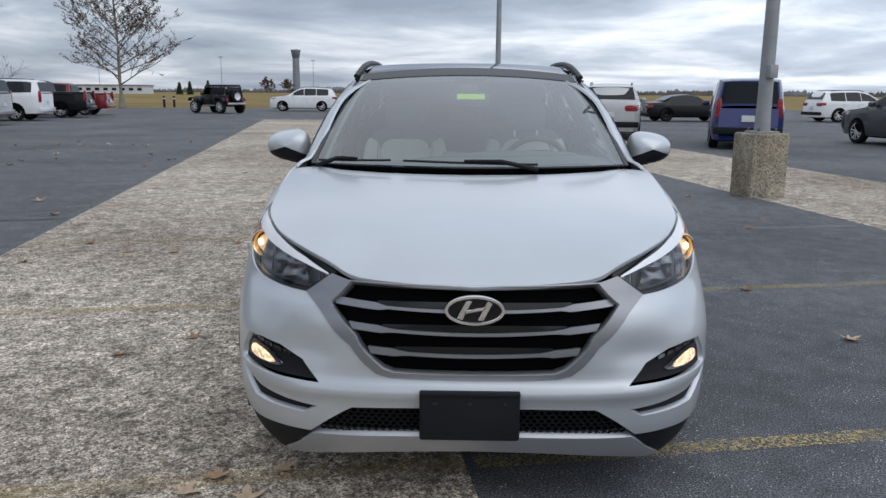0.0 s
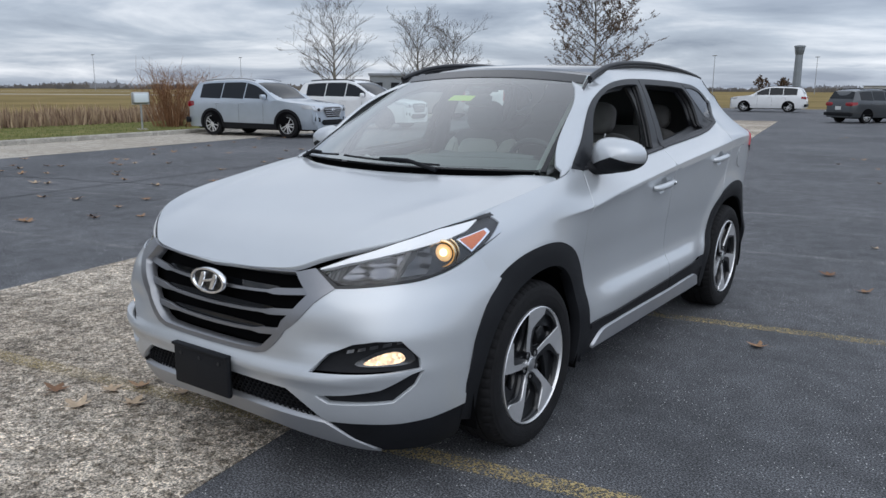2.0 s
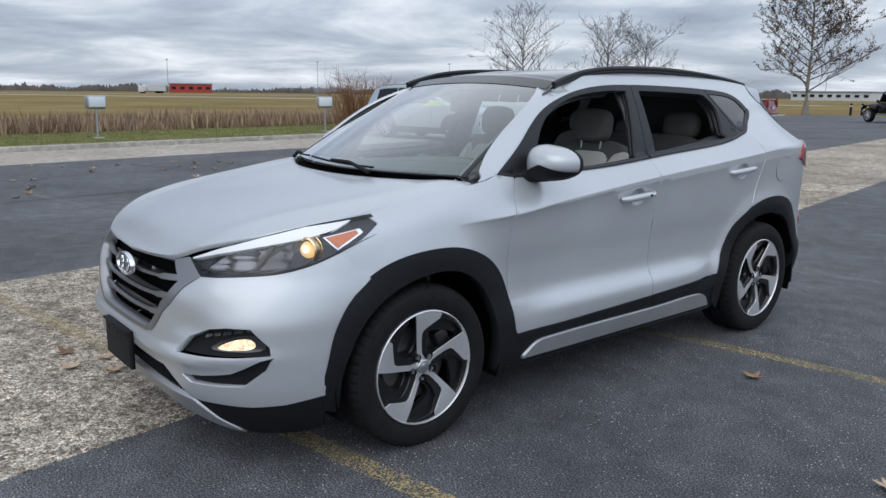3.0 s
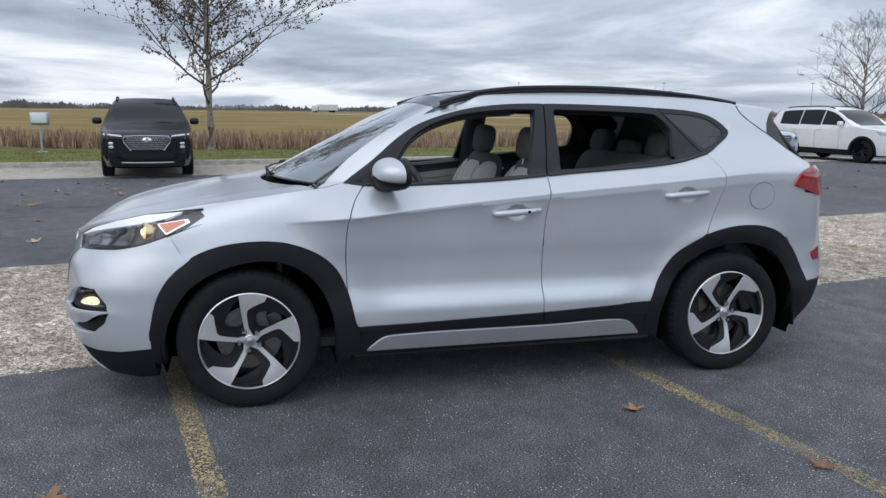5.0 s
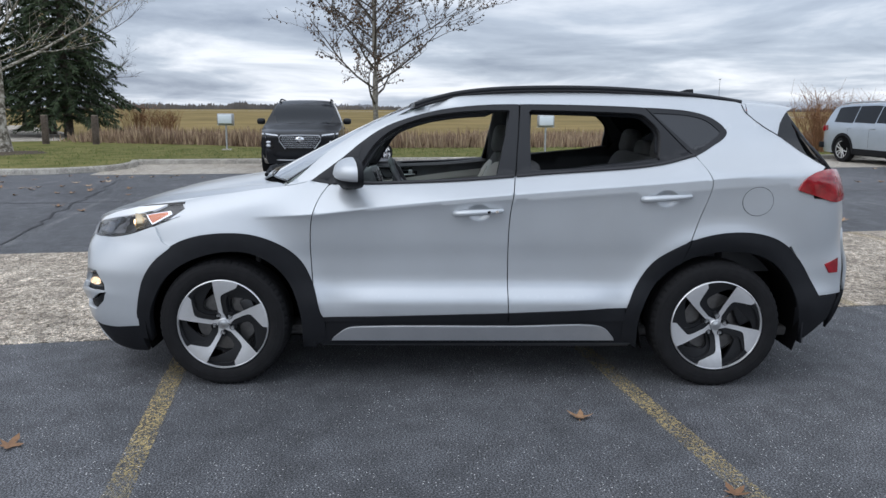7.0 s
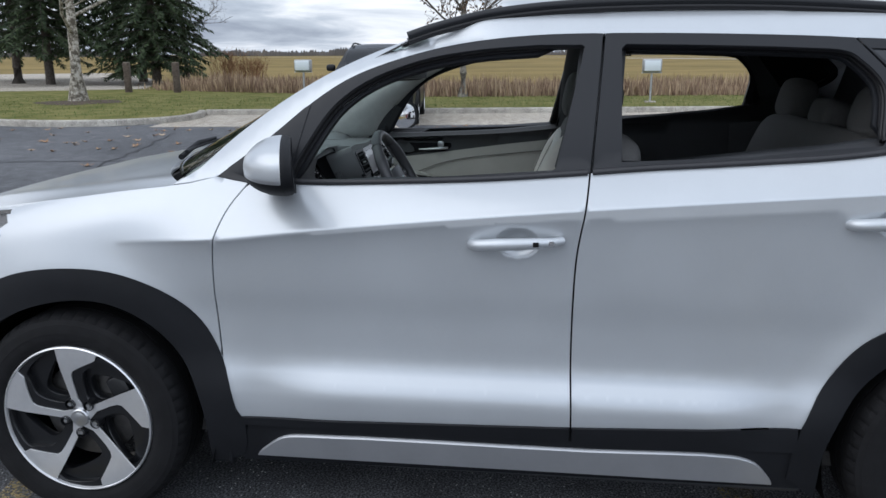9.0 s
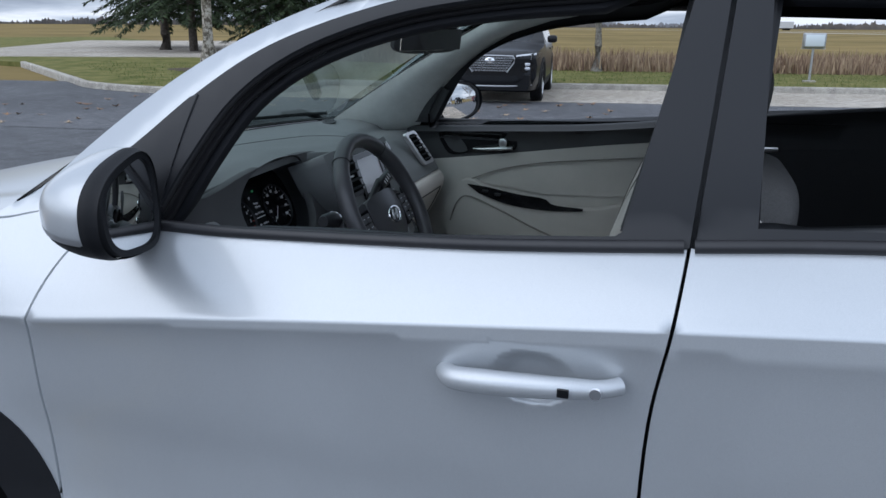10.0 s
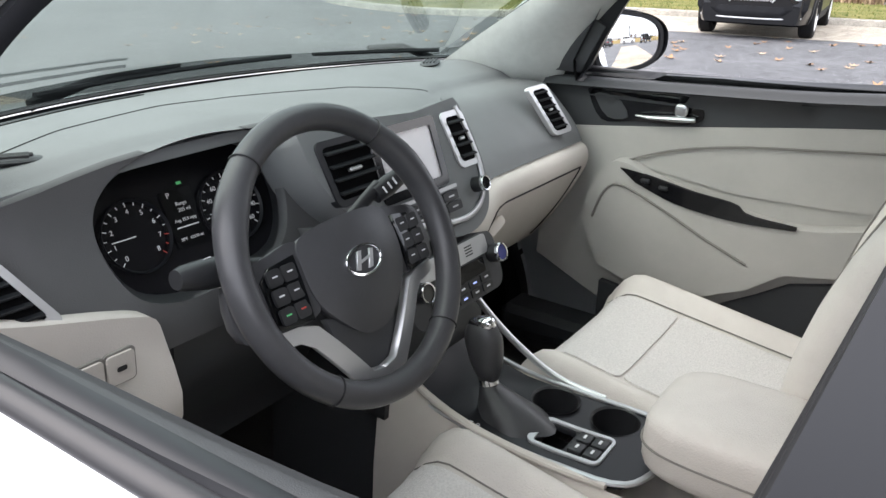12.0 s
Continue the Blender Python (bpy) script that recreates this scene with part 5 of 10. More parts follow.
def wheel_of(x0, y0, sd, turn, name="wheel"):
    """A 19-inch wheel with five swept spokes; x runs outwards."""
    hub = new(name)
    hub.parent = car
    hub.matrix_local = Matrix.Translation((x0 * sd, y0, 0.345)) @ Matrix.Diagonal((sd, 1, 1, 1))
    part("tyre", TYRE, rubber, hub, "black low-profile tyre", sharp=25)
    part("rim", lathe([(0.247, -0.012), (0.2465, 0.000), (0.2425, 0.003), (0.2400, -0.001), (0.238, -0.012)], 96), machined, hub, "machined rim lip")
    part("barrel", lathe([(0.238, -0.012), (0.230, -0.03), (0.222, -0.09), (0.225, -0.20), (0.240, -0.235)], 64), wheel_black, hub)
    o = spoke_outline()
    dish = lambda r: -0.022 + 0.020 * step01(r, 0.04, 0.24)
    hole = [(0.118, -0.034), (0.136, -0.046), (0.140, -0.070), (0.126, -0.150), (0.112, -0.176), (0.086, -0.184), (0.062, -0.128), (0.052, -0.080), (0.060, -0.046), (0.085, -0.034)]
    hole = spline(hole, 3, True)
    wide = [(0.150, -0.026), (0.178, -0.062), (0.196, -0.090), (0.176, -0.140), (0.150, -0.176), (0.126, -0.196), (0.082, -0.192), (0.046, -0.086), (0.050, -0.036), (0.085, -0.020)]
    wide = spline(wide, 3, True)
    spin = lambda q, a: [(x * math.cos(a) - y * math.sin(a), x * math.sin(a) + y * math.cos(a)) for x, y in q]
    turned = np.array(Matrix.Rotation(radians(turn), 4, "X").to_3x3()).T
    disc = [(0.238 * math.cos(a), 0.238 * math.sin(a)) for a in np.linspace(0, 2 * math.pi, 80, endpoint=False)]

    def plate(back):
        return lambda p: np.column_stack([dish(np.hypot(p[:, 0], p[:, 1])) - back, -p[:, 1], p[:, 0]]) @ turned
    rounds = [radians(72 * k) for k in range(5)]
    panel("spoke_body", disc, plate(0.006), wheel_black, hub, holes=[spin(wide, a) for a in rounds], out=(1, 0, 0), step=0.025, depth=0.026)
    panel("spoke_web", disc, plate(0.030), wheel_black, hub, holes=[spin(hole, a) for a in rounds], out=(1, 0, 0), step=0.025, depth=0.030)
    for k in range(5):
        rot = turn + 72 * k
        m = Matrix.Rotation(radians(rot), 4, "X")

        def face(p, m=m):
            v = np.column_stack([dish(np.hypot(p[:, 0], p[:, 1])), -p[:, 1], p[:, 0]])
            return v @ np.array(m.to_3x3()).T
        panel("spoke", o, face, machined, hub, out=(1, 0, 0), step=0.02, depth=0.006, label="machined alloy spoke face")
        a = radians(rot + 34 + 90)
        at_ = Matrix.Translation((-0.026, 0.053 * math.cos(a), 0.053 * math.sin(a)))
        part("lug_pocket", lathe([(0.0145, 0.012), (0.0165, 0.012), (0.0175, -0.02)], 20), wheel_black, hub, "", at_)
        part("lug_nut", lathe([(0.0, 0.010), (0.007, 0.010), (0.010, 0.004), (0.010, -0.02)], 6), satin, hub, "", at_)
    part("hub_cap", lathe([(0.0, -0.011), (0.017, -0.0115), (0.019, -0.0125), (0.026, -0.012), (0.0295, -0.015), (0.031, -0.03)], 32), satin, hub, "silver centre cap")
    part("brake_disc", lathe([(0.05, -0.085), (0.16, -0.085), (0.162, -0.09), (0.162, -0.105), (0.05, -0.11)], 48), steel, hub, "worn steel brake disc")
    part("brake_caliper", move(box(0.09, 0.07, 0.15, 0.015, 2), Matrix.Rotation(radians(25), 4, "X") @ pose(-0.085, 0.155, 0.0)), lamp_dark, hub)
    return hub


for sd in (1, -1):
    wheel_of(0.905, 0.0, sd, 0.0, "front_wheel")
    wheel_of(0.905, 2.672, sd, 36.0, "rear_wheel")
    for yw in (0.015, 2.69):
        arc = [(-0.47 * math.cos(a), 0.345 + 0.42 * math.sin(a)) for a in np.linspace(-0.35, math.pi + 0.35, 30)]
        v = [(xx * sd, yw + y * 0.93, z) for xx in (0.885, 0.55) for y, z in arc] + [(0.55 * sd, yw, 0.36)]
        n = len(arc)
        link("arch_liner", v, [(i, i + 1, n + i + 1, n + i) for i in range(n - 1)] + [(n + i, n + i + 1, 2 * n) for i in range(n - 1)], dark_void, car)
    part("mud_flap", box(0.20, 0.012, 0.13, 0.004, 2, (0.78 * sd, 0.49, 0.275)), black_trim, car)
    part("mud_flap", box(0.20, 0.012, 0.13, 0.004, 2, (0.78 * sd, 3.15, 0.305)), black_trim, car)

    # door mirror
    def shell(cols, r0, r1, grow=1.0):
        """A strip of the mirror's shell: some of its columns, between two rings from nose (0) to rim (1)."""
        v, f, rings = [], [], np.linspace(r0, r1, 14)
        for k in rings:
            g = (1 - (1 - min(1, k / 0.85)) ** 2.3) ** 0.48 * (1 - 0.05 * float(step01(k, 0.85, 1.0))) * grow
            for th in cols:
                c, s_ = math.cos(th), math.sin(th)
                x, z = 0.118 * g * math.copysign(abs(c) ** 0.72, c), 0.080 * g * math.copysign(abs(s_) ** 0.80, s_)
                z *= 1.0 - 0.22 * (x / 0.118)
                v.append(((0.925 + x) * sd, 0.700 - 0.086 + 0.138 * k + (0.16 + (0.14 if sd > 0 else 0.33) * k) * x, 1.162 + z))
        n = len(cols)
        for j in range(len(rings) - 1):
            for i in range(n - 1):
                q = (j * n + i, j * n + i + 1, j * n + n + i + 1, j * n + n + i)
                f.append(q if sd < 0 else tuple(reversed(q)))
        return v, f
    low_a = math.asin(0.40)
    upper, lower, band = np.linspace(-low_a, math.pi + low_a, 40), np.linspace(math.pi + low_a, 2 * math.pi - low_a, 24), np.linspace(-low_a - 0.02, -low_a + 0.14, 6)
    dm = part("door_mirror", shell(upper, 0.0, 0.80), paint, car, "silver and black door mirror")
    part("mirror_base", shell(lower, 0.0, 0.80), black_trim, dm)
    part("mirror_rim", shell(np.linspace(0, 2 * math.pi, 60), 0.805, 1.0), black_trim, dm)
    part("turn_strip", shell(band, 0.10, 0.78, 1.012), silver_trim, dm, "clear turn signal strip")
    gm = Matrix.Translation((0.925 * sd, 0.738, 1.162)) @ pose(0, 0, 0, 3.5, 0, 17 if sd > 0 else -28)
    oval_m = [(0.109 * math.copysign(abs(math.cos(a)) ** 0.62, math.cos(a)), 0.0735 * math.copysign(abs(math.sin(a)) ** 0.72, math.sin(a))) for a in np.linspace(0, 2 * math.pi, 48, endpoint=False)]

    oval_m = [(x, z * (1 - 0.22 * x * sd / 0.118)) for x, z in oval_m]

    def on_mirror(back, gm=gm):
        g_ = np.array(gm)
        return lambda p: np.column_stack([p[:, 0], back - (p ** 2).sum(1) / 2.6, p[:, 1]]) @ g_[:3, :3].T + g_[:3, 3]
    panel("mirror_bezel", oval_m, on_mirror(0.020), black_trim, dm, holes=[[(x * 0.90, z * 0.87) for x, z in oval_m]], out=(0, 1, 0), step=0.03, depth=0.05)
    panel("mirror_glass", [(x * 0.91, z * 0.88) for x, z in oval_m], on_mirror(0.016), mirror_m, dm, out=(0, 1, 0), step=0.03, depth=0.004, label="mirror glass")
    part("mirror_arm", tube([(0.79 * sd, 0.66, 1.10), (0.85 * sd, 0.675, 1.10), (0.91 * sd, 0.69, 1.11)], [0.035, 0.028, 0.03], 12), black_trim, dm)
    # handles
    for (yc, zc), tilt in zip(HANDLES, (0.06, 0.055)):
        xs = 0.917
        path = [(xs - 0.016, yc - 0.128, zc - 0.004), (xs + 0.004, yc - 0.112, zc - 0.003), (xs + 0.016, yc - 0.06, zc + 0.002), (xs + 0.018, yc, zc + 0.006), (xs + 0.017, yc + 0.06, zc + 0.010), (xs + 0.010, yc + 0.10, zc + 0.012), (xs - 0.004, yc + 0.122, zc + 0.013)]
        path = [(x * sd, y, z) for x, y, z in spline(path, 4)]
        n = len(path)
        rr = [0.0185 * (0.70 + 0.30 * math.sin(math.pi * min(1, i / n * 1.15 + 0.12))) for i in range(n)]
        h = part("door_handle", tube(path, rr, 12, flat=0.95), paint, car, "body-coloured bar handle")
        if yc < 2:
            part("handle_sensor", box(0.004, 0.016, 0.013, 0.001, 1, ((xs + 0.0335) * sd, yc + 0.05, zc + 0.009)), gloss_black, h)
            part("key_lock", lathe([(0.0, 0.003), (0.008, 0.003), (0.0095, 0.0)], 18), chrome, h, "", Matrix.Translation(((xs + 0.027) * sd, yc + 0.092, zc + 0.011)) @ Matrix.Diagonal((sd, 1, 1, 1)))
    # mirror sail on the door frame
    sail = [p for p in frame_line if 0.485 < p[0] < 0.752] + [(0.756, 1.318), (0.700, 1.108), (0.588, 1.106)]
    panel("mirror_sail", sail, on_side, satin_black, car, out=BODY, side=sd, step=0.03, depth=0.02, lift=0.0045)
# fuel flap, fin, wipers, cowl
cap = [(2.846 + 0.083 * math.cos(a), 1.023 + 0.078 * math.sin(a)) for a in np.linspace(0, 2 * math.pi, 44, endpoint=False)]
cap_in = [(2.846 + (y - 2.846) * 0.965, 1.023 + (z - 1.023) * 0.965) for y, z in cap]
panel("fuel_flap_gap", cap, on_side, seal, car, holes=[cap_in], out=BODY, step=0.02, depth=0.0, lift=0.0012)
panel("fuel_flap", cap_in, on_side, paint, car, out=BODY, step=0.025, depth=0.004, lift=0.003)
fin = [(2.60, 1.585), (2.72, 1.622), (2.755, 1.624), (2.76, 1.575)]
panel("roof_fin", fin, lambda p: np.column_stack([np.full(len(p), 0.012), p[:, 0], p[:, 1]]), satin_black, car, out=(1, 0, 0), step=0.02, depth=0.024, back=True)


def on_cowl(p):
    z = np.interp(p[:, 1], [0.0, 1.0], [1.048, 1.074])
    y = 0.075 + 0.20 * (p[:, 0] / 0.72) ** 2 + p[:, 1] * 0.09
    return np.column_stack([p[:, 0], y, z + 0.008 * np.abs(p[:, 0])])


panel("cowl", [(-0.72, 0.0), (0.72, 0.0), (0.74, 1.0), (-0.74, 1.0)], on_cowl, cowl_m, car, out=(0, 0, 1), step=0.08, depth=0.03)
for x0, x1, s0 in ((-0.70, -0.36, 0.0), (0.30, -0.30, 0.0)):
    xs = np.linspace(x0, x1, 12)
    base = on_screen(np.column_stack([xs / 0.755, np.interp(np.arange(12), [0, 11], [0.0, 0.022])]))
    nrm = np.array([0, -0.045, 0.085]) * 0.22
    wp = part("wiper", tube([tuple(p + nrm) for p in base], 0.0075, 6, flat=0.7), black_trim, car, "black wiper blade")
    part("wiper_arm", tube([tuple(base[0] + nrm * 0.4 + [0, -0.03, -0.01]), tuple(base[3] + nrm * 1.6), tuple(base[6] + nrm * 1.5)], [0.011, 0.009, 0.006], 8), black_trim, wp)
panel("window_sticker", [(-0.092, 0.625), (0.126, 0.625), (0.126, 0.685), (-0.092, 0.685)], lambda p: on_screen(p) - [0, -0.004, 0.003], sticker_yellow, car, out=(0, -0.5, 0.8), step=0.03, depth=0.0, label="yellow paper sticker inside the windscreen")


# ---- the silver crossover: cabin ----
dash_dark = mat("dash_skin", (0.155, 0.162, 0.166), 0.62, var=0.06, vscale=4, bump=0.18, bscale=700)
fascia_m = mat("fascia_plastic", (0.075, 0.075, 0.078), 0.6, var=0.06, vscale=4, bump=0.18, bscale=700)
trim_dark = mat("cabin_dark_plastic", (0.042, 0.044, 0.048), 0.5, bump=0.12, bscale=800)
beige = mat("beige_plastic", (0.54, 0.505, 0.465), 0.55, var=0.04, vscale=5, bump=0.15, bscale=600)
leather = mat("beige_leather", (0.60, 0.565, 0.53), 0.48, var=0.05, vscale=7, bump=0.2, bscale=380)
weave = mat("beige_cloth", (0.66, 0.64, 0.62), 0.9, var=0.10, vscale=260, bump=0.5, bscale=520, sheen=0.2)
black_leather = mat("black_leather", (0.048, 0.049, 0.053), 0.36, var=0.12, vscale=9, bump=0.06, bscale=700)
door_beige = mat("door_beige", (0.43, 0.415, 0.39), 0.55, var=0.05, vscale=5, bump=0.15, bscale=600)
liner = mat("grey_headliner", (0.50, 0.52, 0.51), 0.9, var=0.05, vscale=30, bump=0.2, bscale=500)
carpet = mat("black_carpet", (0.06, 0.058, 0.058), 0.95, bump=0.5, bscale=300)
# dark grey seat cover: the cabin's shadow is put into this colour
cloth_shaded = mat("shaded_grey_cloth", (0.105, 0.104, 0.103), 0.85, var=0.1, vscale=200, bump=0.4, bscale=420)
silver_in = mat("cabin_silver", (0.50, 0.51, 0.52), 0.36, 0.75)
# no emission: the screen's glow is painted as a pale base colour
screen_m = mat("touch_screen", (0.55, 0.53, 0.55), 0.14, coat=0.5)
dial_m = mat("dial_black", (0.008, 0.008, 0.010), 0.25)
# faint added emission brightens all marks, unlit stalk prints and the buckle button too
mark_white = mat("white_marks", (0.55, 0.57, 0.60), 0.5, emit=0.05)
mark_blue = mat("blue_marks", (0.35, 0.45, 1.0), 0.5, emit=0.2)
mark_red = mat("red_marks", (0.40, 0.05, 0.04), 0.5, emit=0.05)
mark_green = mat("green_marks", (0.08, 0.40, 0.16), 0.5, emit=0.08)
key_black = mat("button_black", (0.018, 0.019, 0.021), 0.4)
stitch_m = mat("seam_dark", (0.20, 0.19, 0.175), 0.8)


def loft(rows, closed=False):
    """A skin over rows of points."""
    k = len(rows[0])
    v = [tuple(p) for r in rows for p in r]
    f = [(i * k + a, i * k + (a + 1) % k, (i + 1) * k + (a + 1) % k, (i + 1) * k + a) for i in range(len(rows) - 1) for a in range(k if closed else k - 1)]
    return v, f


def pillow(sx, sy, sz, e=0.45, nu=32, nv=18, bend=None):
    """A plump rounded block; bend may move its points."""
    v, f = [], []
    pw = lambda q, k: math.copysign(abs(q) ** k, q)
    for j in range(nv + 1):
        ph_ = math.pi * (j / nv - 0.5)
        for i in range(nu):
            th = 2 * math.pi * i / nu
            p = [sx / 2 * pw(math.cos(ph_), e) * pw(math.cos(th), e), sy / 2 * pw(math.cos(ph_), e) * pw(math.sin(th), e), sz / 2 * pw(math.sin(ph_), e)]
            v.append(tuple(bend(*p)) if bend else tuple(p))
    f = [(j * nu + i, j * nu + (i + 1) % nu, (j + 1) * nu + (i + 1) % nu, (j + 1) * nu + i) for j in range(nv) for i in range(nu)]
    return v, f


def on_plane(c, n, roll=0.0):
    """A frame on a tilted plane: first axis runs to the car's right, second up, third out of the plane."""
    n = Vector(n).normalized()
    r = Vector((-1, 0, 0))
    r = (r - n * r.dot(n)).normalized()
    u = n.cross(r)
    m = Matrix((r, u, n)).transposed().to_4x4()
    m.translation = Vector(c)
    return m @ Matrix.Rotation(radians(roll), 4, "Z")


def plate(name, outline, m, material, parent, depth=0.01, holes=(), label="", step=0.05, lift=0.0):
    a = np.array(m)
    fn = lambda p: np.column_stack([p, np.full(len(p), lift)]) @ a[:3, :3].T + a[:3, 3]
    return panel(name, outline, fn, material, parent, holes=holes, out=tuple(a[:3, 2]), step=step, depth=depth, label=label)


def rounded(w, h, r, cx=0.0, cy=0.0, n=4, taper=0.0):
    o = []
    for sx, sy, a0 in ((1, 1, 0), (-1, 1, 90), (-1, -1, 180), (1, -1, 270)):
        for i in range(n + 1):
            a = radians(a0 + 90 * i / n)
            x, y = sx * (w / 2 - r) + r * math.cos(a), sy * (h / 2 - r) + r * math.sin(a)
            o.append((cx + x * (1 + taper * y / h), cy + y))
    return o


def words(txt, m, size, material, parent, name="lettering", label=""):
    """Raised lettering in the built-in font."""
    cu = bpy.data.curves.new(name, "FONT")
    cu.body, cu.size, cu.align_x, cu.align_y, cu.extrude = txt, size, "CENTER", "CENTER", 0.0003
    tmp = bpy.data.objects.new(name, cu)
    scene.collection.objects.link(tmp)
    me = bpy.data.meshes.new_from_object(tmp.evaluated_get(bpy.context.evaluated_depsgraph_get()))
    bpy.data.objects.remove(tmp)
    bpy.data.curves.remove(cu)
    me.transform(m)
    me.materials.clear()
    me.materials.append(material)
    ob = new(name, me)
    ob.parent = parent
    if label:
        ob["label"] = label
    return ob


def bar(w, h, m, x, y, material, parent, name="legend"):
    return plate(name, [(x - w / 2, y - h / 2), (x + w / 2, y - h / 2), (x + w / 2, y + h / 2), (x - w / 2, y + h / 2)], m, material, parent, depth=0.0, lift=0.0)


# inner shells keep daylight out of the gaps
part("floor_pan", box(1.50, 3.3, 0.05, 0.01, 1, (0, 1.55, 0.27)), carpet, car, "black carpet floor")
part("bulkhead", box(1.44, 0.03, 0.80, 0.01, 1, (0, 0.16, 0.66)), carpet, car)
part("under_tray", box(1.16, 4.0, 0.06, 0.02, 1, (0, 1.25, 0.215)), dark_void, car)
part("engine_cover", box(1.05, 0.85, 0.40, 0.05, 2, (0, -0.30, 0.62)), dark_void, car)
for sd in (1, -1):
    part("sill_inner", box(0.12, 1.72, 0.22, 0.02, 1, (0.80 * sd, 1.37, 0.32)), trim_dark, car)
    bp = [(0.790, 1.575, 0.30), (0.800, 1.575, 0.80), (0.740, 1.578, 1.14), (0.665, 1.592, 1.36), (0.570, 1.61, 1.50)]
    part("pillar_trim", tube([(x * sd, y, z) for x, y, z in spline(bp, 4)], 0.064, 12, flat=0.42, up=(1, 0, 0)), trim_dark, car)
    part("belt_loop", tube([(0.655 * sd, 1.60, 1.36), (0.70 * sd, 1.59, 1.0), (0.74 * sd, 1.58, 0.45)], 0.022, 8, flat=0.15, up=(1, 0, 0)), trim_dark, car)
    # front pillar lining
    prow = []
    for v_ in np.linspace(-0.10, 1.0, 16):
        a_ = on_screen(np.array([[0.925, v_]]))[0] + [-0.004, 0.010, -0.008]
        cy, cz = (float(np.interp(v_, [-0.1, 0.0, 0.2, 0.4, 0.55, 0.7, 0.85, 1.0], q_)) for q_ in ((0.60, 0.640, 0.715, 0.815, 0.90, 1.0, 1.13, 1.28), (1.02, 1.085, 1.190, 1.290, 1.355, 1.410, 1.450, 1.475)))
        c_ = np.array([float(side_x(np.array(cy), np.array(cz))) - 0.040, cy, cz])
        prow.append([tuple((a_ + (c_ - a_) * k + np.array([-0.030, 0.004, -0.012]) * math.sin(math.pi * k) ** 0.8) * [sd, 1, 1]) for k in np.linspace(0, 1, 8)])
    part("pillar_lining", loft(prow), liner, car, "grey windscreen pillar lining")
    # rear pillar lining
    rows = []
    for y in np.linspace(2.30, 3.10, 9):
        rows.append([((0.74 - 0.10 * (y - 2.3)) * sd, y, 0.60), ((0.745 - 0.10 * (y - 2.3)) * sd, y, 1.15 + 0.1 * (y - 2.3))])
    part("cargo_side", loft(rows), trim_dark, car)
    panel("rear_pillar_lining", [(2.25, 1.50), (2.34, 1.48), (2.55, 1.24), (2.72, 1.26), (2.95, 1.22), (3.0, 1.05), (2.35, 1.05), (2.42, 1.25), (2.36, 1.38)], lambda p: on_side(p) - [0.060, 0, 0], trim_dark, car, out=(-1, 0, 0), side=sd, step=0.06, depth=0.02)
rows = []
for z in (0.60, 0.90, 1.15, 1.30, 1.40, 1.48, 1.545):
    w = float(side_x(np.array(2.72), np.array(z))) - 0.10
    rows.append([(x * w, 2.72 - 0.05 * (1 - x * x), z) for x in np.linspace(-1, 1, 9)])
part("rear_lining", loft(rows), trim_dark, car)
scuttle = []
for s_ in np.linspace(-0.95, 0.95, 24):
    p0, p1 = on_screen(np.array([[s_, 0.025]]))[0], on_screen(np.array([[s_, 0.0]]))[0]
    scuttle.append([tuple(p1 + [0, 0.006, -0.004]), tuple(p1 + [0, 0.020, -0.018]), tuple(p1 + [0, 0.10, -0.075])])
part("scuttle_trim", loft(scuttle), cowl_m, car)
# roof lining


def on_headliner(p):
    return on_roof(p) - np.column_stack([np.zeros(len(p)), np.zeros(len(p)), 0.045 + 0.02 * (np.abs(p[:, 0]) / 0.62) ** 4])


panel("headliner", [(-0.603, 1.13), (0.603, 1.13), (0.585, 2.80), (-0.585, 2.80)], on_headliner, liner, car, out=(0, 0, -1), step=0.08, depth=0.02, label="pale grey fabric roof lining")
for sx in (-0.30, 0.33):
    part("sun_visor", box(0.46, 0.18, 0.022, 0.010, 2, (sx, 1.20, 1.505)), liner, car)

# rear-view mirror
rm = part("rear_view_mirror", move(pillow(0.245, 0.030, 0.070, 0.5), Matrix.Translation((0.0, 0.925, 1.402)) @ pose(0, 0, 0, -8, 0, -24)), trim_dark, car, "black interior mirror")
part("mirror_face", move(box(0.222, 0.003, 0.052, 0.001, 1), Matrix.Translation((0.007, 0.9405, 1.400)) @ pose(0, 0, 0, -8, 0, -24)), chrome, rm)
part("mirror_stalk", tube([(0.0, 0.915, 1.41), (0.0, 0.92, 1.435), (0.0, 0.94, 1.455)], 0.016, 10), trim_dark, rm)
part("camera_box", box(0.11, 0.09, 0.045, 0.02, 2, (0.0, 0.95, 1.452)), trim_dark, rm)

# dashboard: upper pad
dash = new("dashboard")
dash.parent = car
edge_y = hermite([-0.74, -0.60, -0.40, -0.22, -0.05, 0.12, 0.28, 0.45, 0.62, 0.74], [0.52, 0.53, 0.55, 0.66, 0.745, 0.735, 0.690, 0.690, 0.665, 0.60])
edge_z = hermite([-0.74, -0.60, -0.40, -0.22, -0.05, 0.12, 0.28, 0.45, 0.62, 0.74], [1.080, 1.086, 1.090, 1.108, 1.128, 1.140, 1.152, 1.150, 1.128, 1.10])


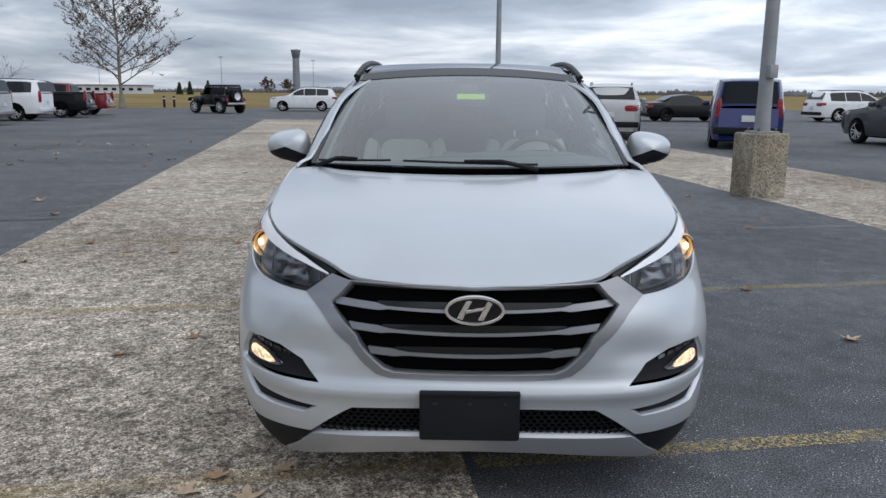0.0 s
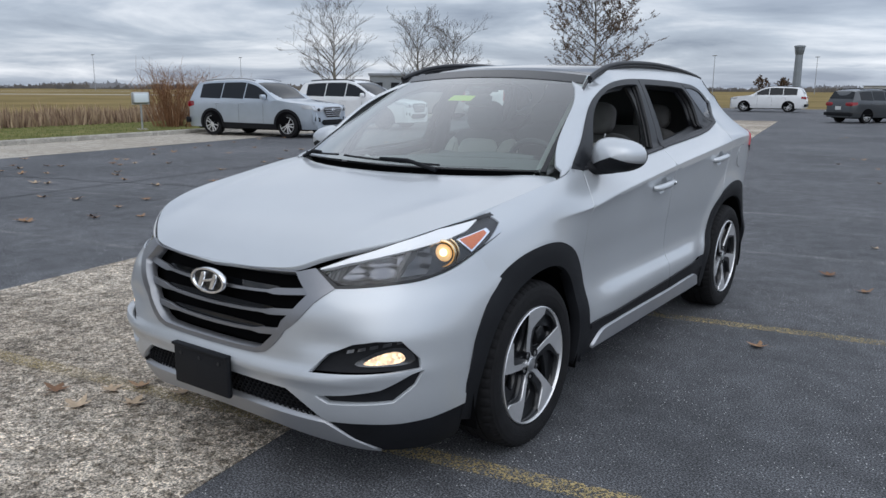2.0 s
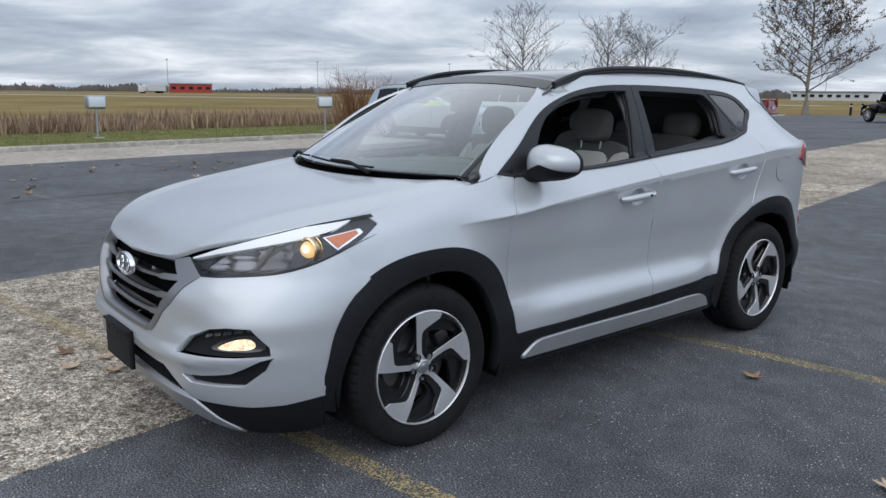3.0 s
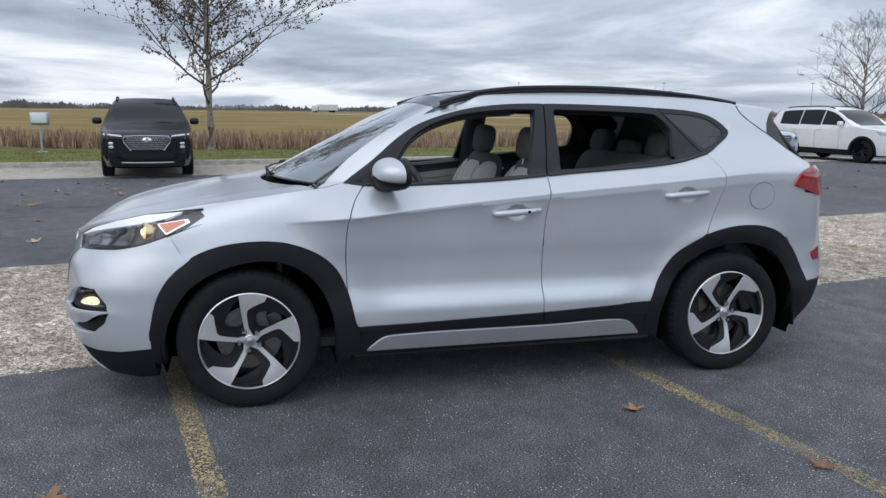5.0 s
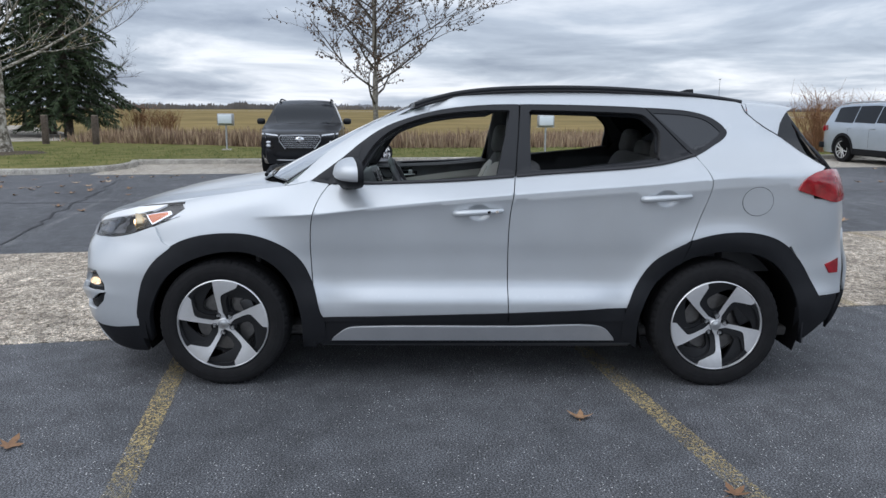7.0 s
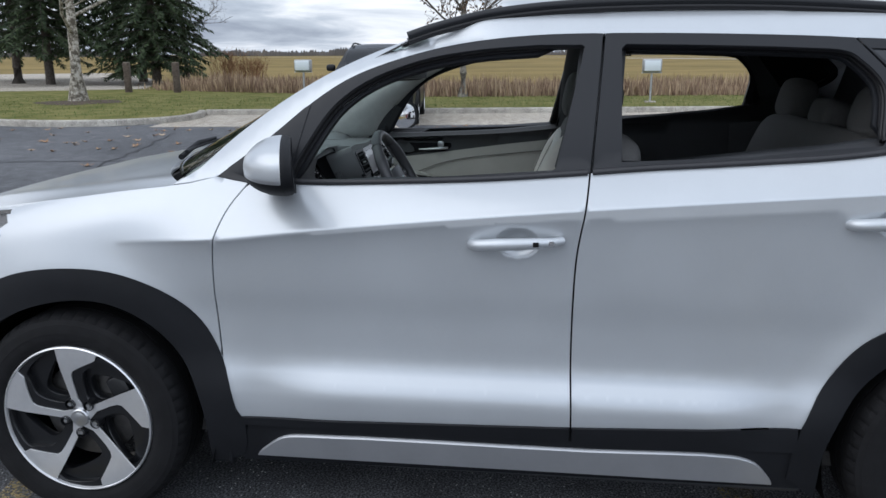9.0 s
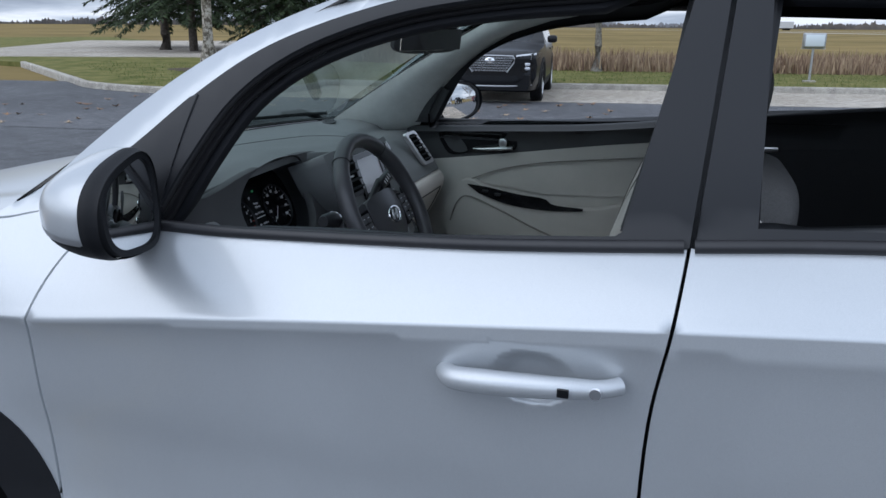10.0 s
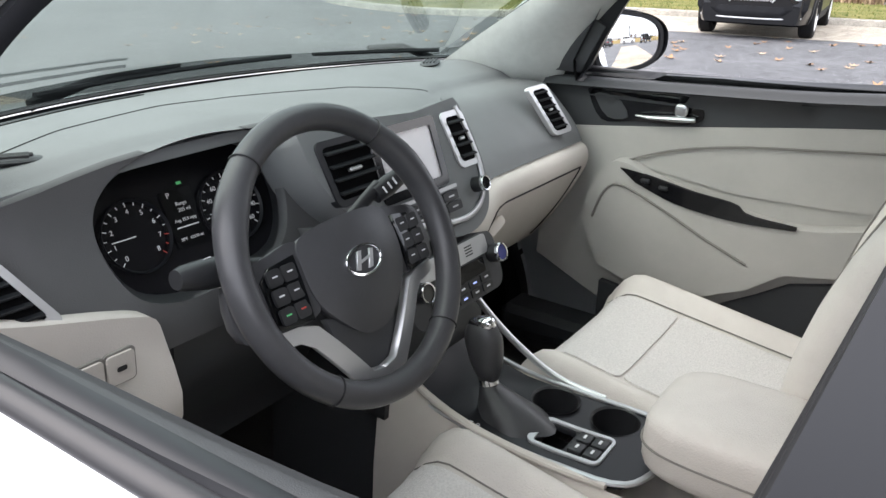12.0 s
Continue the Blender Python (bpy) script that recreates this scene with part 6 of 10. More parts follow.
def on_pad(p):
    """p: x, and 0..1 from the windscreen to the pad's rear edge."""
    x, v = p[:, 0], p[:, 1]
    y0 = 0.150 + 0.215 * (x / 0.74) ** 2
    y1 = edge_y(x)
    z0 = 1.101
    lipz = 0.010 * step01(v, 0.88, 1.0)
    return np.column_stack([x, y0 + (y1 - y0) * v, z0 + (edge_z(x) - z0) * (v ** 1.3) + 0.014 * np.sin(np.pi * v) - lipz])


pad = panel("dash_pad", [(-0.735, 0.0), (0.735, 0.0), (0.735, 1.0), (-0.735, 1.0)], on_pad, dash_dark, dash, out=(0, 0, 1), step=0.045, depth=0.016, label="dark grey grained dash pad")
seam = on_pad(np.column_stack([np.linspace(0.66, -0.30, 50), np.interp(np.linspace(0.66, -0.30, 50), [-0.30, -0.12, 0.12, 0.45, 0.66], [0.92, 0.62, 0.50, 0.58, 0.78])]))
part("pad_seam", tube([tuple(q + [0, 0, 0.0002]) for q in seam], 0.0013, 5), seal, dash)
grille_l = on_pad(np.column_stack([np.linspace(0.56, 0.12, 16), np.linspace(0.17, 0.10, 16)])) + [0, 0, 0.002]
grille_h = on_pad(np.column_stack([np.linspace(0.56, 0.12, 16), np.linspace(0.10, 0.065, 16)])) + [0, 0, 0.002]
part("demister_slot", loft([grille_l, (grille_l + grille_h) / 2 + [0, 0, -0.004], grille_h]), seal, dash, "black demister slot")
for sx in (0.575, -0.565):
    base = on_pad(np.array([[sx, 0.78 if sx > 0 else 0.42]]))[0]
    bz = part("pad_vent", move(pillow(0.10, 0.048, 0.010, 0.7, 28, 6), Matrix.Translation(tuple(base + [0, 0, 0.002])) @ pose(0, 0, 0, 6, 0, -28 if sx > 0 else 30)), trim_dark, dash)
    for k in range(4):
        part("vent_slat", box(0.075 - 0.008 * abs(k - 1.5), 0.004, 0.004, 0.001, 1), seal, bz, "", Matrix.Translation(tuple(base + [0, 0, 0.0075])) @ pose(0, 0, 0, 6, 0, -28 if sx > 0 else 30) @ pose(0, (k - 1.5) * 0.0085, 0))

# passenger side: pad face and beige glovebox
xs_p = np.linspace(-0.735, -0.135, 14)


def pass_face(x):
    w = step01(x, -0.34, -0.13)
    y1, z1 = float(edge_y(x)), float(edge_z(x)) - 0.010
    pts = [(y1, z1), (max(y1, 0.610), min(z1, 1.066)), (max(y1, 0.665), 1.022), (0.708 + 0.055 * w, 0.975), (0.728 + 0.065 * w, 0.940)]
    return spline([(x, y, z) for y, z in pts], 5)


part("dash_face", loft([pass_face(x) for x in xs_p]), dash_dark, dash)


def glove(x):
    w = float(step01(x, -0.36, -0.12))
    pts = [(0.716 + 0.065 * w, 0.942), (0.742 + 0.065 * w, 0.925), (0.748 + 0.07 * w, 0.895), (0.725 + 0.075 * w, 0.84), (0.685 + 0.10 * w, 0.77), (0.635 + 0.13 * w, 0.70), (0.60 + 0.14 * w, 0.66)]
    return spline([(x, y, z) for y, z in pts], 4)


gb = part("glovebox", loft([glove(x) for x in np.linspace(-0.735, -0.095, 16)]), beige, dash, "beige glovebox and lower dash")
gl = [glove(x) for x in np.linspace(-0.70, -0.27, 24)]
ring_pts = [gl[0][k] for k in range(9, 23)][::-1] + [r[9] for r in gl] + [gl[-1][k] for k in range(9, 23)]
part("glovebox_gap", tube([(x, y + 0.001, z + 0.0005) for x, y, z in ring_pts], 0.0022, 6), seal, gb)
part("glovebox_latch", move(pillow(0.07, 0.012, 0.024, 0.5), Matrix.Translation((-0.305, 0.745, 0.838)) @ pose(0, 0, 0, 25, 20, 0)), beige, gb)


def vent(m, w, h, slats, parent, frame_m, name="air_vent", taper=0.0, slant=0.0):
    """An air vent: a silver frame, a black throat and cross slats."""
    sh = lambda o: [(x + slant * y, y) for x, y in o]
    v = plate(name, sh(rounded(w + 0.020, h + 0.020, 0.012, taper=taper)), m, frame_m, parent, depth=0.014, holes=[sh(rounded(w, h, 0.008, taper=taper))])
    # shallow near-black sheet in place of the throat's shade
    plate("vent_throat", sh(rounded(w, h, 0.008, taper=taper)), m, dark_void, v, depth=0.0, lift=-0.002)
    for i in range(slats):
        y = h * ((i + 0.5) / slats - 0.5)
        ww = w * (1 + taper * y / h) * 0.97
        part("vent_slat", box(ww, 0.0035, 0.009, 0.001, 1), black_trim, v, "", m @ Matrix.Translation((slant * y, y, 0.002)) @ pose(0, 0, 0, 25, 0, 0))
    part("vent_tab", box(w * 0.28, 0.006, 0.008, 0.002, 1), silver_in, v, "", m @ Matrix.Translation((0, 0.0, 0.001)))
    return v


NS = (0, 0.94, 0.34)
stack_m = on_plane((-0.002, 0.795, 1.035), NS)
# points across the fascia: first axis to the car's right
fas = spline([(-0.262, 0.112), (-0.245, 0.040), (-0.205, -0.020), (-0.13, -0.075), (0.0, -0.118), (0.09, -0.124), (0.138, -0.10), (0.158, -0.05), (0.152, 0.02), (0.128, 0.095)], 4) + [(0.118, 0.108), (0.0, 0.100), (-0.2, 0.115)]
fascia_in = plate("centre_fascia", fas, stack_m, dash_dark, dash, depth=0.10, step=0.04, label="dark grey centre fascia")
silver_line = spline([(-0.10, -0.066), (-0.02, -0.088), (0.080, -0.096), (0.125, -0.075), (0.142, -0.03), (0.134, 0.03), (0.112, 0.092)], 5)
part("fascia_trim", move(tube([(x, y, 0.003) for x, y in silver_line], 0.0055, 8, flat=0.6), stack_m), silver_in, fascia_in, "satin silver outline")
vent(stack_m @ Matrix.Translation((-0.172, 0.042, 0.004)), 0.098, 0.080, 4, fascia_in, satin_black, slant=-0.16)
vent(stack_m @ Matrix.Translation((0.106, 0.036, 0.004)), 0.044, 0.082, 4, fascia_in, silver_in, slant=-0.24)
scr_m = stack_m @ Matrix.Translation((-0.042, 0.030, 0.002))
sf = plate("screen_frame", rounded(0.168, 0.118, 0.008), scr_m, gloss_black, fascia_in, depth=0.012, holes=[rounded(0.138, 0.088, 0.003)], lift=0.003)
plate("screen", rounded(0.138, 0.088, 0.003), scr_m, screen_m, sf, depth=0.0, label="pale touch screen, its glow put into the colour")
for r_ in range(2):
    for c_ in range(4):
        bx = plate("fascia_button", rounded(0.040, 0.015, 0.003, -0.100 + 0.045 * c_ + 0.004 * r_, -0.052 - 0.0185 * r_), stack_m, key_black, fascia_in, depth=0.006, lift=0.005)
        bar(0.016, 0.003, stack_m @ Matrix.Translation((0, 0, 0.0055)), -0.100 + 0.045 * c_ + 0.004 * r_, -0.052 - 0.0185 * r_, silver_in, bx)
plate("fascia_slot", rounded(0.175, 0.006, 0.002, -0.030, -0.037), stack_m, silver_in, fascia_in, depth=0.004, lift=0.005)


def knob(m, r, parent, cap=None, name="dial_knob"):
    turn = m @ Matrix.Rotation(radians(-90), 4, "Y")
    k = part(name, lathe([(r, -0.004), (r, 0.016), (r * 0.9, 0.020)], 28), key_black, parent, "", turn)
    part("knob_ring", lathe([(r * 1.0, 0.015), (r * 1.03, 0.018), (r * 0.95, 0.0215), (r * 0.82, 0.021)], 28), chrome, k, "", turn)
    part("knob_face", lathe([(0.0, 0.0195), (r * 0.83, 0.0195)], 28), cap or gloss_black, k, "", turn)
    return k


knob(stack_m @ Matrix.Translation((0.116, -0.050, 0.004)), 0.014, fascia_in)
knob(stack_m @ Matrix.Translation((-0.122, -0.066, 0.004)), 0.014, fascia_in)
# climate panel under it
clim_m = on_plane((0.005, 0.862, 0.862), NS)
clim = plate("climate_panel", rounded(0.262, 0.105, 0.025), clim_m, trim_dark, dash, depth=0.09, label="black climate control panel")
plate("climate_plate", rounded(0.205, 0.034, 0.008, 0.0, 0.034), clim_m, silver_in, clim, depth=0.004, lift=0.003)
for k in range(4):
    bar(0.022, 0.0022, clim_m @ Matrix.Translation((0, 0, 0.0036)), 0.045, 0.042 - 0.005 * k, seal, clim, "speaker_slot")
plate("climate_display", rounded(0.085, 0.026, 0.004, 0.04, 0.0), clim_m, gloss_black, clim, depth=0.002, lift=0.002)
knob(clim_m @ Matrix.Translation((0.112, 0.010, 0.004)), 0.017, clim, mat("blue_dial", (0.05, 0.06, 0.22), 0.3))
knob(clim_m @ Matrix.Translation((-0.108, 0.010, 0.004)), 0.017, clim)
for r_ in range(2):
    for c_ in range(5):
        bx = plate("climate_button", rounded(0.030, 0.014, 0.003, -0.068 + 0.036 * c_, -0.022 - 0.017 * r_), clim_m, key_black, clim, depth=0.004, lift=0.003)
        bar(0.011, 0.003, clim_m @ Matrix.Translation((0, 0, 0.0035)), -0.068 + 0.036 * c_, -0.022 - 0.017 * r_, mark_white if (r_ + c_) % 3 else mark_blue, bx)

# side vent by the passenger door
vent(on_plane((-0.604, 0.702, 1.033), (0.25, 0.90, 0.36)), 0.042, 0.104, 6, dash, silver_in, slant=-0.40)

# driver's side fascia with the instrument hollow
CL_N = (0, 0.90, 0.43)
cl_m = on_plane((0.355, 0.640, 1.020), CL_N)
hollow = spline([(-0.150, 0.020), (-0.135, 0.052), (-0.095, 0.082), (-0.02, 0.098), (0.06, 0.098), (0.125, 0.085), (0.150, 0.04), (0.145, -0.03), (0.11, -0.075), (0.02, -0.092), (-0.07, -0.096), (-0.125, -0.075), (-0.148, -0.03)], 4, True)


def on_driver(p):
    """The driver's fascia: x and height."""
    x, z = p[:, 0], p[:, 1]
    y = 0.700 + 0.055 * step01(z, 1.10, 0.92) - 0.10 * step01(x, 0.62, 0.76)
    return np.column_stack([x, y, z])


hole = [(0.392 - x * 0.98, 1.052 + y * 0.98) for x, y in hollow]
face_top = [(x, float(edge_z(x)) - 0.008) for x in np.linspace(0.735, 0.125, 14)]
panel("driver_fascia", face_top + [(0.160, 0.95), (0.21, 0.905), (0.50, 0.905), (0.66, 0.935), (0.735, 0.98)], on_driver, fascia_m, dash, holes=[hole], out=(0, 1, 0), step=0.04, depth=0.02)
ring0 = on_driver(np.array(hole))
ring1 = np.array([tuple(cl_m @ Vector((x * 0.96, y * 0.96, 0))) for x, y in hollow])
rw = [list(map(tuple, ring0 + (ring1 - ring0) * t)) for t in (0.0, 0.4, 1.0)]
part("cluster_wall", loft(rw, closed=True), trim_dark, dash)
clus = plate("instrument_panel", [(x * 0.985, y * 0.985) for x, y in hollow], cl_m, dial_m, dash, depth=0.0, label="black instrument cluster with white dials")


def dial(cx, cy, r, n, a0, a1, labels, needle, parent, red=()):
    ringm = cl_m @ Matrix.Translation((cx, cy, 0.004))
    d = part("gauge", lathe([(r, 0.0), (r * 1.04, 0.004), (r * 1.02, 0.006), (r * 0.96, 0.002)], 48), satin_black, parent, "", ringm @ Matrix.Rotation(radians(-90), 4, "Y"))
    for i in range(n + 1):
        a = radians(a0 + (a1 - a0) * i / n)
        big = i % 2 == 0
        t = move(box(0.0065 if big else 0.004, 0.0012, 0.0006), ringm @ Matrix.Rotation(a, 4, "Z") @ Matrix.Translation((r * 0.90, 0, 0.001)))
        part("gauge_mark", t, mark_red if i in red else mark_white, d)
    for i, s in enumerate(labels):
        if s:
            a = radians(a0 + (a1 - a0) * i / (len(labels) - 1))
            words(s, ringm @ Matrix.Translation((r * 0.70 * math.cos(a), r * 0.70 * math.sin(a), 0.001)), 0.0095, mark_white, d, "gauge_number")
    a = radians(needle)
    part("gauge_needle", move(box(r * 0.72, 0.0014, 0.001), ringm @ Matrix.Rotation(a, 4, "Z") @ Matrix.Translation((r * 0.40, 0, 0.003))), mark_white, d)
    return d


dial(-0.094, -0.004, 0.049, 16, 225, -45, ["0", "1", "2", "3", "4", "5", "6", "7", "8"], 180, clus, red=(14, 15, 16))
dial(0.066, -0.002, 0.052, 16, 225, -45, ["0", "20", "40", "60", "80", "100", "120", "140", "160"], 228, clus)
lm = cl_m @ Matrix.Translation((-0.014, 0.002, 0.003))
lcd = plate("trip_screen", rounded(0.052, 0.082, 0.003), lm, gloss_black, clus, depth=0.001)
words("P", lm @ Matrix.Translation((-0.014, 0.034, 0.001)), 0.011, mark_white, lcd)
words("Range", lm @ Matrix.Translation((0.002, 0.020, 0.001)), 0.0075, mark_white, lcd)
words("205 mi", lm @ Matrix.Translation((0.004, 0.011, 0.001)), 0.0075, mark_white, lcd)
words("Avg. 25.5 mpg", lm @ Matrix.Translation((0.000, -0.003, 0.001)), 0.0062, mark_white, lcd)
bar(0.036, 0.0018, lm @ Matrix.Translation((0, 0, 0.001)), 0.0, -0.013, mark_white, lcd)
words("30°F   62530 mi", lm @ Matrix.Translation((0.0, -0.030, 0.001)), 0.0058, mark_white, lcd)
bar(0.008, 0.004, lm @ Matrix.Translation((0, 0, 0.001)), 0.010, 0.048, mark_green, lcd)
# corner vent, knee panel, column shroud
vent(on_plane((0.692, 0.735, 1.035), (0.18, 0.93, 0.30), 0), 0.085, 0.070, 5, dash, silver_in, slant=-0.55)
knee = spline([(0.73, 1.035), (0.65, 1.008), (0.545, 0.976), (0.517, 0.962), (0.509, 0.93), (0.507, 0.83), (0.515, 0.775), (0.60, 0.745), (0.735, 0.735)], 3)
panel("knee_panel", knee, lambda p: np.column_stack([p[:, 0], 0.772 + 0.02 * step01(p[:, 1], 0.95, 0.85) - 0.09 * step01(p[:, 1], 0.85, 0.68), p[:, 1]]), beige, dash, out=(0, 1, 0), step=0.04, depth=0.03, label="beige knee panel")
for k in range(2):
    plate("switch_frame", rounded(0.040, 0.044, 0.006), on_plane((0.586 + 0.038 * k, 0.7985, 0.938), (0, 0.99, -0.10)), stitch_m, dash, depth=0.003)
    plate("switch", rounded(0.034, 0.038, 0.005), on_plane((0.586 + 0.038 * k, 0.8015, 0.938), (0, 0.99, -0.10)), beige, dash, depth=0.004)
    plate("switch_mark", rounded(0.012, 0.006, 0.002), on_plane((0.586 + 0.038 * k, 0.8030, 0.938), (0, 0.99, -0.10)), seal, dash, depth=0.001)
panel("lower_dash", [(0.47, 0.91), (0.10, 0.91), (0.12, 0.62), (0.47, 0.62)], lambda p: np.column_stack([p[:, 0], 0.73 - 0.12 * step01(p[:, 1], 0.88, 0.62), p[:, 1]]), trim_dark, dash, out=(0, 1, 0), step=0.05, depth=0.02)
# beige side under the fascia, its shade painted with the dark trim material
panel("fascia_side", [(-0.02, 0.93), (0.26, 1.0), (0.22, 0.92), (0.14, 0.80), (0.15, 0.64), (-0.15, 0.64), (-0.14, 0.80), (-0.16, 0.95)], lambda p: np.column_stack([p[:, 0], 0.80 + 0.02 * step01(p[:, 1], 0.95, 0.75), p[:, 1]]), trim_dark, dash, out=(0, 1, 0), step=0.05, depth=0.05)

# steering wheel
SW_C, SW_N = Vector((0.370, 0.958, 1.049)), Vector((0, 0.89, 0.454))
sw_m = on_plane(SW_C, SW_N)
wheel_rim = new("steering_wheel")
wheel_rim.parent = car
wheel_rim["label"] = "black leather steering wheel with silver lower spokes"
ring = []
for i in range(72):
    a = 2 * math.pi * i / 72
    rr = 0.1655
    for k in range(14):
        b_ = 2 * math.pi * k / 14
        grip = 1.0 + 0.12 * math.exp(-((abs(math.cos(a)) - 0.86) / 0.10) ** 2) * (1 if math.sin(a) > -0.2 else 0)
        tr = 0.0165 * grip
        ring.append(((rr + tr * math.cos(b_)) * math.cos(a), (rr + tr * math.cos(b_)) * math.sin(a), tr * 1.05 * math.sin(b_)))
rf = [(i * 14 + k, ((i + 1) % 72) * 14 + k, ((i + 1) % 72) * 14 + (k + 1) % 14, i * 14 + (k + 1) % 14) for i in range(72) for k in range(14)]
part("rim", move((ring, rf), sw_m), black_leather, wheel_rim)
for adeg in (52, 128, 232, 308):
    a = radians(adeg)
    seam_c = [(0.1655 * math.cos(a) + 0.0172 * math.cos(b_) * math.cos(a), 0.1655 * math.sin(a) + 0.0172 * math.cos(b_) * math.sin(a), 0.0180 * math.sin(b_)) for b_ in np.linspace(0, 2 * math.pi, 18)]
    part("rim_seam", move(tube(seam_c, 0.0011, 5), sw_m), seal, wheel_rim)
boss = spline([(-0.074, 0.034), (-0.05, 0.043), (0.0, 0.046), (0.05, 0.043), (0.074, 0.034), (0.080, 0.0), (0.074, -0.038), (0.046, -0.074), (0.020, -0.094), (0.0, -0.097), (-0.020, -0.094), (-0.046, -0.074), (-0.074, -0.038), (-0.080, 0.0)], 5, True)


def dome(h, r):
    a = np.array(sw_m)
    return lambda p: np.column_stack([p, h - 0.020 * (np.hypot(p[:, 0], p[:, 1]) / r) ** 2]) @ a[:3, :3].T + a[:3, 3]


wb = spline([(-0.060, -0.060), (0.0, -0.080), (0.060, -0.060), (0.020, -0.138), (0.0, -0.142), (-0.020, -0.138)], 3, True)
panel("spoke_web", wb, dome(-0.012, 0.14), trim_dark, wheel_rim, out=tuple(SW_N), step=0.02, depth=0.012)
panel("airbag_cover", boss, dome(0.012, 0.10), black_leather, wheel_rim, out=tuple(SW_N), step=0.02, depth=0.03)
for sx in (-1, 1):
    arm = [(sx * x, y) for x, y in ((0.072, 0.036), (0.110, 0.032), (0.150, 0.026), (0.164, 0.012), (0.164, -0.046), (0.120, -0.052), (0.072, -0.046))]
    panel("spoke", spline(arm, 3, True), dome(0.0, 0.14), black_leather, wheel_rim, out=tuple(SW_N), step=0.02, depth=0.03)
    pod = [(sx * x, y) for x, y in ((0.085, 0.024), (0.118, 0.020), (0.131, 0.008), (0.130, -0.047), (0.087, -0.051))]
    pd = panel("button_pod", pod, dome(0.006, 0.15), gloss_black, wheel_rim, out=tuple(SW_N), step=0.02, depth=0.008)
    for r_ in range(3):
        for c_ in range(2):
            cx, cy = sx * (0.0975 + 0.0215 * c_), 0.008 - 0.0215 * r_
            base_m = sw_m @ Matrix.Translation((cx, cy, -0.003 - 0.0005 * r_))
            q = plate("wheel_button", rounded(0.0195, 0.0185, 0.004), base_m, key_black, pd, depth=0.004, lift=0.002)
            mk = mark_white if r_ < 2 or sx > 0 else (mark_green if c_ else mark_red)
            bar(0.0075, 0.0016, base_m @ Matrix.Translation((0, 0, 0.0026)), 0, 0.001, mk, pd)
    vsp = [(sx * x, y) for x, y in ((0.148, -0.050), (0.104, -0.052), (0.082, -0.060), (0.021, -0.140), (0.0, -0.144), (0.0, -0.162), (0.036, -0.160), (0.045, -0.146), (0.092, -0.082), (0.108, -0.070), (0.146, -0.066))]
    panel("silver_spoke", vsp, dome(0.002, 0.14), silver_in, wheel_rim, out=tuple(SW_N), step=0.02, depth=0.012, label="satin silver lower spoke")
bo = [(0.030 * math.cos(a), -0.012 + 0.0185 * math.sin(a)) for a in np.linspace(0, 2 * math.pi, 32, endpoint=False)]
bi = [(x * 0.91, -0.012 + (y + 0.012) * 0.86) for x, y in bo]
panel("wheel_badge", bo, dome(0.015, 0.14), chrome, wheel_rim, holes=[bi], out=tuple(SW_N), step=0.01, depth=0.004, label="chrome oval badge")
for o in ([(-0.0175, -0.0205), (-0.012, -0.0222), (-0.002, -0.0005), (-0.0085, -0.0005)], [(0.0175, -0.0035), (0.012, -0.0018), (0.002, -0.0235), (0.0085, -0.0235)], [(-0.011, -0.0155), (0.0095, -0.0115), (0.0115, -0.0085), (-0.009, -0.0125)]):
    panel("badge_mark", o, dome(0.015, 0.14), silver_in, wheel_rim, out=tuple(SW_N), step=0.01, depth=0.003)
part("column_shroud", move(pillow(0.115, 0.115, 0.20, 0.6), sw_m @ Matrix.Translation((0, -0.030, -0.135))), trim_dark, wheel_rim)
stl = part("light_stalk", move(tube([(-0.05, 0.014, -0.055), (-0.10, 0.026, -0.050), (-0.145, 0.034, -0.045)], [0.009, 0.010, 0.012], 12), sw_m), key_black, wheel_rim, "black light stalk")
part("stalk_end", move(tube([(-0.140, 0.034, -0.045), (-0.150, 0.035, -0.044), (-0.168, 0.038, -0.043), (-0.195, 0.042, -0.041), (-0.204, 0.043, -0.040)], [0.0135, 0.0165, 0.0165, 0.0135, 0.0105], 18), sw_m), key_black, stl)
for k in range(5):
    part("stalk_mark", move(box(0.003, 0.0012, 0.008), sw_m @ Matrix.Translation((-0.160 - 0.006 * k, 0.053 - 0.0004 * k, -0.040))), mark_white, stl)
part("stalk_ring", move(tube([(-0.152, 0.0355, -0.0440), (-0.1545, 0.0358, -0.0438)], 0.0172, 18), sw_m), chrome, stl)
stw = part("wiper_stalk", move(tube([(0.05, 0.03, -0.055), (0.10, 0.052, -0.050), (0.13, 0.064, -0.046)], [0.008, 0.009, 0.010], 12, flat=0.8), sw_m), key_black, wheel_rim, "black wiper stalk")
part("stalk_end", move(tube([(0.118, 0.054, -0.046), (0.142, 0.060, -0.042), (0.172, 0.068, -0.038)], [0.012, 0.0145, 0.012], 14, flat=0.75), sw_m), key_black, stw)
for k in range(4):
    part("stalk_mark", move(box(0.0025, 0.010, 0.001), sw_m @ Matrix.Translation((0.122 + 0.012 * k, 0.056 + 0.0035 * k, -0.0295)) @ pose(0, 0, 0, 0, 0, 22)), mark_white, stw)

# centre console
con = new("centre_console")
con.parent = car
con["label"] = "beige and black centre console with gear lever and cup holders"
rows = []
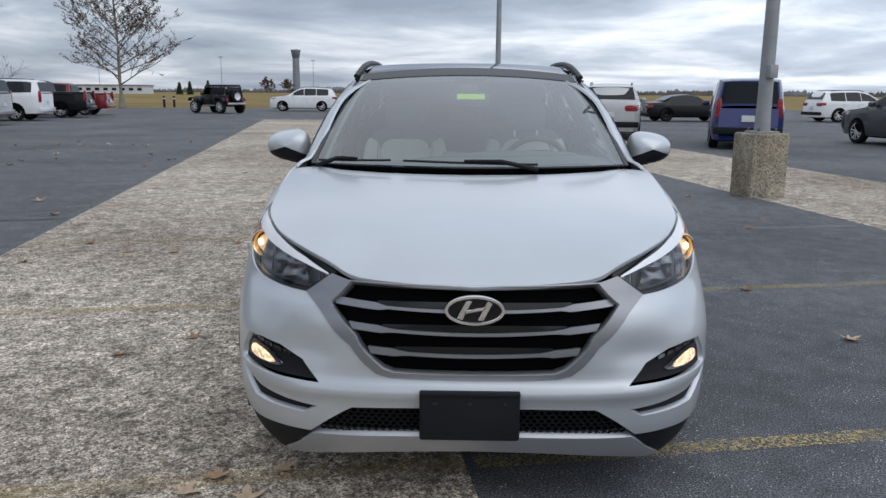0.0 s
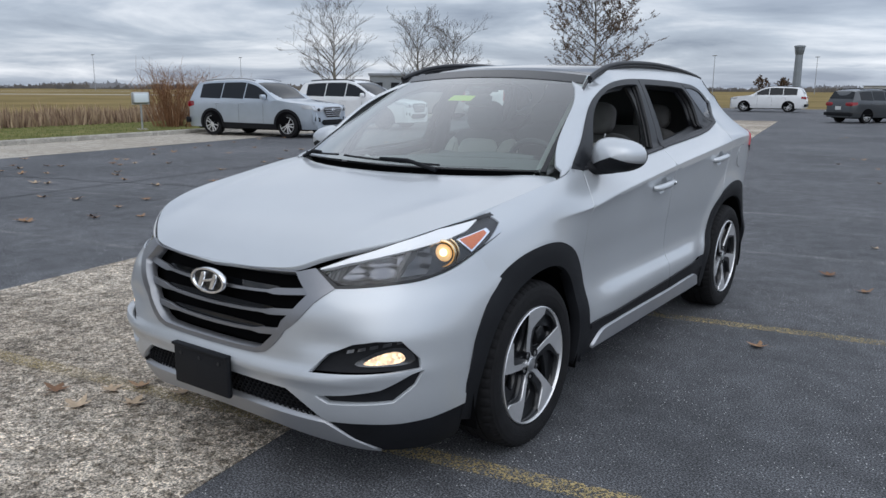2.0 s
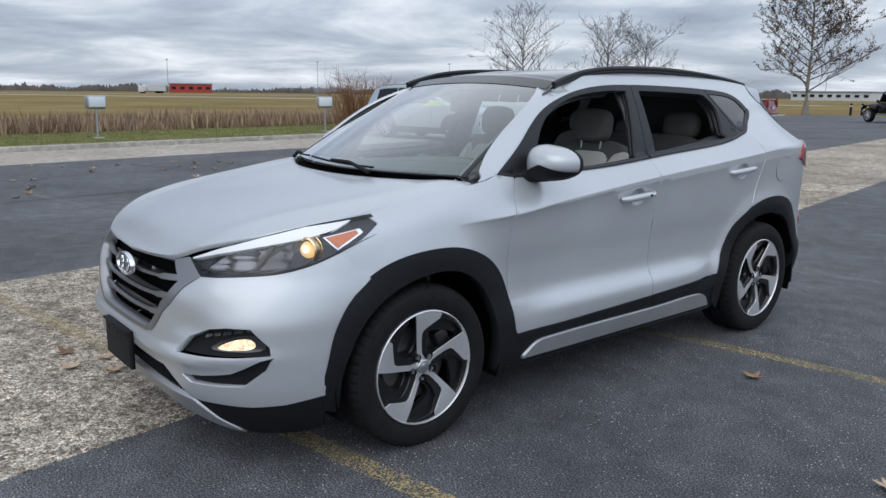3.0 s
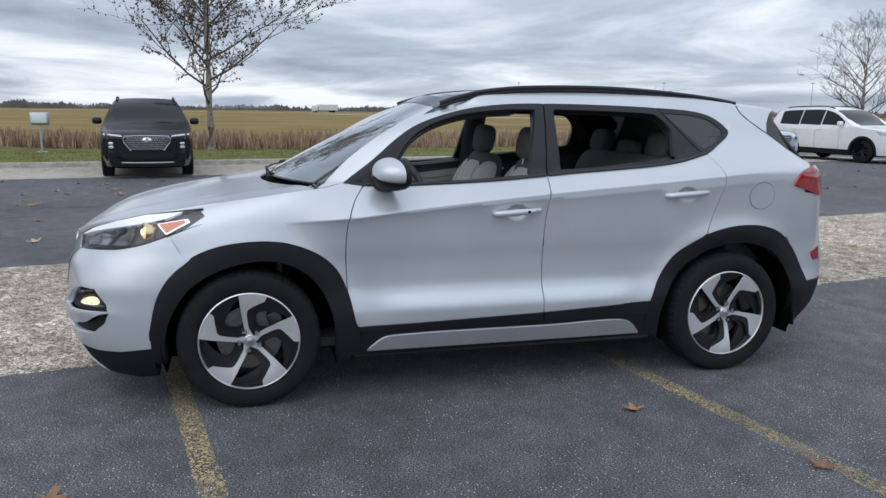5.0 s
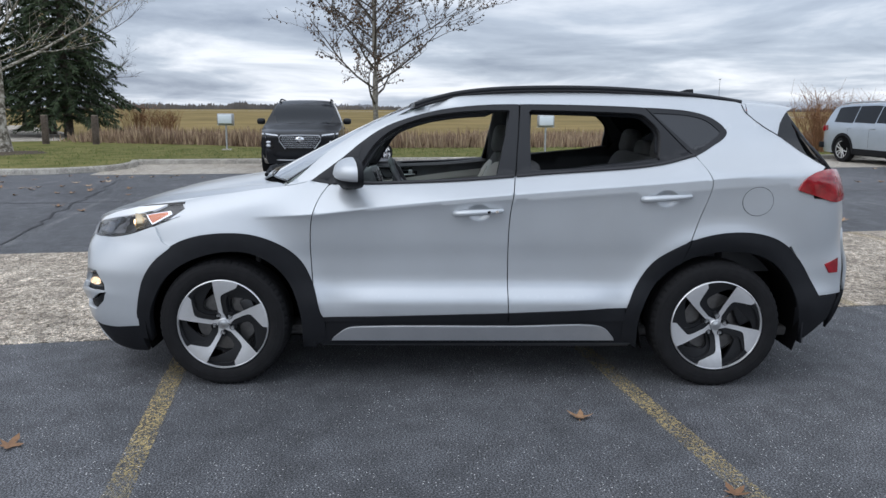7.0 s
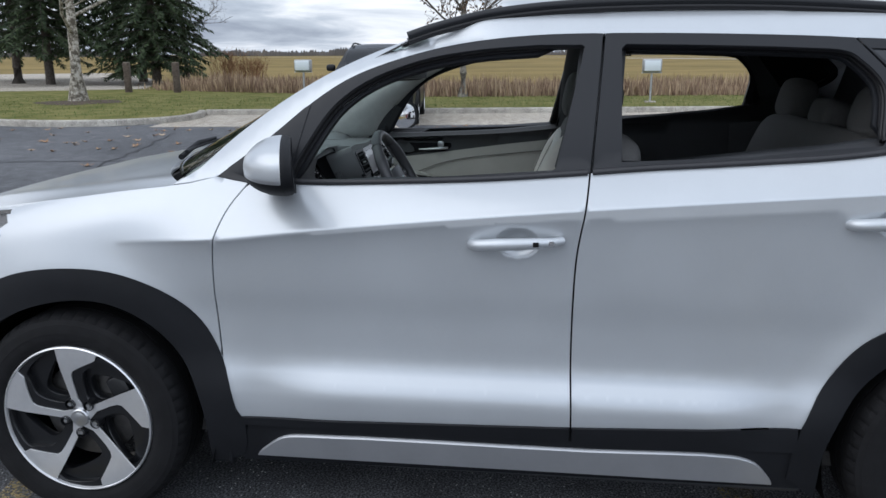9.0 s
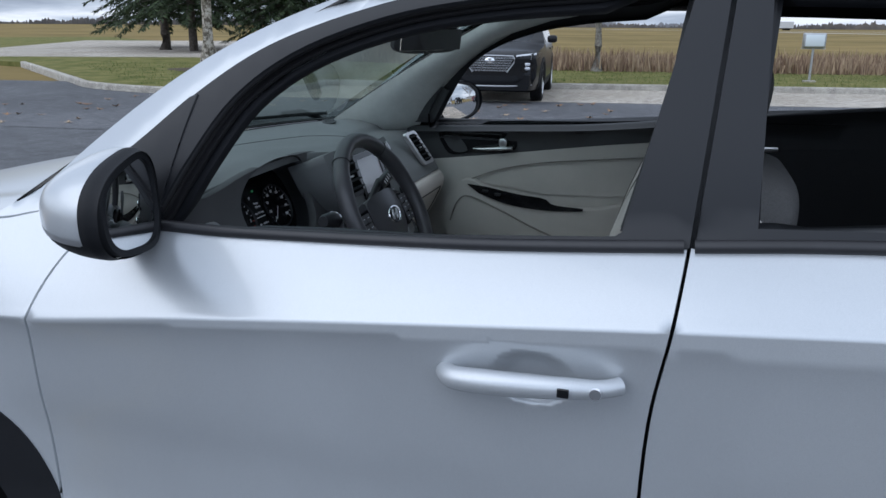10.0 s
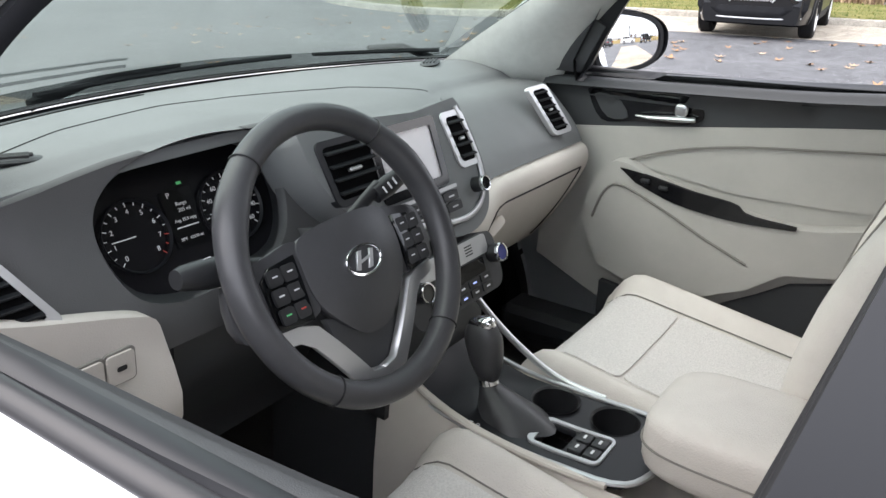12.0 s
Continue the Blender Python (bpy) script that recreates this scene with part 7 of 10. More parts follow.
for y, w, zt in ((0.80, 0.136, 0.725), (0.86, 0.120, 0.690), (0.96, 0.118, 0.645), (1.10, 0.120, 0.645), (1.22, 0.125, 0.655), (1.40, 0.125, 0.66), (1.52, 0.125, 0.66)):
    rows.append([(-w - 0.035, y, 0.30), (-w - 0.02, y, 0.55), (-w, y, zt - 0.02), (-w + 0.014, y, zt), (-w + 0.022, y, zt - 0.075), (w - 0.022, y, zt - 0.075), (w - 0.014, y, zt), (w, y, zt - 0.02), (w + 0.02, y, 0.55), (w + 0.035, y, 0.30)])
part("console_body", loft(rows), beige, con)
# forward end in dark material: the footwell shadow on the console, as colour
part("console_front_shaded", loft([[(-w, y, 0.30), (-w, y, z - 0.02), (-w + 0.02, y, z), (w - 0.02, y, z), (w, y, z - 0.02), (w + 0.03, y, 0.30)] for y, w, z in ((0.56, 0.15, 0.84), (0.70, 0.135, 0.77), (0.80, 0.130, 0.70))]), trim_dark, con)
top_o = spline([(0.098, 0.800), (0.100, 0.95), (0.100, 1.10), (0.092, 1.215), (0.02, 1.245), (-0.070, 1.245), (-0.098, 1.22), (-0.100, 1.05), (-0.098, 0.90), (-0.098, 0.800)], 4)


def con_top(p):
    z = np.interp(p[:, 1], [0.78, 0.86, 0.96, 1.1, 1.25], [0.715, 0.670, 0.652, 0.652, 0.662])
    return np.column_stack([p, z])


cups = [[(cx + 0.040 * math.cos(a), cy + 0.040 * math.sin(a)) for a in np.linspace(0, 2 * math.pi, 28, endpoint=False)] for cx, cy in ((-0.052, 1.035), (-0.056, 1.145))]
tray = rounded(0.062, 0.050, 0.010, 0.036, 1.082)
ct = panel("console_top", top_o, con_top, satin_black, con, holes=cups + [tray], out=(0, 0, 1), step=0.03, depth=0.012, label="dark grey console top", lift=0.003)
for (cx, cy) in ((-0.052, 1.035), (-0.056, 1.145)):
    part("cup_holder", lathe([(0.0412, 0.006), (0.043, 0.009), (0.0395, 0.006), (0.037, -0.05), (0.0, -0.052)], 28), key_black, con, "", Matrix.Translation((cx, cy, 0.652)) @ Matrix.Rotation(radians(-90), 4, "Y"))
part("tray_well", box(0.07, 0.06, 0.004, 0.001, 1, (0.036, 1.082, 0.625)), dark_void, con)
edge_t = [(0.104, 0.82), (0.106, 0.95), (0.106, 1.10), (0.096, 1.225), (0.02, 1.255)]
part("console_trim", tube([(x, y, float(con_top(np.array([[x, y]]))[0, 2]) + 0.006) for x, y in spline(edge_t, 5)], 0.006, 8, flat=0.7), silver_in, con)
part("console_trim", tube([(-x, y, float(con_top(np.array([[x, y]]))[0, 2]) + 0.006) for x, y in spline(edge_t[:4], 5)], 0.005, 8, flat=0.7), silver_in, con)
for r_ in range(2):
    for c_ in range(2):
        q = part("console_button", box(0.026, 0.024, 0.010, 0.003, 2, (0.022 + 0.030 * c_, 1.126 + 0.026 * r_, 0.660)), key_black, con)
        part("legend", box(0.010, 0.004, 0.0006, 0, 1, (0.022 + 0.030 * c_, 1.126 + 0.026 * r_, 0.6655)), mark_white, q)
panel("button_frame", rounded(0.080, 0.126, 0.014, 0.037, 1.109), con_top, silver_in, con, holes=[rounded(0.068, 0.110, 0.008, 0.037, 1.112)], out=(0, 0, 1), step=0.03, depth=0.006, lift=0.008)
boot_rows = []
for t, (w, l, cy, z) in enumerate(((0.050, 0.068, 1.005, 0.655), (0.044, 0.060, 0.998, 0.664), (0.031, 0.042, 0.978, 0.680), (0.020, 0.024, 0.958, 0.696), (0.015, 0.016, 0.950, 0.704))):
    boot_rows.append([(0.030 + w * math.cos(a) * (1 + 0.08 * math.sin(5 * a + t)), cy + l * math.sin(a) * (1 + 0.06 * math.cos(4 * a - t)), z) for a in np.linspace(0, 2 * math.pi, 24, endpoint=False)])
lever = part("gear_gaiter", loft(boot_rows, closed=True), black_leather, con, "folded black leather gaiter")
part("gear_collar", tube([(0.029, 0.949, 0.700), (0.028, 0.946, 0.710)], 0.0175, 20), chrome, lever)
part("gear_knob", move(pillow(0.052, 0.070, 0.120, 0.85, 32, 20, lambda x, y, z: (x * (0.80 + 2.6 * (z + 0.06) if z < 0.02 else 1.01), y * (0.62 + 4.2 * (z + 0.06) if z < 0.03 else 1.0) - 0.10 * (z + 0.06), z)), Matrix.Translation((0.028, 0.944, 0.757)) @ pose(0, 0, 0, 6, 0, 0)), black_leather, lever, "black leather gear knob")
part("knob_cap", move(pillow(0.032, 0.050, 0.026, 0.8), Matrix.Translation((0.027, 0.929, 0.806)) @ pose(0, 0, 0, 16, 0, 0)), chrome, lever, "chrome knob cap")
for i, ch in enumerate("PRND"):
    words(ch, Matrix.Translation((0.088, 0.925 + 0.014 * i, 0.6585)) @ pose(0, 0, 0, 0, 0, 180), 0.009, mark_blue if i == 0 else mark_white, con)
arm = part("armrest", move(pillow(0.215, 0.36, 0.115, 0.42), Matrix.Translation((-0.025, 1.398, 0.722))), leather, con, "beige padded armrest")
part("armrest_seam", tube([(x, y, 0.722) for x, y in [(-0.025 + 0.1085 * math.copysign(abs(math.cos(a)) ** 0.42, math.cos(a)), 1.398 + 0.1815 * math.copysign(abs(math.sin(a)) ** 0.42, math.sin(a))) for a in np.linspace(math.pi * 0.9, math.pi * 2.1, 40)]], 0.0018, 5), stitch_m, arm)
part("console_rail", tube(spline([(-0.120, 0.735, 0.845), (-0.117, 0.823, 0.772), (-0.116, 0.906, 0.710), (-0.115, 1.004, 0.664), (-0.114, 1.10, 0.655)], 4), 0.0065, 10), silver_in, con, "slim satin side rail")
part("console_rail", tube(spline([(0.112, 0.735, 0.800), (0.106, 0.846, 0.705), (0.108, 0.95, 0.668), (0.110, 1.10, 0.657), (0.108, 1.20, 0.660)], 4), 0.007, 10), beige, con)


# seats
def seat(cx, sy, front=True, by=0.0):
    st = new("front_seat" if front else "rear_seat")
    st.parent = car
    st["label"] = "beige leather and cloth front seat"
    tilt = pose(cx, sy, 0.0)

    fall = math.tan(radians(8.5))

    def cush_z(x, y):
        """Height of the cushion: hollow in the middle, bolsters at the sides, rolled over at the front, lower to the rear."""
        a = np.abs(x)
        roll_f = 0.085 * np.clip((-0.155 - y) / 0.095, 0, 1) ** 2.6
        side = 0.034 * np.exp(-((a - 0.222) / 0.036) ** 2) + 0.008 * np.exp(-((a - 0.20) / 0.07) ** 2)
        edge = 0.11 * np.clip((a - 0.225) / 0.048, 0, 1) ** 2.4
        return 0.655 - (y + 0.20) * fall + side - roll_f - edge - 0.006 * np.exp(-((a - 0.172) / 0.008) ** 2) * (y > -0.22)
    xs_c = np.concatenate([np.linspace(-0.272, -0.15, 16), np.linspace(-0.12, 0.12, 7), np.linspace(0.15, 0.272, 16)])
    rows_c = []
    for y in (-0.252, -0.248, -0.238, -0.222, -0.20, -0.175, -0.14, -0.08, 0.0, 0.08, 0.16, 0.22, 0.26):
        z = cush_z(xs_c, np.full(len(xs_c), y))
        rows_c.append([(xs_c[0] + 0.004, y, 0.42)] + list(zip(xs_c, np.full(len(xs_c), y), z)) + [(xs_c[-1] - 0.004, y, 0.42)])
    front_row = [(x * 0.97, -0.240, 0.42) for x, _y, _z in rows_c[0]]
    part("cushion", move(loft([front_row] + rows_c), tilt @ pose(0, 1.14, 0)), leather, st, sharp=60)

    def on_cush(p):
        return np.column_stack([cx + p[:, 0], sy + 1.14 + p[:, 1], cush_z(p[:, 0], p[:, 1])])
    for y0, y1 in ((-0.242, -0.068), (-0.062, 0.235)):
        panel("seat_cloth", rounded(0.322, y1 - y0, 0.014, 0, (y0 + y1) / 2, taper=0.02), on_cush, weave, st, out=(0, 0, 1), step=0.025, depth=0.008, lift=0.004)
    for sx in (1, -1):
        line_ = on_cush(np.column_stack([np.linspace(0.172, 0.178, 24) * sx, np.linspace(-0.235, 0.25, 24)]))
        part("seat_seam", tube([tuple(q + [0, 0, 0.003]) for q in line_], 0.0016, 5), stitch_m, st)
        bl = tilt @ pose(0.200 * sx, 1.500 + by, 0.865, -16)
        part("back_bolster", move(pillow(0.125, 0.15, 0.60, 0.66, 30, 22, lambda x, y, z: (x * (1.12 - 0.5 * max(0.0, z)), y - 0.05 * math.cos(z * 4.6), z)), bl), leather, st)
        part("seat_seam", tube([tuple(bl @ Vector((-0.034 * sx, -0.073 - 0.05 * math.cos(z * 4.6), z))) for z in np.linspace(-0.24, 0.24, 20)], 0.0018, 5), stitch_m, st)
    part("backrest", move(pillow(0.50, 0.155, 0.66, 0.42, 36, 22), tilt @ pose(0, 1.515 + by, 0.885, -15)), cloth_shaded, st)
    part("back_cloth", move(pillow(0.32, 0.05, 0.56, 0.4, 28, 16), tilt @ pose(0, 1.447 + by, 0.88, -15)), weave, st)
    hr = part("headrest", move(pillow(0.245, 0.115, 0.190, 0.62), tilt @ pose(0, 1.575 + by * 0.5, 1.295, -10)), cloth_shaded, st, "grey headrest with cabin shade in its colour")
    for sx in (0.07, -0.07):
        part("headrest_post", tube([tuple(tilt @ Vector((sx, 1.545 + by * 0.7, 1.16))), tuple(tilt @ Vector((sx, 1.57 + by * 0.5, 1.26)))], 0.006, 8), satin, hr)
    part("seat_base", move(box(0.44, 0.46, 0.15, 0.03, 2), tilt @ pose(0, 1.14, 0.375)), trim_dark, st)
    return st


seat(-0.375, 0.01)
seat(0.375, 0.02, by=0.075)
part("belt_buckle", box(0.028, 0.045, 0.075, 0.006, 2, (0.158, 1.335, 0.655)), trim_dark, car)
part("buckle_button", box(0.020, 0.035, 0.010, 0.003, 2, (0.158, 1.335, 0.694)), mark_red, car, "red buckle button")
rs = new("rear_bench")
rs.parent = car
rs["label"] = "grey rear bench with three headrests, cabin shade in its colour"
part("cushion", move(pillow(1.26, 0.52, 0.22, 0.3), pose(0, 2.02, 0.55, 5)), cloth_shaded, rs)
part("backrest", move(pillow(1.26, 0.17, 0.70, 0.3), pose(0, 2.36, 0.88, -20)), cloth_shaded, rs)
for cx, w, h in ((0.40, 0.27, 0.17), (0.0, 0.24, 0.11), (-0.40, 0.27, 0.17)):
    part("headrest", move(pillow(w * 0.95, 0.11, h, 0.62), pose(cx, 2.475, 1.225 + h / 2 - 0.03, -14)), cloth_shaded, rs)


# door linings
def lining(sd):
    dl = new("door_lining")
    dl.parent = car
    dl["label"] = "dark and beige front door lining"

    def inner(off):
        return lambda p: np.column_stack([np.minimum(side_x(p[:, 0], p[:, 1]) - 0.075, 0.785) - off, p[:, 0], p[:, 1]])
    IN = (-1, 0, 0)
    up = spline([(0.60, 1.082), (0.95, 1.098), (1.26, 1.114), (1.555, 1.144)], 4)
    mid = spline([(0.62, 0.957), (0.80, 0.978), (1.0, 1.004), (1.30, 1.044), (1.555, 1.072)], 4)
    higher = lambda q: [(y, z + 0.024) for y, z in q]
    panel("door_top", [(y, z - 0.016) for y, z in up] + list(reversed(mid)), inner(0.0), trim_dark, dl, out=IN, side=sd, step=0.04, depth=0.010, label="dark door top roll")
    sill_rows = []
    for y in np.linspace(0.60, 1.555, 14):
        zt = float(np.interp(y, [q[0] for q in up], [q[1] for q in up]))
        xo = float(side_x(np.array(y), np.array(zt)))
        sill_rows.append([(sd * (xo - o_), y, zt + h_) for o_, h_ in ((0.004, -0.04), (0.024, -0.04), (0.027, -0.007), (0.033, 0.000), (0.042, 0.003), (0.052, 0.002), (0.060, -0.003), (0.066, -0.010), (0.076, -0.016))])
    part("window_sill", loft(sill_rows), trim_dark, dl, sharp=80)
    low = [(1.555, 0.60), (1.20, 0.56), (0.78, 0.52), (0.60, 0.60)]
    panel("door_panel", mid + low, inner(0.006), door_beige, dl, out=IN, side=sd, step=0.05, depth=0.03, label="beige door panel")
    inset = spline([(0.84, 0.872), (0.94, 0.915), (1.08, 0.945), (1.30, 0.970), (1.54, 0.995)], 4) + [(1.54, 0.86), (1.30, 0.845), (1.10, 0.84)]
    panel("door_inset", higher(inset), inner(0.004), door_beige, dl, out=IN, side=sd, step=0.05, depth=0.008, lift=0.008)
    ins = np.array(spline([(0.80, 0.862), (0.94, 0.918), (1.08, 0.949), (1.30, 0.974), (1.54, 0.999)], 5))
    q = inner(0.018)(ins + [0, 0.024])
    part("inset_groove", tube([(x * sd, y, z) for x, y, z in q], 0.0028, 6), stitch_m, dl)
    # pocket moulding with armrest
    pock = spline([(0.745, 0.72), (0.760, 0.80), (0.800, 0.868), (0.840, 0.882), (0.93, 0.850), (1.10, 0.812), (1.25, 0.800), (1.42, 0.835), (1.54, 0.865)], 5) + [(1.54, 0.770), (1.38, 0.715), (1.24, 0.690), (1.17, 0.635), (1.06, 0.585), (0.90, 0.575), (0.80, 0.605)]
    panel("armrest_moulding", higher(pock), inner(0.055), door_beige, dl, out=IN, side=sd, step=0.035, depth=0.055)
    pull = spline([(0.838, 0.868), (0.90, 0.862), (1.02, 0.842), (1.12, 0.830), (1.14, 0.815), (1.25, 0.806)], 4) + spline([(1.25, 0.798), (1.12, 0.792), (0.98, 0.806), (0.88, 0.838)], 4)
    panel("pull_cup", higher(pull), inner(0.058), gloss_black, dl, out=IN, side=sd, step=0.03, depth=0.01, lift=0.003, label="black pull cup with window switches")
    for k in range(2):
        part("window_switch", box(0.012, 0.022, 0.010, 0.003, 2, (sd * (float(inner(0.058)(np.array([[0.93, 0.84]]))[0, 0]) - 0.006), 0.905 + 0.045 * k, 0.872 - 0.010 * k)), key_black, dl)
    pk = spline([(0.775, 0.73), (0.80, 0.80), (0.83, 0.825), (0.95, 0.785), (1.06, 0.735), (1.16, 0.695)], 4)
    qq = inner(0.057)(np.array(higher(pk)))
    part("pocket_groove", tube([(x * sd, y, z) for x, y, z in qq], 0.003, 6), stitch_m, dl)
    panel("door_pocket", [(0.80, 0.575), (0.95, 0.560), (1.08, 0.575), (1.18, 0.635), (1.25, 0.682), (1.54, 0.76), (1.54, 0.50), (0.80, 0.47)], inner(0.03), trim_dark, dl, out=IN, side=sd, step=0.06, depth=0.02)
    # handle bowl, lever, speaker
    bowl = spline([(0.735, 1.045), (0.83, 1.050), (0.96, 1.060), (1.005, 1.050), (1.02, 1.008), (1.00, 0.990), (0.86, 0.978), (0.77, 0.972)], 4, True)
    panel("handle_bowl", [(y - 0.018, z + 0.018) for y, z in bowl], inner(0.0), gloss_black, dl, out=IN, side=sd, step=0.03, depth=0.004, lift=0.004)
    panel("tweeter", spline([(0.733, 1.053), (0.782, 1.054), (0.822, 1.004), (0.770, 0.998)], 3, True), inner(0.0), trim_dark, dl, out=IN, side=sd, step=0.03, depth=0.006, lift=0.008)
    xl = float(inner(0.0)(np.array([[0.93, 1.01]]))[0, 0]) - 0.020
    lv = part("door_lever", tube([(sd * xl, 0.847, 1.014), (sd * (xl - 0.006), 0.885, 1.015), (sd * (xl - 0.004), 0.945, 1.019), (sd * (xl + 0.004), 0.988, 1.021)], [0.003, 0.007, 0.010, 0.008], 12, flat=0.75), satin, dl, "satin chrome door lever")
    part("lock_tab", move(pillow(0.014, 0.030, 0.030, 0.6), Matrix.Translation((sd * xl, 0.955, 1.040))), satin, lv)
    # black front corner by the mirror
    panel("mirror_corner", [(0.605, 1.10), (0.70, 1.10), (0.77, 1.215), (0.705, 1.25), (0.62, 1.19)], inner(-0.02), trim_dark, dl, out=IN, side=sd, step=0.04, depth=0.02)
    # rear door
    upr = [(1.60, 1.150), (1.9, 1.178), (2.2, 1.205), (2.40, 1.235)]
    panel("rear_door_top", upr + [(2.40, 1.09), (1.60, 1.04)], inner(0.0), trim_dark, dl, out=IN, side=sd, step=0.05, depth=0.012)
    panel("rear_door_panel", [(1.60, 1.04), (2.40, 1.09), (2.36, 0.70), (2.18, 0.52), (1.60, 0.52)], inner(0.004), trim_dark, dl, out=IN, side=sd, step=0.06, depth=0.03)
    part("rear_lever", tube([(sd * 0.70, 1.72, 1.065), (sd * 0.695, 1.78, 1.067), (sd * 0.705, 1.84, 1.068)], [0.005, 0.010, 0.009], 10), satin, dl)


lining(1)
lining(-1)


# ---- other parked vehicles ----
def body_paint(name, c, metal=0.3):
    return mat(name, c, 0.38, metal, var=0.04, vscale=2, coat=0.9, coat_rough=0.06)


P_BLACK, P_SILVER, P_WHITE = mat("black_car_paint", (0.006, 0.0065, 0.008), 0.3, coat=0.32, coat_rough=0.05, spec=0.2), body_paint("silver_car_paint", (0.42, 0.47, 0.53), 0.5), body_paint("white_car_paint", (0.72, 0.73, 0.74), 0.0)
P_GREY, P_RED, P_BLUE = body_paint("grey_car_paint", (0.33, 0.32, 0.32), 0.5), body_paint("red_car_paint", (0.16, 0.008, 0.012)), body_paint("blue_car_paint", (0.010, 0.020, 0.13))
P_DARK = body_paint("charcoal_car_paint", (0.05, 0.055, 0.06), 0.4)
car_glass = mat("car_window_glass", (0.010, 0.012, 0.015), 0.06, spec=0.3)
head_m = mat("headlamp_clear", (0.55, 0.57, 0.60), 0.12, 0.4, coat=0.8)
plate_m = mat("blank_plate", (0.62, 0.63, 0.62), 0.5)

# roofline as (share of length, share of height); glass from the front edge to the rear edge of the cabin
SHAPES = {
    "suv": ([(-0.5, 0.34), (-0.492, 0.50), (-0.46, 0.575), (-0.25, 0.655), (-0.05, 0.945), (0.06, 1.0), (0.30, 0.985), (0.42, 0.94), (0.475, 0.68), (0.497, 0.52), (0.5, 0.32)], 0.635, (-0.16, 0.385), (-0.25, -0.05), (0.42, 0.475)),
    "wagon": ([(-0.5, 0.34), (-0.492, 0.52), (-0.47, 0.62), (-0.27, 0.69), (-0.12, 0.95), (0.0, 1.0), (0.35, 0.995), (0.465, 0.95), (0.49, 0.68), (0.5, 0.50), (0.5, 0.30)], 0.655, (-0.20, 0.43), (-0.27, -0.12), (0.465, 0.49)),
    "sedan": ([(-0.5, 0.36), (-0.49, 0.47), (-0.45, 0.56), (-0.22, 0.645), (-0.06, 0.95), (0.04, 1.0), (0.16, 0.97), (0.33, 0.73), (0.47, 0.70), (0.495, 0.5), (0.5, 0.30)], 0.625, (-0.15, 0.24), (-0.22, -0.06), (0.17, 0.33)),
    "van": ([(-0.5, 0.30), (-0.492, 0.44), (-0.47, 0.52), (-0.34, 0.60), (-0.17, 0.94), (-0.06, 1.0), (0.40, 0.995), (0.48, 0.96), (0.492, 0.62), (0.5, 0.45), (0.5, 0.26)], 0.58, (-0.27, 0.30), (-0.34, -0.17), (0.478, 0.492)),
    "pickup": ([(-0.5, 0.36), (-0.492, 0.55), (-0.46, 0.62), (-0.27, 0.67), (-0.13, 0.95), (-0.05, 1.0), (0.10, 0.98), (0.145, 0.94), (0.165, 0.655), (0.48, 0.65), (0.5, 0.36)], 0.66, (-0.20, 0.12), (-0.27, -0.13), (0.147, 0.165)),
}


def small_wheel(r, w, rim_mat, parent, x, y, sd):
    hub = part("wheel", lathe([(r * 0.66, -w), (r * 0.9, -w), (r, -w * 0.85), (r, -w * 0.12), (r * 0.93, 0), (r * 0.70, 0.004), (r * 0.66, -0.01)], 28), rubber, parent, "black tyre and wheel", Matrix.Translation((x, y, r)) @ Matrix.Diagonal((sd, 1, 1, 1)))
    m = Matrix.Translation((x, y, r)) @ Matrix.Diagonal((sd, 1, 1, 1))
    part("rim", lathe([(r * 0.67, -0.008), (r * 0.64, -0.012), (r * 0.61, -0.06), (0.0, -0.07)], 24), wheel_black, hub, "", m)
    part("rim_lip", lathe([(r * 0.675, -0.012), (r * 0.672, 0.001), (r * 0.645, 0.002), (r * 0.635, -0.012)], 32), rim_mat, hub, "", m)
    for k in range(5):
        rot = Matrix.Rotation(radians(72 * k + 18), 4, "X")
        for off in (-1, 1):
            part("spoke", move(box(0.018, r * 0.095, r * 0.60, 0.004, 1), m @ rot @ pose(-0.014, r * 0.095 * off, r * 0.36, -11 * off, 0, 0)), rim_mat, hub)
    part("hub_cap", move(lathe([(0.0, -0.004), (r * 0.17, -0.006), (r * 0.19, -0.03)], 16), m), rim_mat, hub)


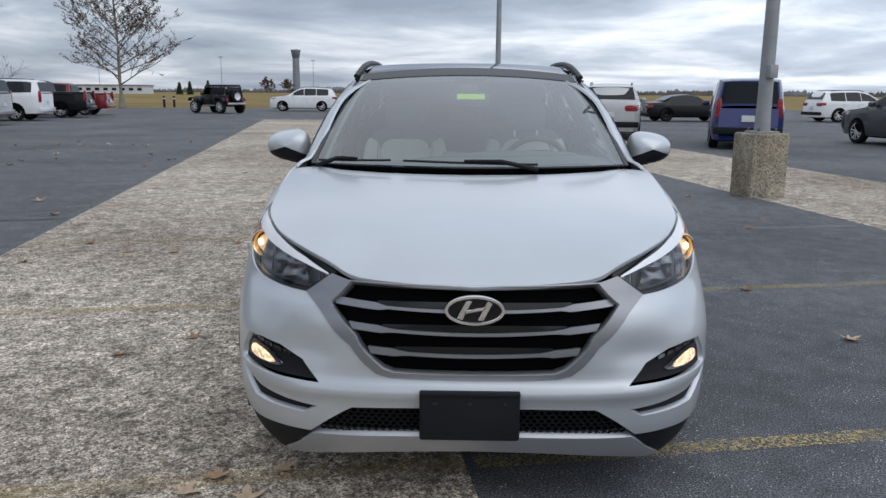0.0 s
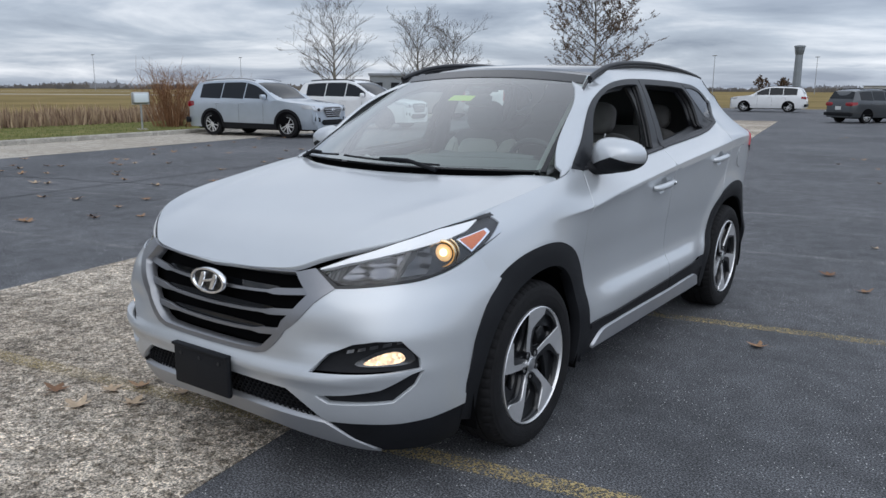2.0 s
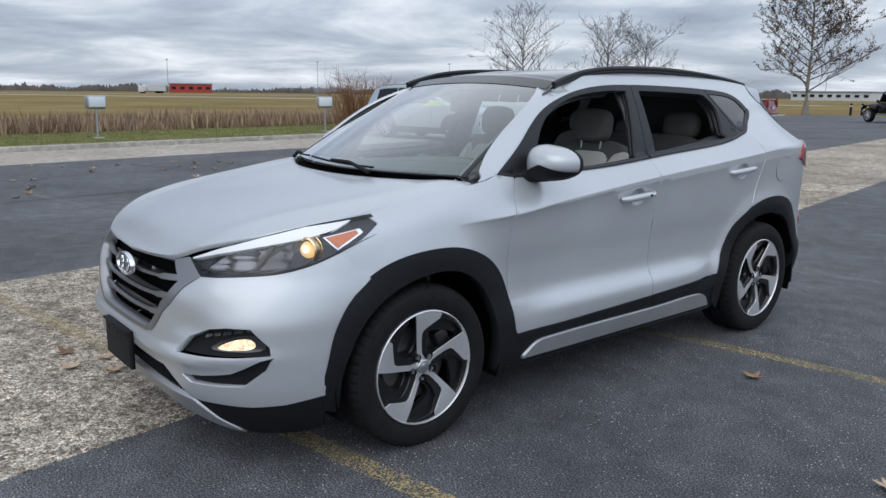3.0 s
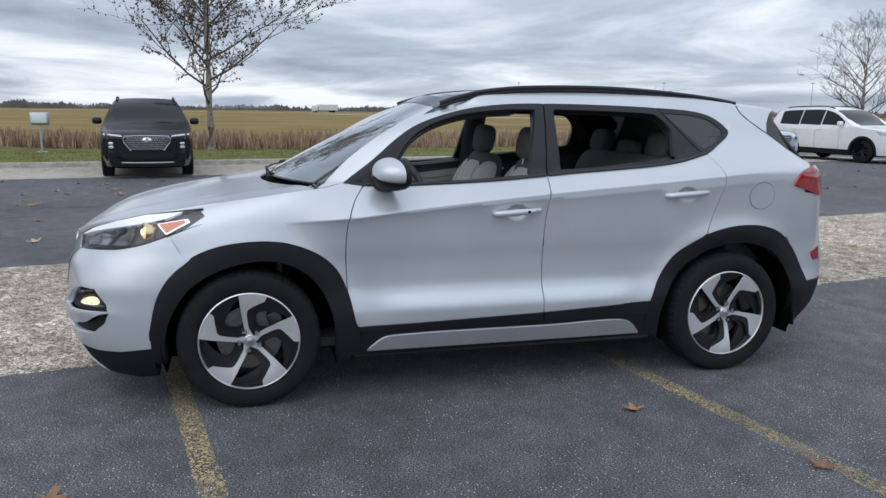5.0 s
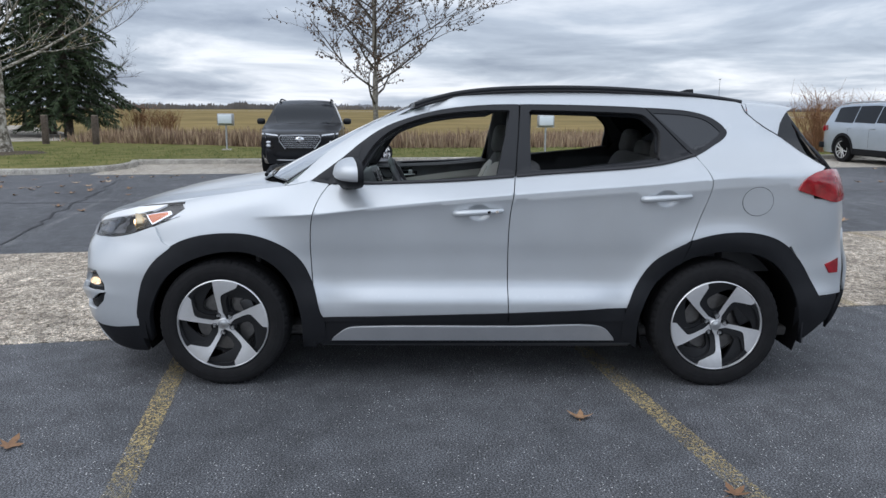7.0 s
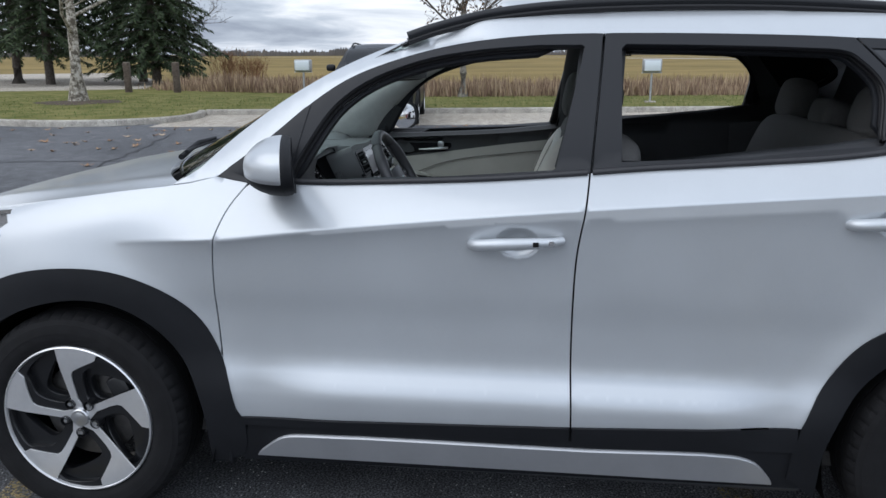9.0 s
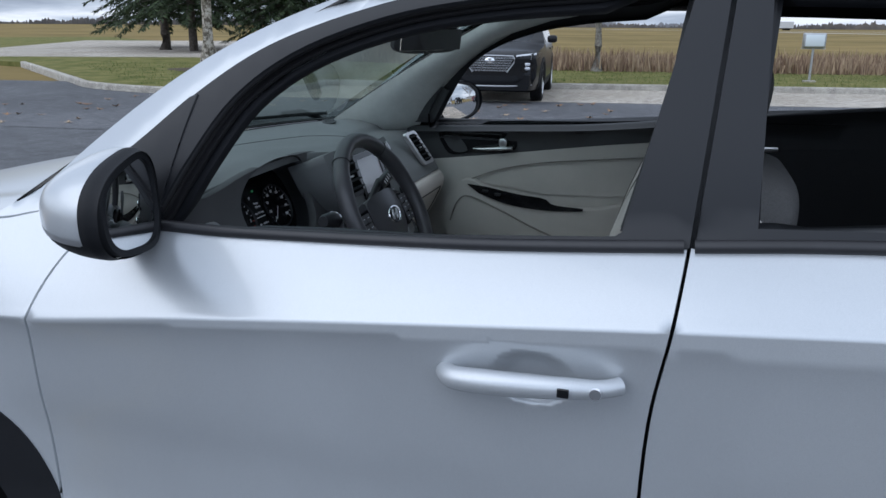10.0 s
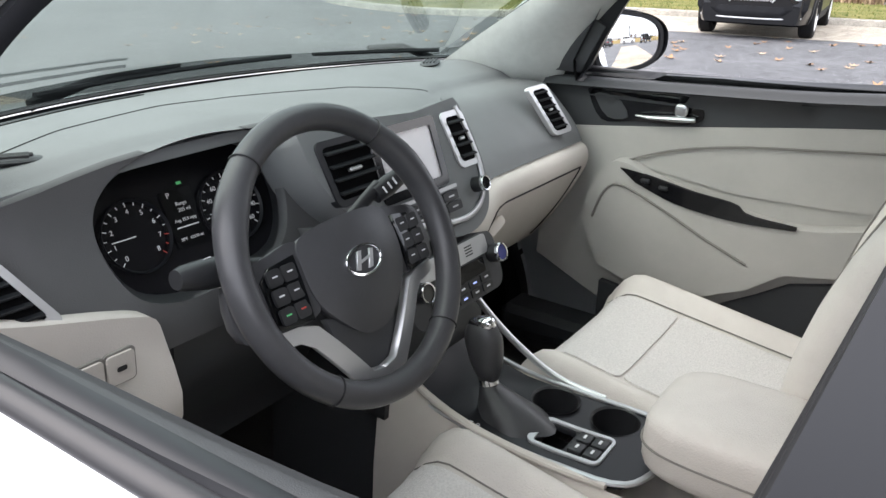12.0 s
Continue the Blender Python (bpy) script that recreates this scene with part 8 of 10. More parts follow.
def crossover_face(t, L, W, H, paint_, mesh):
    """The rounded nose of a crossover: bumper skin, grille, lamps, intake and skid bar."""
    hw, fr = W / 2, -L / 2
    FR = (0, -1, 0)

    def on_nose(p):
        a, z = np.abs(p[:, 0]) / hw, p[:, 1] / H
        y = fr - 0.05 + 0.17 * a ** 3 + 0.22 * np.clip((z - 0.50) / 0.08, 0, 1) ** 2 + 0.08 * np.clip((0.27 - z) / 0.10, 0, 1)
        return np.column_stack([p[:, 0], y, p[:, 1]])
    q = lambda pts: [(x * hw, z * H) for x, z in pts]
    both = lambda half_: half_ + [(-x, z) for x, z in reversed(half_)]
    panel("front_fascia", q(both([(0.78, 0.165), (0.90, 0.30), (0.92, 0.42), (0.88, 0.53), (0.70, 0.575)])), on_nose, paint_, t, out=FR, step=0.07, depth=0.10)
    dark, bright = (gloss_black, silver_trim) if mesh else (gloss_black, chrome)
    hexo = both([(0.32, 0.355), (0.46, 0.455), (0.47, 0.495), (0.44, 0.520)])
    gr = panel("grille", q(hexo), on_nose, dark, t, out=FR, step=0.07, depth=0.01, lift=0.010, label="dark grille in a bright frame")
    frame_l = on_nose(np.array(q([(-0.34, 0.352), (-0.475, 0.455), (-0.485, 0.497), (-0.45, 0.525), (0.0, 0.530), (0.45, 0.525), (0.485, 0.497), (0.475, 0.455), (0.34, 0.352)])))
    part("grille_frame", tube([tuple(v + [0, -0.016, 0]) for v in frame_l], 0.013, 8), silver_trim, gr)
    if mesh:
        vs, fs = [], []
        for r_ in range(6):
            for c_ in range(-8, 9):
                x, z = (c_ + 0.5 * (r_ % 2)) * 0.050, H * 0.372 + r_ * H * 0.0265
                if abs(x) > hw * (0.30 + 1.2 * (z / H - 0.355)):
                    continue
                y = float(on_nose(np.array([[x, z]]))[0, 1]) - 0.022
                n0 = len(vs)
                for k_, d_ in ((1.0, 0.0), (0.60, 0.0), (0.52, 0.02)):
                    vs += [(x - 0.024 * k_, y + d_, z), (x, y + d_, z - 0.020 * k_), (x + 0.024 * k_, y + d_, z), (x, y + d_, z + 0.020 * k_)]
                fs += [(n0 + g_ + i, n0 + g_ + (i + 1) % 4, n0 + g_ + 4 + (i + 1) % 4, n0 + g_ + 4 + i) for g_ in (0, 4) for i in range(4)]
        part("grille_mesh", (vs, fs), silver_trim, gr, sharp=20)
    else:
        for k in range(4):
            z = 0.385 + 0.035 * k
            w_ = 0.32 + 0.9 * (z - 0.355)
            line_ = on_nose(np.array(q([(x, z) for x in np.linspace(-w_, w_, 9)])))
            part("grille_bar", tube([tuple(v + [0, -0.018, 0]) for v in line_], 0.011, 8, flat=1.3), silver_trim, gr)
    c_ = on_nose(np.array([[0.0, 0.475 * H]]))[0]
    part("badge", move(lathe([(0.0, 0.012), (0.046, 0.012), (0.060, 0.0)], 20), Matrix.Translation(tuple(c_ + [0, -0.02, 0])) @ pose(0, 0, 0, 0, 0, -90) @ Matrix.Diagonal((1, 1.55, 1, 1))), chrome, gr)
    for sd in (1, -1):
        if mesh:
            panel("running_light", q([(0.50, 0.515), (0.52, 0.530), (0.88, 0.552), (0.90, 0.538)]), on_nose, head_m, t, out=FR, side=sd, step=0.05, depth=0.02, lift=0.014)
            pod = panel("headlamp", q([(0.60, 0.375), (0.62, 0.455), (0.82, 0.475), (0.88, 0.44), (0.84, 0.365), (0.68, 0.345)]), on_nose, gloss_black, t, out=FR, side=sd, step=0.05, depth=0.02, lift=0.012)
            for zz in (0.437, 0.393):
                c_ = on_nose(np.array([[0.735 * hw * sd, zz * H]]))[0]
                part("lamp_lens", move(pillow(0.105, 0.04, 0.062, 0.7, 16, 8), Matrix.Translation(tuple(c_ + [0, -0.016, 0])) @ pose(0, 0, 0, 0, 0, 18 * sd)), head_m, pod)
        else:
            pod = panel("headlamp", q([(0.50, 0.470), (0.52, 0.510), (0.72, 0.535), (0.90, 0.545), (0.91, 0.50), (0.84, 0.455), (0.66, 0.445)]), on_nose, head_m, t, out=FR, side=sd, step=0.05, depth=0.02, lift=0.012)
            c_ = on_nose(np.array([[0.70 * hw * sd, 0.488 * H]]))[0]
            part("lamp_lens", move(pillow(0.10, 0.04, 0.09, 0.8, 16, 8), Matrix.Translation(tuple(c_ + [0, -0.014, 0])) @ pose(0, 0, 0, 0, 0, 18 * sd)), lamp_smoke, pod)
            panel("fog_lamp", q([(0.62, 0.28), (0.64, 0.35), (0.82, 0.37), (0.84, 0.30)]), on_nose, black_trim, t, out=FR, side=sd, step=0.05, depth=0.02, lift=0.010)
    panel("lower_intake", q(both([(0.44, 0.225), (0.58, 0.265), (0.52, 0.315)])), on_nose, black_trim, t, out=FR, step=0.08, depth=0.01, lift=0.010)
    skid_l = on_nose(np.array(q([(x, 0.200 + 0.03 * abs(x) ** 3) for x in np.linspace(-0.82, 0.82, 13)])))
    part("skid_bar", tube([tuple(v + [0, -0.012, 0]) for v in skid_l], 0.020, 8, flat=0.8), silver_trim, t)


def parked(name, kind, L, W, H, paint_, x, y, rz, label, rims=machined, grp="parked cars", clad=True, wheel_r=0.365, badge=True, rear_lamps="side"):
    top, belt, (g0, g1), ws_, rw_ = SHAPES[kind]
    t = thing(name, label, "car", pose(x, y, 0, 0, 0, rz), grp)
    ys, zs = [p[0] * L for p in top], [p[1] * H for p in top]
    zt = hermite(ys, zs)
    zb = belt * H
    lens_m, bar_m = (lamp_smoke, satin_black) if paint_ is P_BLACK else (head_m, silver_trim)
    z0 = {"pickup": 0.40, "wagon": 0.34}.get(kind, 0.26)
    hw = W / 2
    boxy = 10.0 if kind in ("van", "pickup", "wagon") else 6.0

    def plan(yy):
        q = np.abs(2 * np.asarray(yy, float) / L)
        return hw * (1 - 0.22 * q ** boxy) if boxy > 6 else hw * (1 - 0.09 * q ** 3 - 0.12 * q ** 10)

    def sidex(yy, z):
        w = plan(yy)
        zz = np.maximum(zt(yy), zb + 0.02)
        k = np.clip((z - zb) / np.maximum(0.05, H - zb), 0, 1.2)
        lean = 0.13 if kind == "van" else 0.22 if kind in ("wagon", "pickup") else 0.28
        up = w * (1 - 0.02 - lean * k - 0.03 * k ** 4)
        lo = w * (0.985 + 0.015 * np.sin(np.clip((z - z0) / (zb - z0), 0, 1) * math.pi)) - 0.05 * (1 - step01(z, z0 - 0.05, z0 + 0.12))
        return np.where(z > zb, up, lo)
    yl = np.unique(np.concatenate([np.linspace(ys[0], ys[-1], 46), np.array(ys)]))
    rows = []
    for yy in yl:
        ztop = float(zt(yy))
        r = [(0.0, yy, z0)]
        hs = list(np.linspace(z0, min(zb, ztop - 0.03), 6)) + list(np.linspace(min(zb, ztop - 0.03), ztop - 0.035, 5))[1:]
        side = [(float(sidex(yy, z)), yy, z) for z in hs]
        xe = side[-1][0]
        roof = [(xe * f, yy, ztop - 0.035 * f ** 3) for f in (0.95, 0.82, 0.6, 0.3, 0.0)]
        rows.append(r + side + roof)
    geo = loft(rows)
    n = len(rows[0])
    v = list(geo[0])
    left = list(geo[1])
    mid_ = {}
    v2 = []
    for i, (a, b_, c) in enumerate(v):
        if abs(a) < 1e-6:
            mid_[i] = i
        else:
            mid_[i] = len(v) + len(v2)
            v2.append((-a, b_, c))
    f = left + [tuple(reversed([mid_[i] for i in q])) for q in left]
    for row in (0, len(rows) - 1):
        cap_l = [row * n + i for i in range(n)]
        ring_ = cap_l + [mid_[i] for i in reversed(cap_l) if mid_[i] != i]
        f.append(tuple(ring_) if row == 0 else tuple(reversed(ring_)))
    bd = part("body", (v + v2, f), paint_, t, sharp=28)
    if kind == "pickup":
        part("cargo_bed", box(W * 0.80, L * 0.30, 0.03, 0.005, 1, (0, L * 0.325, H * 0.645)), dark_void, t)
        for sx in (1, -1):
            part("bed_rail", box(0.07, L * 0.32, 0.06, 0.015, 2, (sx * W * 0.435, L * 0.325, H * 0.665)), paint_, t)
    wheelbase = L * 0.585
    fy0 = -L / 2 + L * 0.195
    for sd in (1, -1):
        onl = lambda p: np.column_stack([sidex(p[:, 0], p[:, 1]), p[:, 0], p[:, 1]])
        # side windows with pillars between
        zhi = lambda yy: float(zt(yy)) - 0.10
        cuts = np.linspace(g0 * L, g1 * L, 4 if kind not in ("sedan", "pickup") else 3)
        for a, b_ in zip(cuts[:-1], cuts[1:]):
            a2, b2 = a + 0.02, b_ - 0.02
            o = [(a2, zb + 0.035), (b2, zb + 0.035 + 0.02)]
            tops = [(yy, max(zb + 0.06, zhi(yy))) for yy in np.linspace(b2, a2, 6)]
            panel("side_window", o + tops, onl, car_glass, t, out=(1, 0, 0), side=sd, step=0.12, depth=0.01, lift=0.006)
        for yw in (fy0, fy0 + wheelbase):
            if clad:
                ring_o = [(yw + (wheel_r + 0.115) * math.cos(a), wheel_r + (wheel_r + 0.115) * math.sin(a)) for a in np.linspace(-0.25, math.pi + 0.25, 22)]
                ring_i = [(yw + (wheel_r + 0.04) * math.cos(a), wheel_r + (wheel_r + 0.04) * math.sin(a)) for a in np.linspace(math.pi + 0.25, -0.25, 22)]
                panel("arch_cladding", ring_o + ring_i, onl, black_trim, t, out=(1, 0, 0), side=sd, step=0.1, depth=0.03, lift=0.012)
            disc = [(yw + (wheel_r + 0.045) * math.cos(a), max(0.20, wheel_r + (wheel_r + 0.045) * math.sin(a))) for a in np.linspace(-0.3, math.pi + 0.3, 22)]
            # flat dark disc on the flank: shade of the wheel well as colour
            panel("wheel_well", disc, onl, dark_void, t, out=(1, 0, 0), side=sd, step=0.12, depth=0.0, lift=0.004)
            small_wheel(wheel_r, 0.23, rims, t, sd * (float(sidex(yw, wheel_r)) + 0.012), yw, sd)
        if clad:
            panel("sill_cladding", [(fy0 + wheel_r + 0.1, z0 - 0.01), (fy0 + wheelbase - wheel_r - 0.1, z0 - 0.01), (fy0 + wheelbase - wheel_r - 0.1, z0 + 0.16), (fy0 + wheel_r + 0.1, z0 + 0.14)], onl, black_trim, t, out=(1, 0, 0), side=sd, step=0.2, depth=0.02, lift=0.01)
        for yy in (0.09 * L, 0.29 * L) if kind != "pickup" else (0.02 * L,):
            part("door_handle", box(0.03, 0.18, 0.03, 0.01, 2, (sd * (float(sidex(yy - 0.06 * L, zb - 0.10)) + 0.012), yy - 0.06 * L, zb - 0.10)), paint_, t)
        # door seams
        for yy in (-0.13 * L, 0.06 * L, 0.24 * L)[: 3 if kind in ("suv", "wagon", "van") else 2]:
            seam_o = [(yy - 0.004, z0 + 0.16), (yy + 0.004, z0 + 0.16), (yy + 0.004, zb + 0.02), (yy - 0.004, zb + 0.02)]
            panel("door_seam", seam_o, onl, seal, t, out=(1, 0, 0), side=sd, step=0.2, depth=0.0, lift=0.003)
        mx = float(sidex(g0 * L + 0.12, zb + 0.05))
        part("door_mirror", move(pillow(0.20, 0.13, 0.15, 0.6, 16, 10), Matrix.Translation((sd * (mx + 0.13), g0 * L + 0.06, zb + 0.10))), paint_ if paint_ is not P_WHITE else P_WHITE, t)
        # lamps
        zl = H * 0.50
        hx = lambda p: np.column_stack([sidex(p[:, 0], p[:, 1]), p[:, 0], p[:, 1]])
        hy = -L / 2
        panel("headlamp", [(hy + 0.02, zl - 0.02), (hy + 0.05, zl + 0.09), (hy + 0.52, zl + 0.11), (hy + 0.40, zl)], onl, lens_m, t, out=(1, 0, 0), side=sd, step=0.08, depth=0.02, lift=0.008)
        if kind != "suv":
            part("headlamp_front", move(pillow(0.36, 0.08, 0.12, 0.6, 16, 8), Matrix.Translation((sd * hw * 0.66, hy + 0.055, zl + 0.035)) @ pose(0, 0, 0, 0, -8 * sd, 14 * sd)), lens_m, t)
        if kind != "suv":
            part("fog_lamp", move(pillow(0.20, 0.06, 0.16, 0.6, 14, 8), Matrix.Translation((sd * hw * 0.72, hy + 0.035, H * 0.33))), black_trim, t)
        ry = L / 2
        tall = kind in ("wagon", "van", "pickup")
        zr0, zr1 = (H * 0.45, H * 0.72) if tall else (H * 0.50, H * 0.61)
        panel("tail_lamp", [(ry - (0.12 if tall else 0.32), zr0 + (0 if tall else 0.06)), (ry - 0.015, zr0), (ry - 0.03, zr1), (ry - (0.12 if tall else 0.30), zr1)], onl, red_lamp, t, out=(1, 0, 0), side=sd, step=0.08, depth=0.02, lift=0.008)
        part("tail_lamp_back", move(pillow(0.14 if tall else 0.40, 0.06, zr1 - zr0, 0.5, 14, 8), Matrix.Translation((sd * hw * (0.80 if tall else 0.66), ry - 0.03, (zr0 + zr1) / 2))), red_lamp, t)
        if kind in ("suv", "wagon"):
            part("roof_rail", tube([(sd * hw * 0.66, yy, float(zt(yy)) + 0.015) for yy in np.linspace(-0.03 * L, 0.36 * L, 8)], 0.02, 8), satin_black if paint_ is not P_SILVER else silver_trim, t)
    # front and rear glass, grille, bumpers, plates
    topf = lambda p: np.column_stack([p[:, 0], p[:, 1], zt(p[:, 1]) - 0.035 * (np.abs(p[:, 0]) / (hw * 0.8)) ** 3])
    a, b_ = ws_[0] * L, ws_[1] * L
    panel("windscreen", [(-hw * 0.84, a + 0.06), (hw * 0.84, a + 0.06), (hw * 0.70, b_ - 0.03), (-hw * 0.70, b_ - 0.03)], topf, car_glass, t, out=(0, -0.4, 0.9), step=0.12, depth=0.008, lift=0.006)
    a, b_ = rw_[0] * L, rw_[1] * L
    backf = lambda p: np.column_stack([p[:, 0], np.interp(p[:, 1], [float(zt(b_)), float(zt(a))], [b_, a]), p[:, 1]])
    zlo, zhi_ = float(zt(b_)), float(zt(a))
    panel("rear_window", [(-hw * 0.78, zlo + 0.05), (hw * 0.78, zlo + 0.05), (hw * 0.68, zhi_ - 0.04), (-hw * 0.68, zhi_ - 0.04)], backf, car_glass, t, out=(0, 1, 0.2), step=0.12, depth=0.008, lift=0.02)
    if kind == "suv":
        crossover_face(t, L, W, H, paint_, paint_ is P_BLACK)
    else:
        fr = -L / 2
        gr = part("grille", move(pillow(hw * 1.04, 0.06, H * 0.165, 0.45, 20, 8), Matrix.Translation((0, fr + 0.005, H * 0.425))), gloss_black, t, "dark grille with bright bars")
        part("grille_frame", tube([(x * hw * 0.52, fr - 0.022, H * (0.425 + 0.083 * z)) for x, z in ((-0.92, -0.9), (-1.0, 0.2), (-0.92, 0.98), (0, 1.04), (0.92, 0.98), (1.0, 0.2), (0.92, -0.9))], 0.010, 8), silver_trim, gr)
        for k in range(3):
            part("grille_bar", box(hw * 0.94, 0.02, 0.010, 0.003, 1, (0, fr - 0.025, H * 0.385 + 0.055 * k)), bar_m, gr)
        if badge:
            part("badge", move(lathe([(0.0, 0.01), (0.04, 0.01), (0.055, 0.0)], 20), Matrix.Translation((0, fr - 0.03, H * 0.455)) @ pose(0, 0, 0, 0, 0, -90) @ Matrix.Diagonal((1, 1.5, 1, 1))), chrome, gr)
        part("lower_intake", box(hw * 1.25, 0.05, H * 0.075, 0.02, 2, (0, fr + 0.02, H * 0.255)), black_trim, t)
        part("front_lip", box(hw * 1.4, 0.06, 0.05, 0.02, 2, (0, fr + 0.02, H * 0.185)), silver_trim if kind == "suv" else black_trim, t)
    ry = L / 2
    part("rear_bumper", box(hw * 1.84, 0.14, H * 0.10, 0.03, 2, (0, ry - 0.02, H * 0.27)), black_trim if kind not in ("wagon", "pickup") else paint_, t)
    part("rear_plate", box(0.32, 0.012, 0.16, 0.004, 1, (0, ry + 0.012, H * 0.44)), plate_m, t, "blank pale rear plate")
    part("floor_pan", box(W * 0.8, L * 0.86, 0.14, 0.03, 1, (0, 0, z0 + 0.02)), dark_void, t)
    return t


def off_roader(x, y, rz, label):
    """Open-sided off-roader: tub, flat bonnet, square wings, roll bars, soft top, spare wheel."""
    t = thing("black_off_roader", label, "car", pose(x, y, 0, 0, 0, rz), "parked cars")
    part("tub", box(1.50, 2.20, 0.62, 0.05, 3, (0, 0.62, 0.86)), P_BLACK, t)
    nose_ = [[(sx * w * f, yy, z) for sx, f, z in ((-1, 1.0, 0.60), (-1, 1.0, z1 - 0.06), (-1, 0.92, z1), (0, 0.5, z1 + 0.02), (1, 0.92, z1), (1, 1.0, z1 - 0.06), (1, 1.0, 0.60))]
             for yy, w, z1 in ((-1.62, 0.50, 1.06), (-1.2, 0.56, 1.10), (-0.48, 0.68, 1.14))]
    part("bonnet", loft(nose_), P_BLACK, t)
    gr = part("grille", box(1.02, 0.06, 0.46, 0.03, 2, (0, -1.64, 0.83)), P_BLACK, t)
    for k in range(7):
        part("grille_slot", box(0.055, 0.01, 0.26, 0.004, 1, (-0.27 + 0.09 * k, -1.673, 0.86)), dark_void, gr)
    for sx in (1, -1):
        part("headlamp", lathe([(0.0, 0.02), (0.06, 0.015), (0.085, 0.0)], 20), head_m, t, "", Matrix.Translation((sx * 0.40, -1.672, 0.90)) @ pose(0, 0, 0, 0, 0, -90))
        for yw, y0, y1 in ((-1.10, -1.66, -0.50), (1.28, 0.86, 1.72)):
            arc = [(sx * 0.82, yy, 0.80 + 0.20 * min(1, 2.4 * math.sin(math.pi * q / 10)) ** 0.7) for q, yy in enumerate(np.linspace(y0, y1, 11))]
            part("wing_flare", tube(arc, 0.16, 10, flat=0.22), satin_black, t)
            small_wheel(0.42, 0.26, machined, t, sx * 0.93, yw, sx)
        part("side_step", box(0.16, 1.15, 0.06, 0.02, 2, (sx * 0.80, 0.18, 0.50)), silver_trim, t)
        part("door", box(0.05, 0.92, 0.56, 0.04, 2, (sx * 0.755, -0.02, 0.88)), P_BLACK, t)
        part("door_mirror", move(pillow(0.16, 0.08, 0.18, 0.6, 14, 8), Matrix.Translation((sx * 0.90, -0.36, 1.24))), satin_black, t)
        for q0, q1 in (((-0.48, 1.13), (-0.24, 1.74)), ((0.48, 1.15), (0.46, 1.74)), ((1.66, 1.15), (1.58, 1.72))):
            part("roll_bar", tube([(sx * 0.70, q0[0], q0[1]), (sx * 0.64, q1[0], q1[1])], 0.045, 8), satin_black, t)
        part("rear_side_window", box(0.012, 0.98, 0.46, 0.02, 1, (sx * 0.67, 1.06, 1.44)), car_glass, t)
        part("tail_lamp", box(0.16, 0.05, 0.20, 0.015, 1, (sx * 0.64, 1.74, 0.86)), red_lamp, t)
        for yy in (0.1, 0.75):
            part("seat_back", box(0.42, 0.12, 0.66, 0.05, 2, (sx * 0.34, yy, 1.22)), satin_black, t)
    part("windscreen", move(box(1.24, 0.012, 0.52, 0.02, 1), pose(0, -0.36, 1.43, -22, 0, 0)), car_glass, t)
    part("soft_top", move(pillow(1.40, 1.98, 0.14, 0.22, 36, 10), pose(0, 0.68, 1.76)), satin_black, t, "black fabric soft top")
    part("rear_window", move(box(1.10, 0.012, 0.44, 0.02, 1), pose(0, 1.66, 1.45, 8, 0, 0)), car_glass, t)
    for yy, w in ((-1.86, 1.45), (1.90, 1.50)):
        part("bumper", box(w, 0.14, 0.15, 0.04, 2, (0, yy, 0.62)), silver_trim, t)
        part("bumper_bracket", box(0.7, 0.24, 0.10, 0.02, 1, (0, yy * 0.92, 0.62)), satin_black, t)
    part("chassis", box(0.9, 3.3, 0.18, 0.03, 1, (0, 0.0, 0.52)), dark_void, t)
    back = Matrix.Translation((0, 1.78, 1.10)) @ pose(0, 0, 0, 0, 0, 90)
    sw = part("spare_wheel", lathe([(0.22, -0.02), (0.37, -0.02), (0.41, 0.05), (0.41, 0.17), (0.37, 0.23), (0.25, 0.235)], 32), rubber, t, "", back)
    part("spare_rim", lathe([(0.25, 0.23), (0.23, 0.20), (0.10, 0.18), (0.0, 0.19)], 24), machined, sw, "", back)
    return t


FACE_IN, FACE_OUT = 99.9, -80.1
parked("black_crossover", "suv", 4.77, 1.89, 1.69, P_BLACK, -14.88, -2.20, 96, "glossy black crossover parked nose out on the concrete apron")
parked("silver_crossover", "suv", 4.90, 1.89, 1.72, P_SILVER, -16.55, 14.05, FACE_IN, "pale silver-blue three-row crossover with grey alloy wheels on the apron")
parked("white_crossover", "suv", 4.87, 1.93, 1.76, P_WHITE, -17.45, 19.5, FACE_IN, "white crossover with black wheels and roof bars on the apron", rims=wheel_black)
parked("grey_suv", "wagon", 5.20, 2.05, 1.92, P_GREY, -20.9, 27.9, FACE_OUT, "large beige-grey sport utility vehicle parked nose in", clad=False, wheel_r=0.40)
parked("white_suv", "wagon", 5.20, 2.05, 1.90, P_WHITE, -21.9, 33.2, FACE_OUT, "large white sport utility vehicle parked nose in", clad=False, wheel_r=0.40)
parked("black_pickup", "pickup", 5.90, 2.0, 1.95, P_BLACK, -22.3, 37.7, FACE_OUT, "black crew-cab pickup truck parked nose in", clad=False, wheel_r=0.41)
parked("red_pickup", "pickup", 5.60, 1.95, 1.85, P_RED, -23.0, 42.0, FACE_OUT, "dark red pickup truck parked nose in", clad=False, wheel_r=0.39)
off_roader(-15.75, 48.2, -122, "black soft-top off-roader with a spare wheel on its tail")
parked("white_hatch_suv", "suv", 4.85, 1.92, 1.73, P_WHITE, -11.3, 55.0, -84, "white crossover parked across the far end", clad=False)
parked("silver_suv", "suv", 4.85, 1.98, 1.77, body_paint("warm_silver_paint", (0.40, 0.40, 0.40), 0.5), 5.3, 23.9, 168, "silver crossover seen from its tailgate beyond the strip", clad=False)
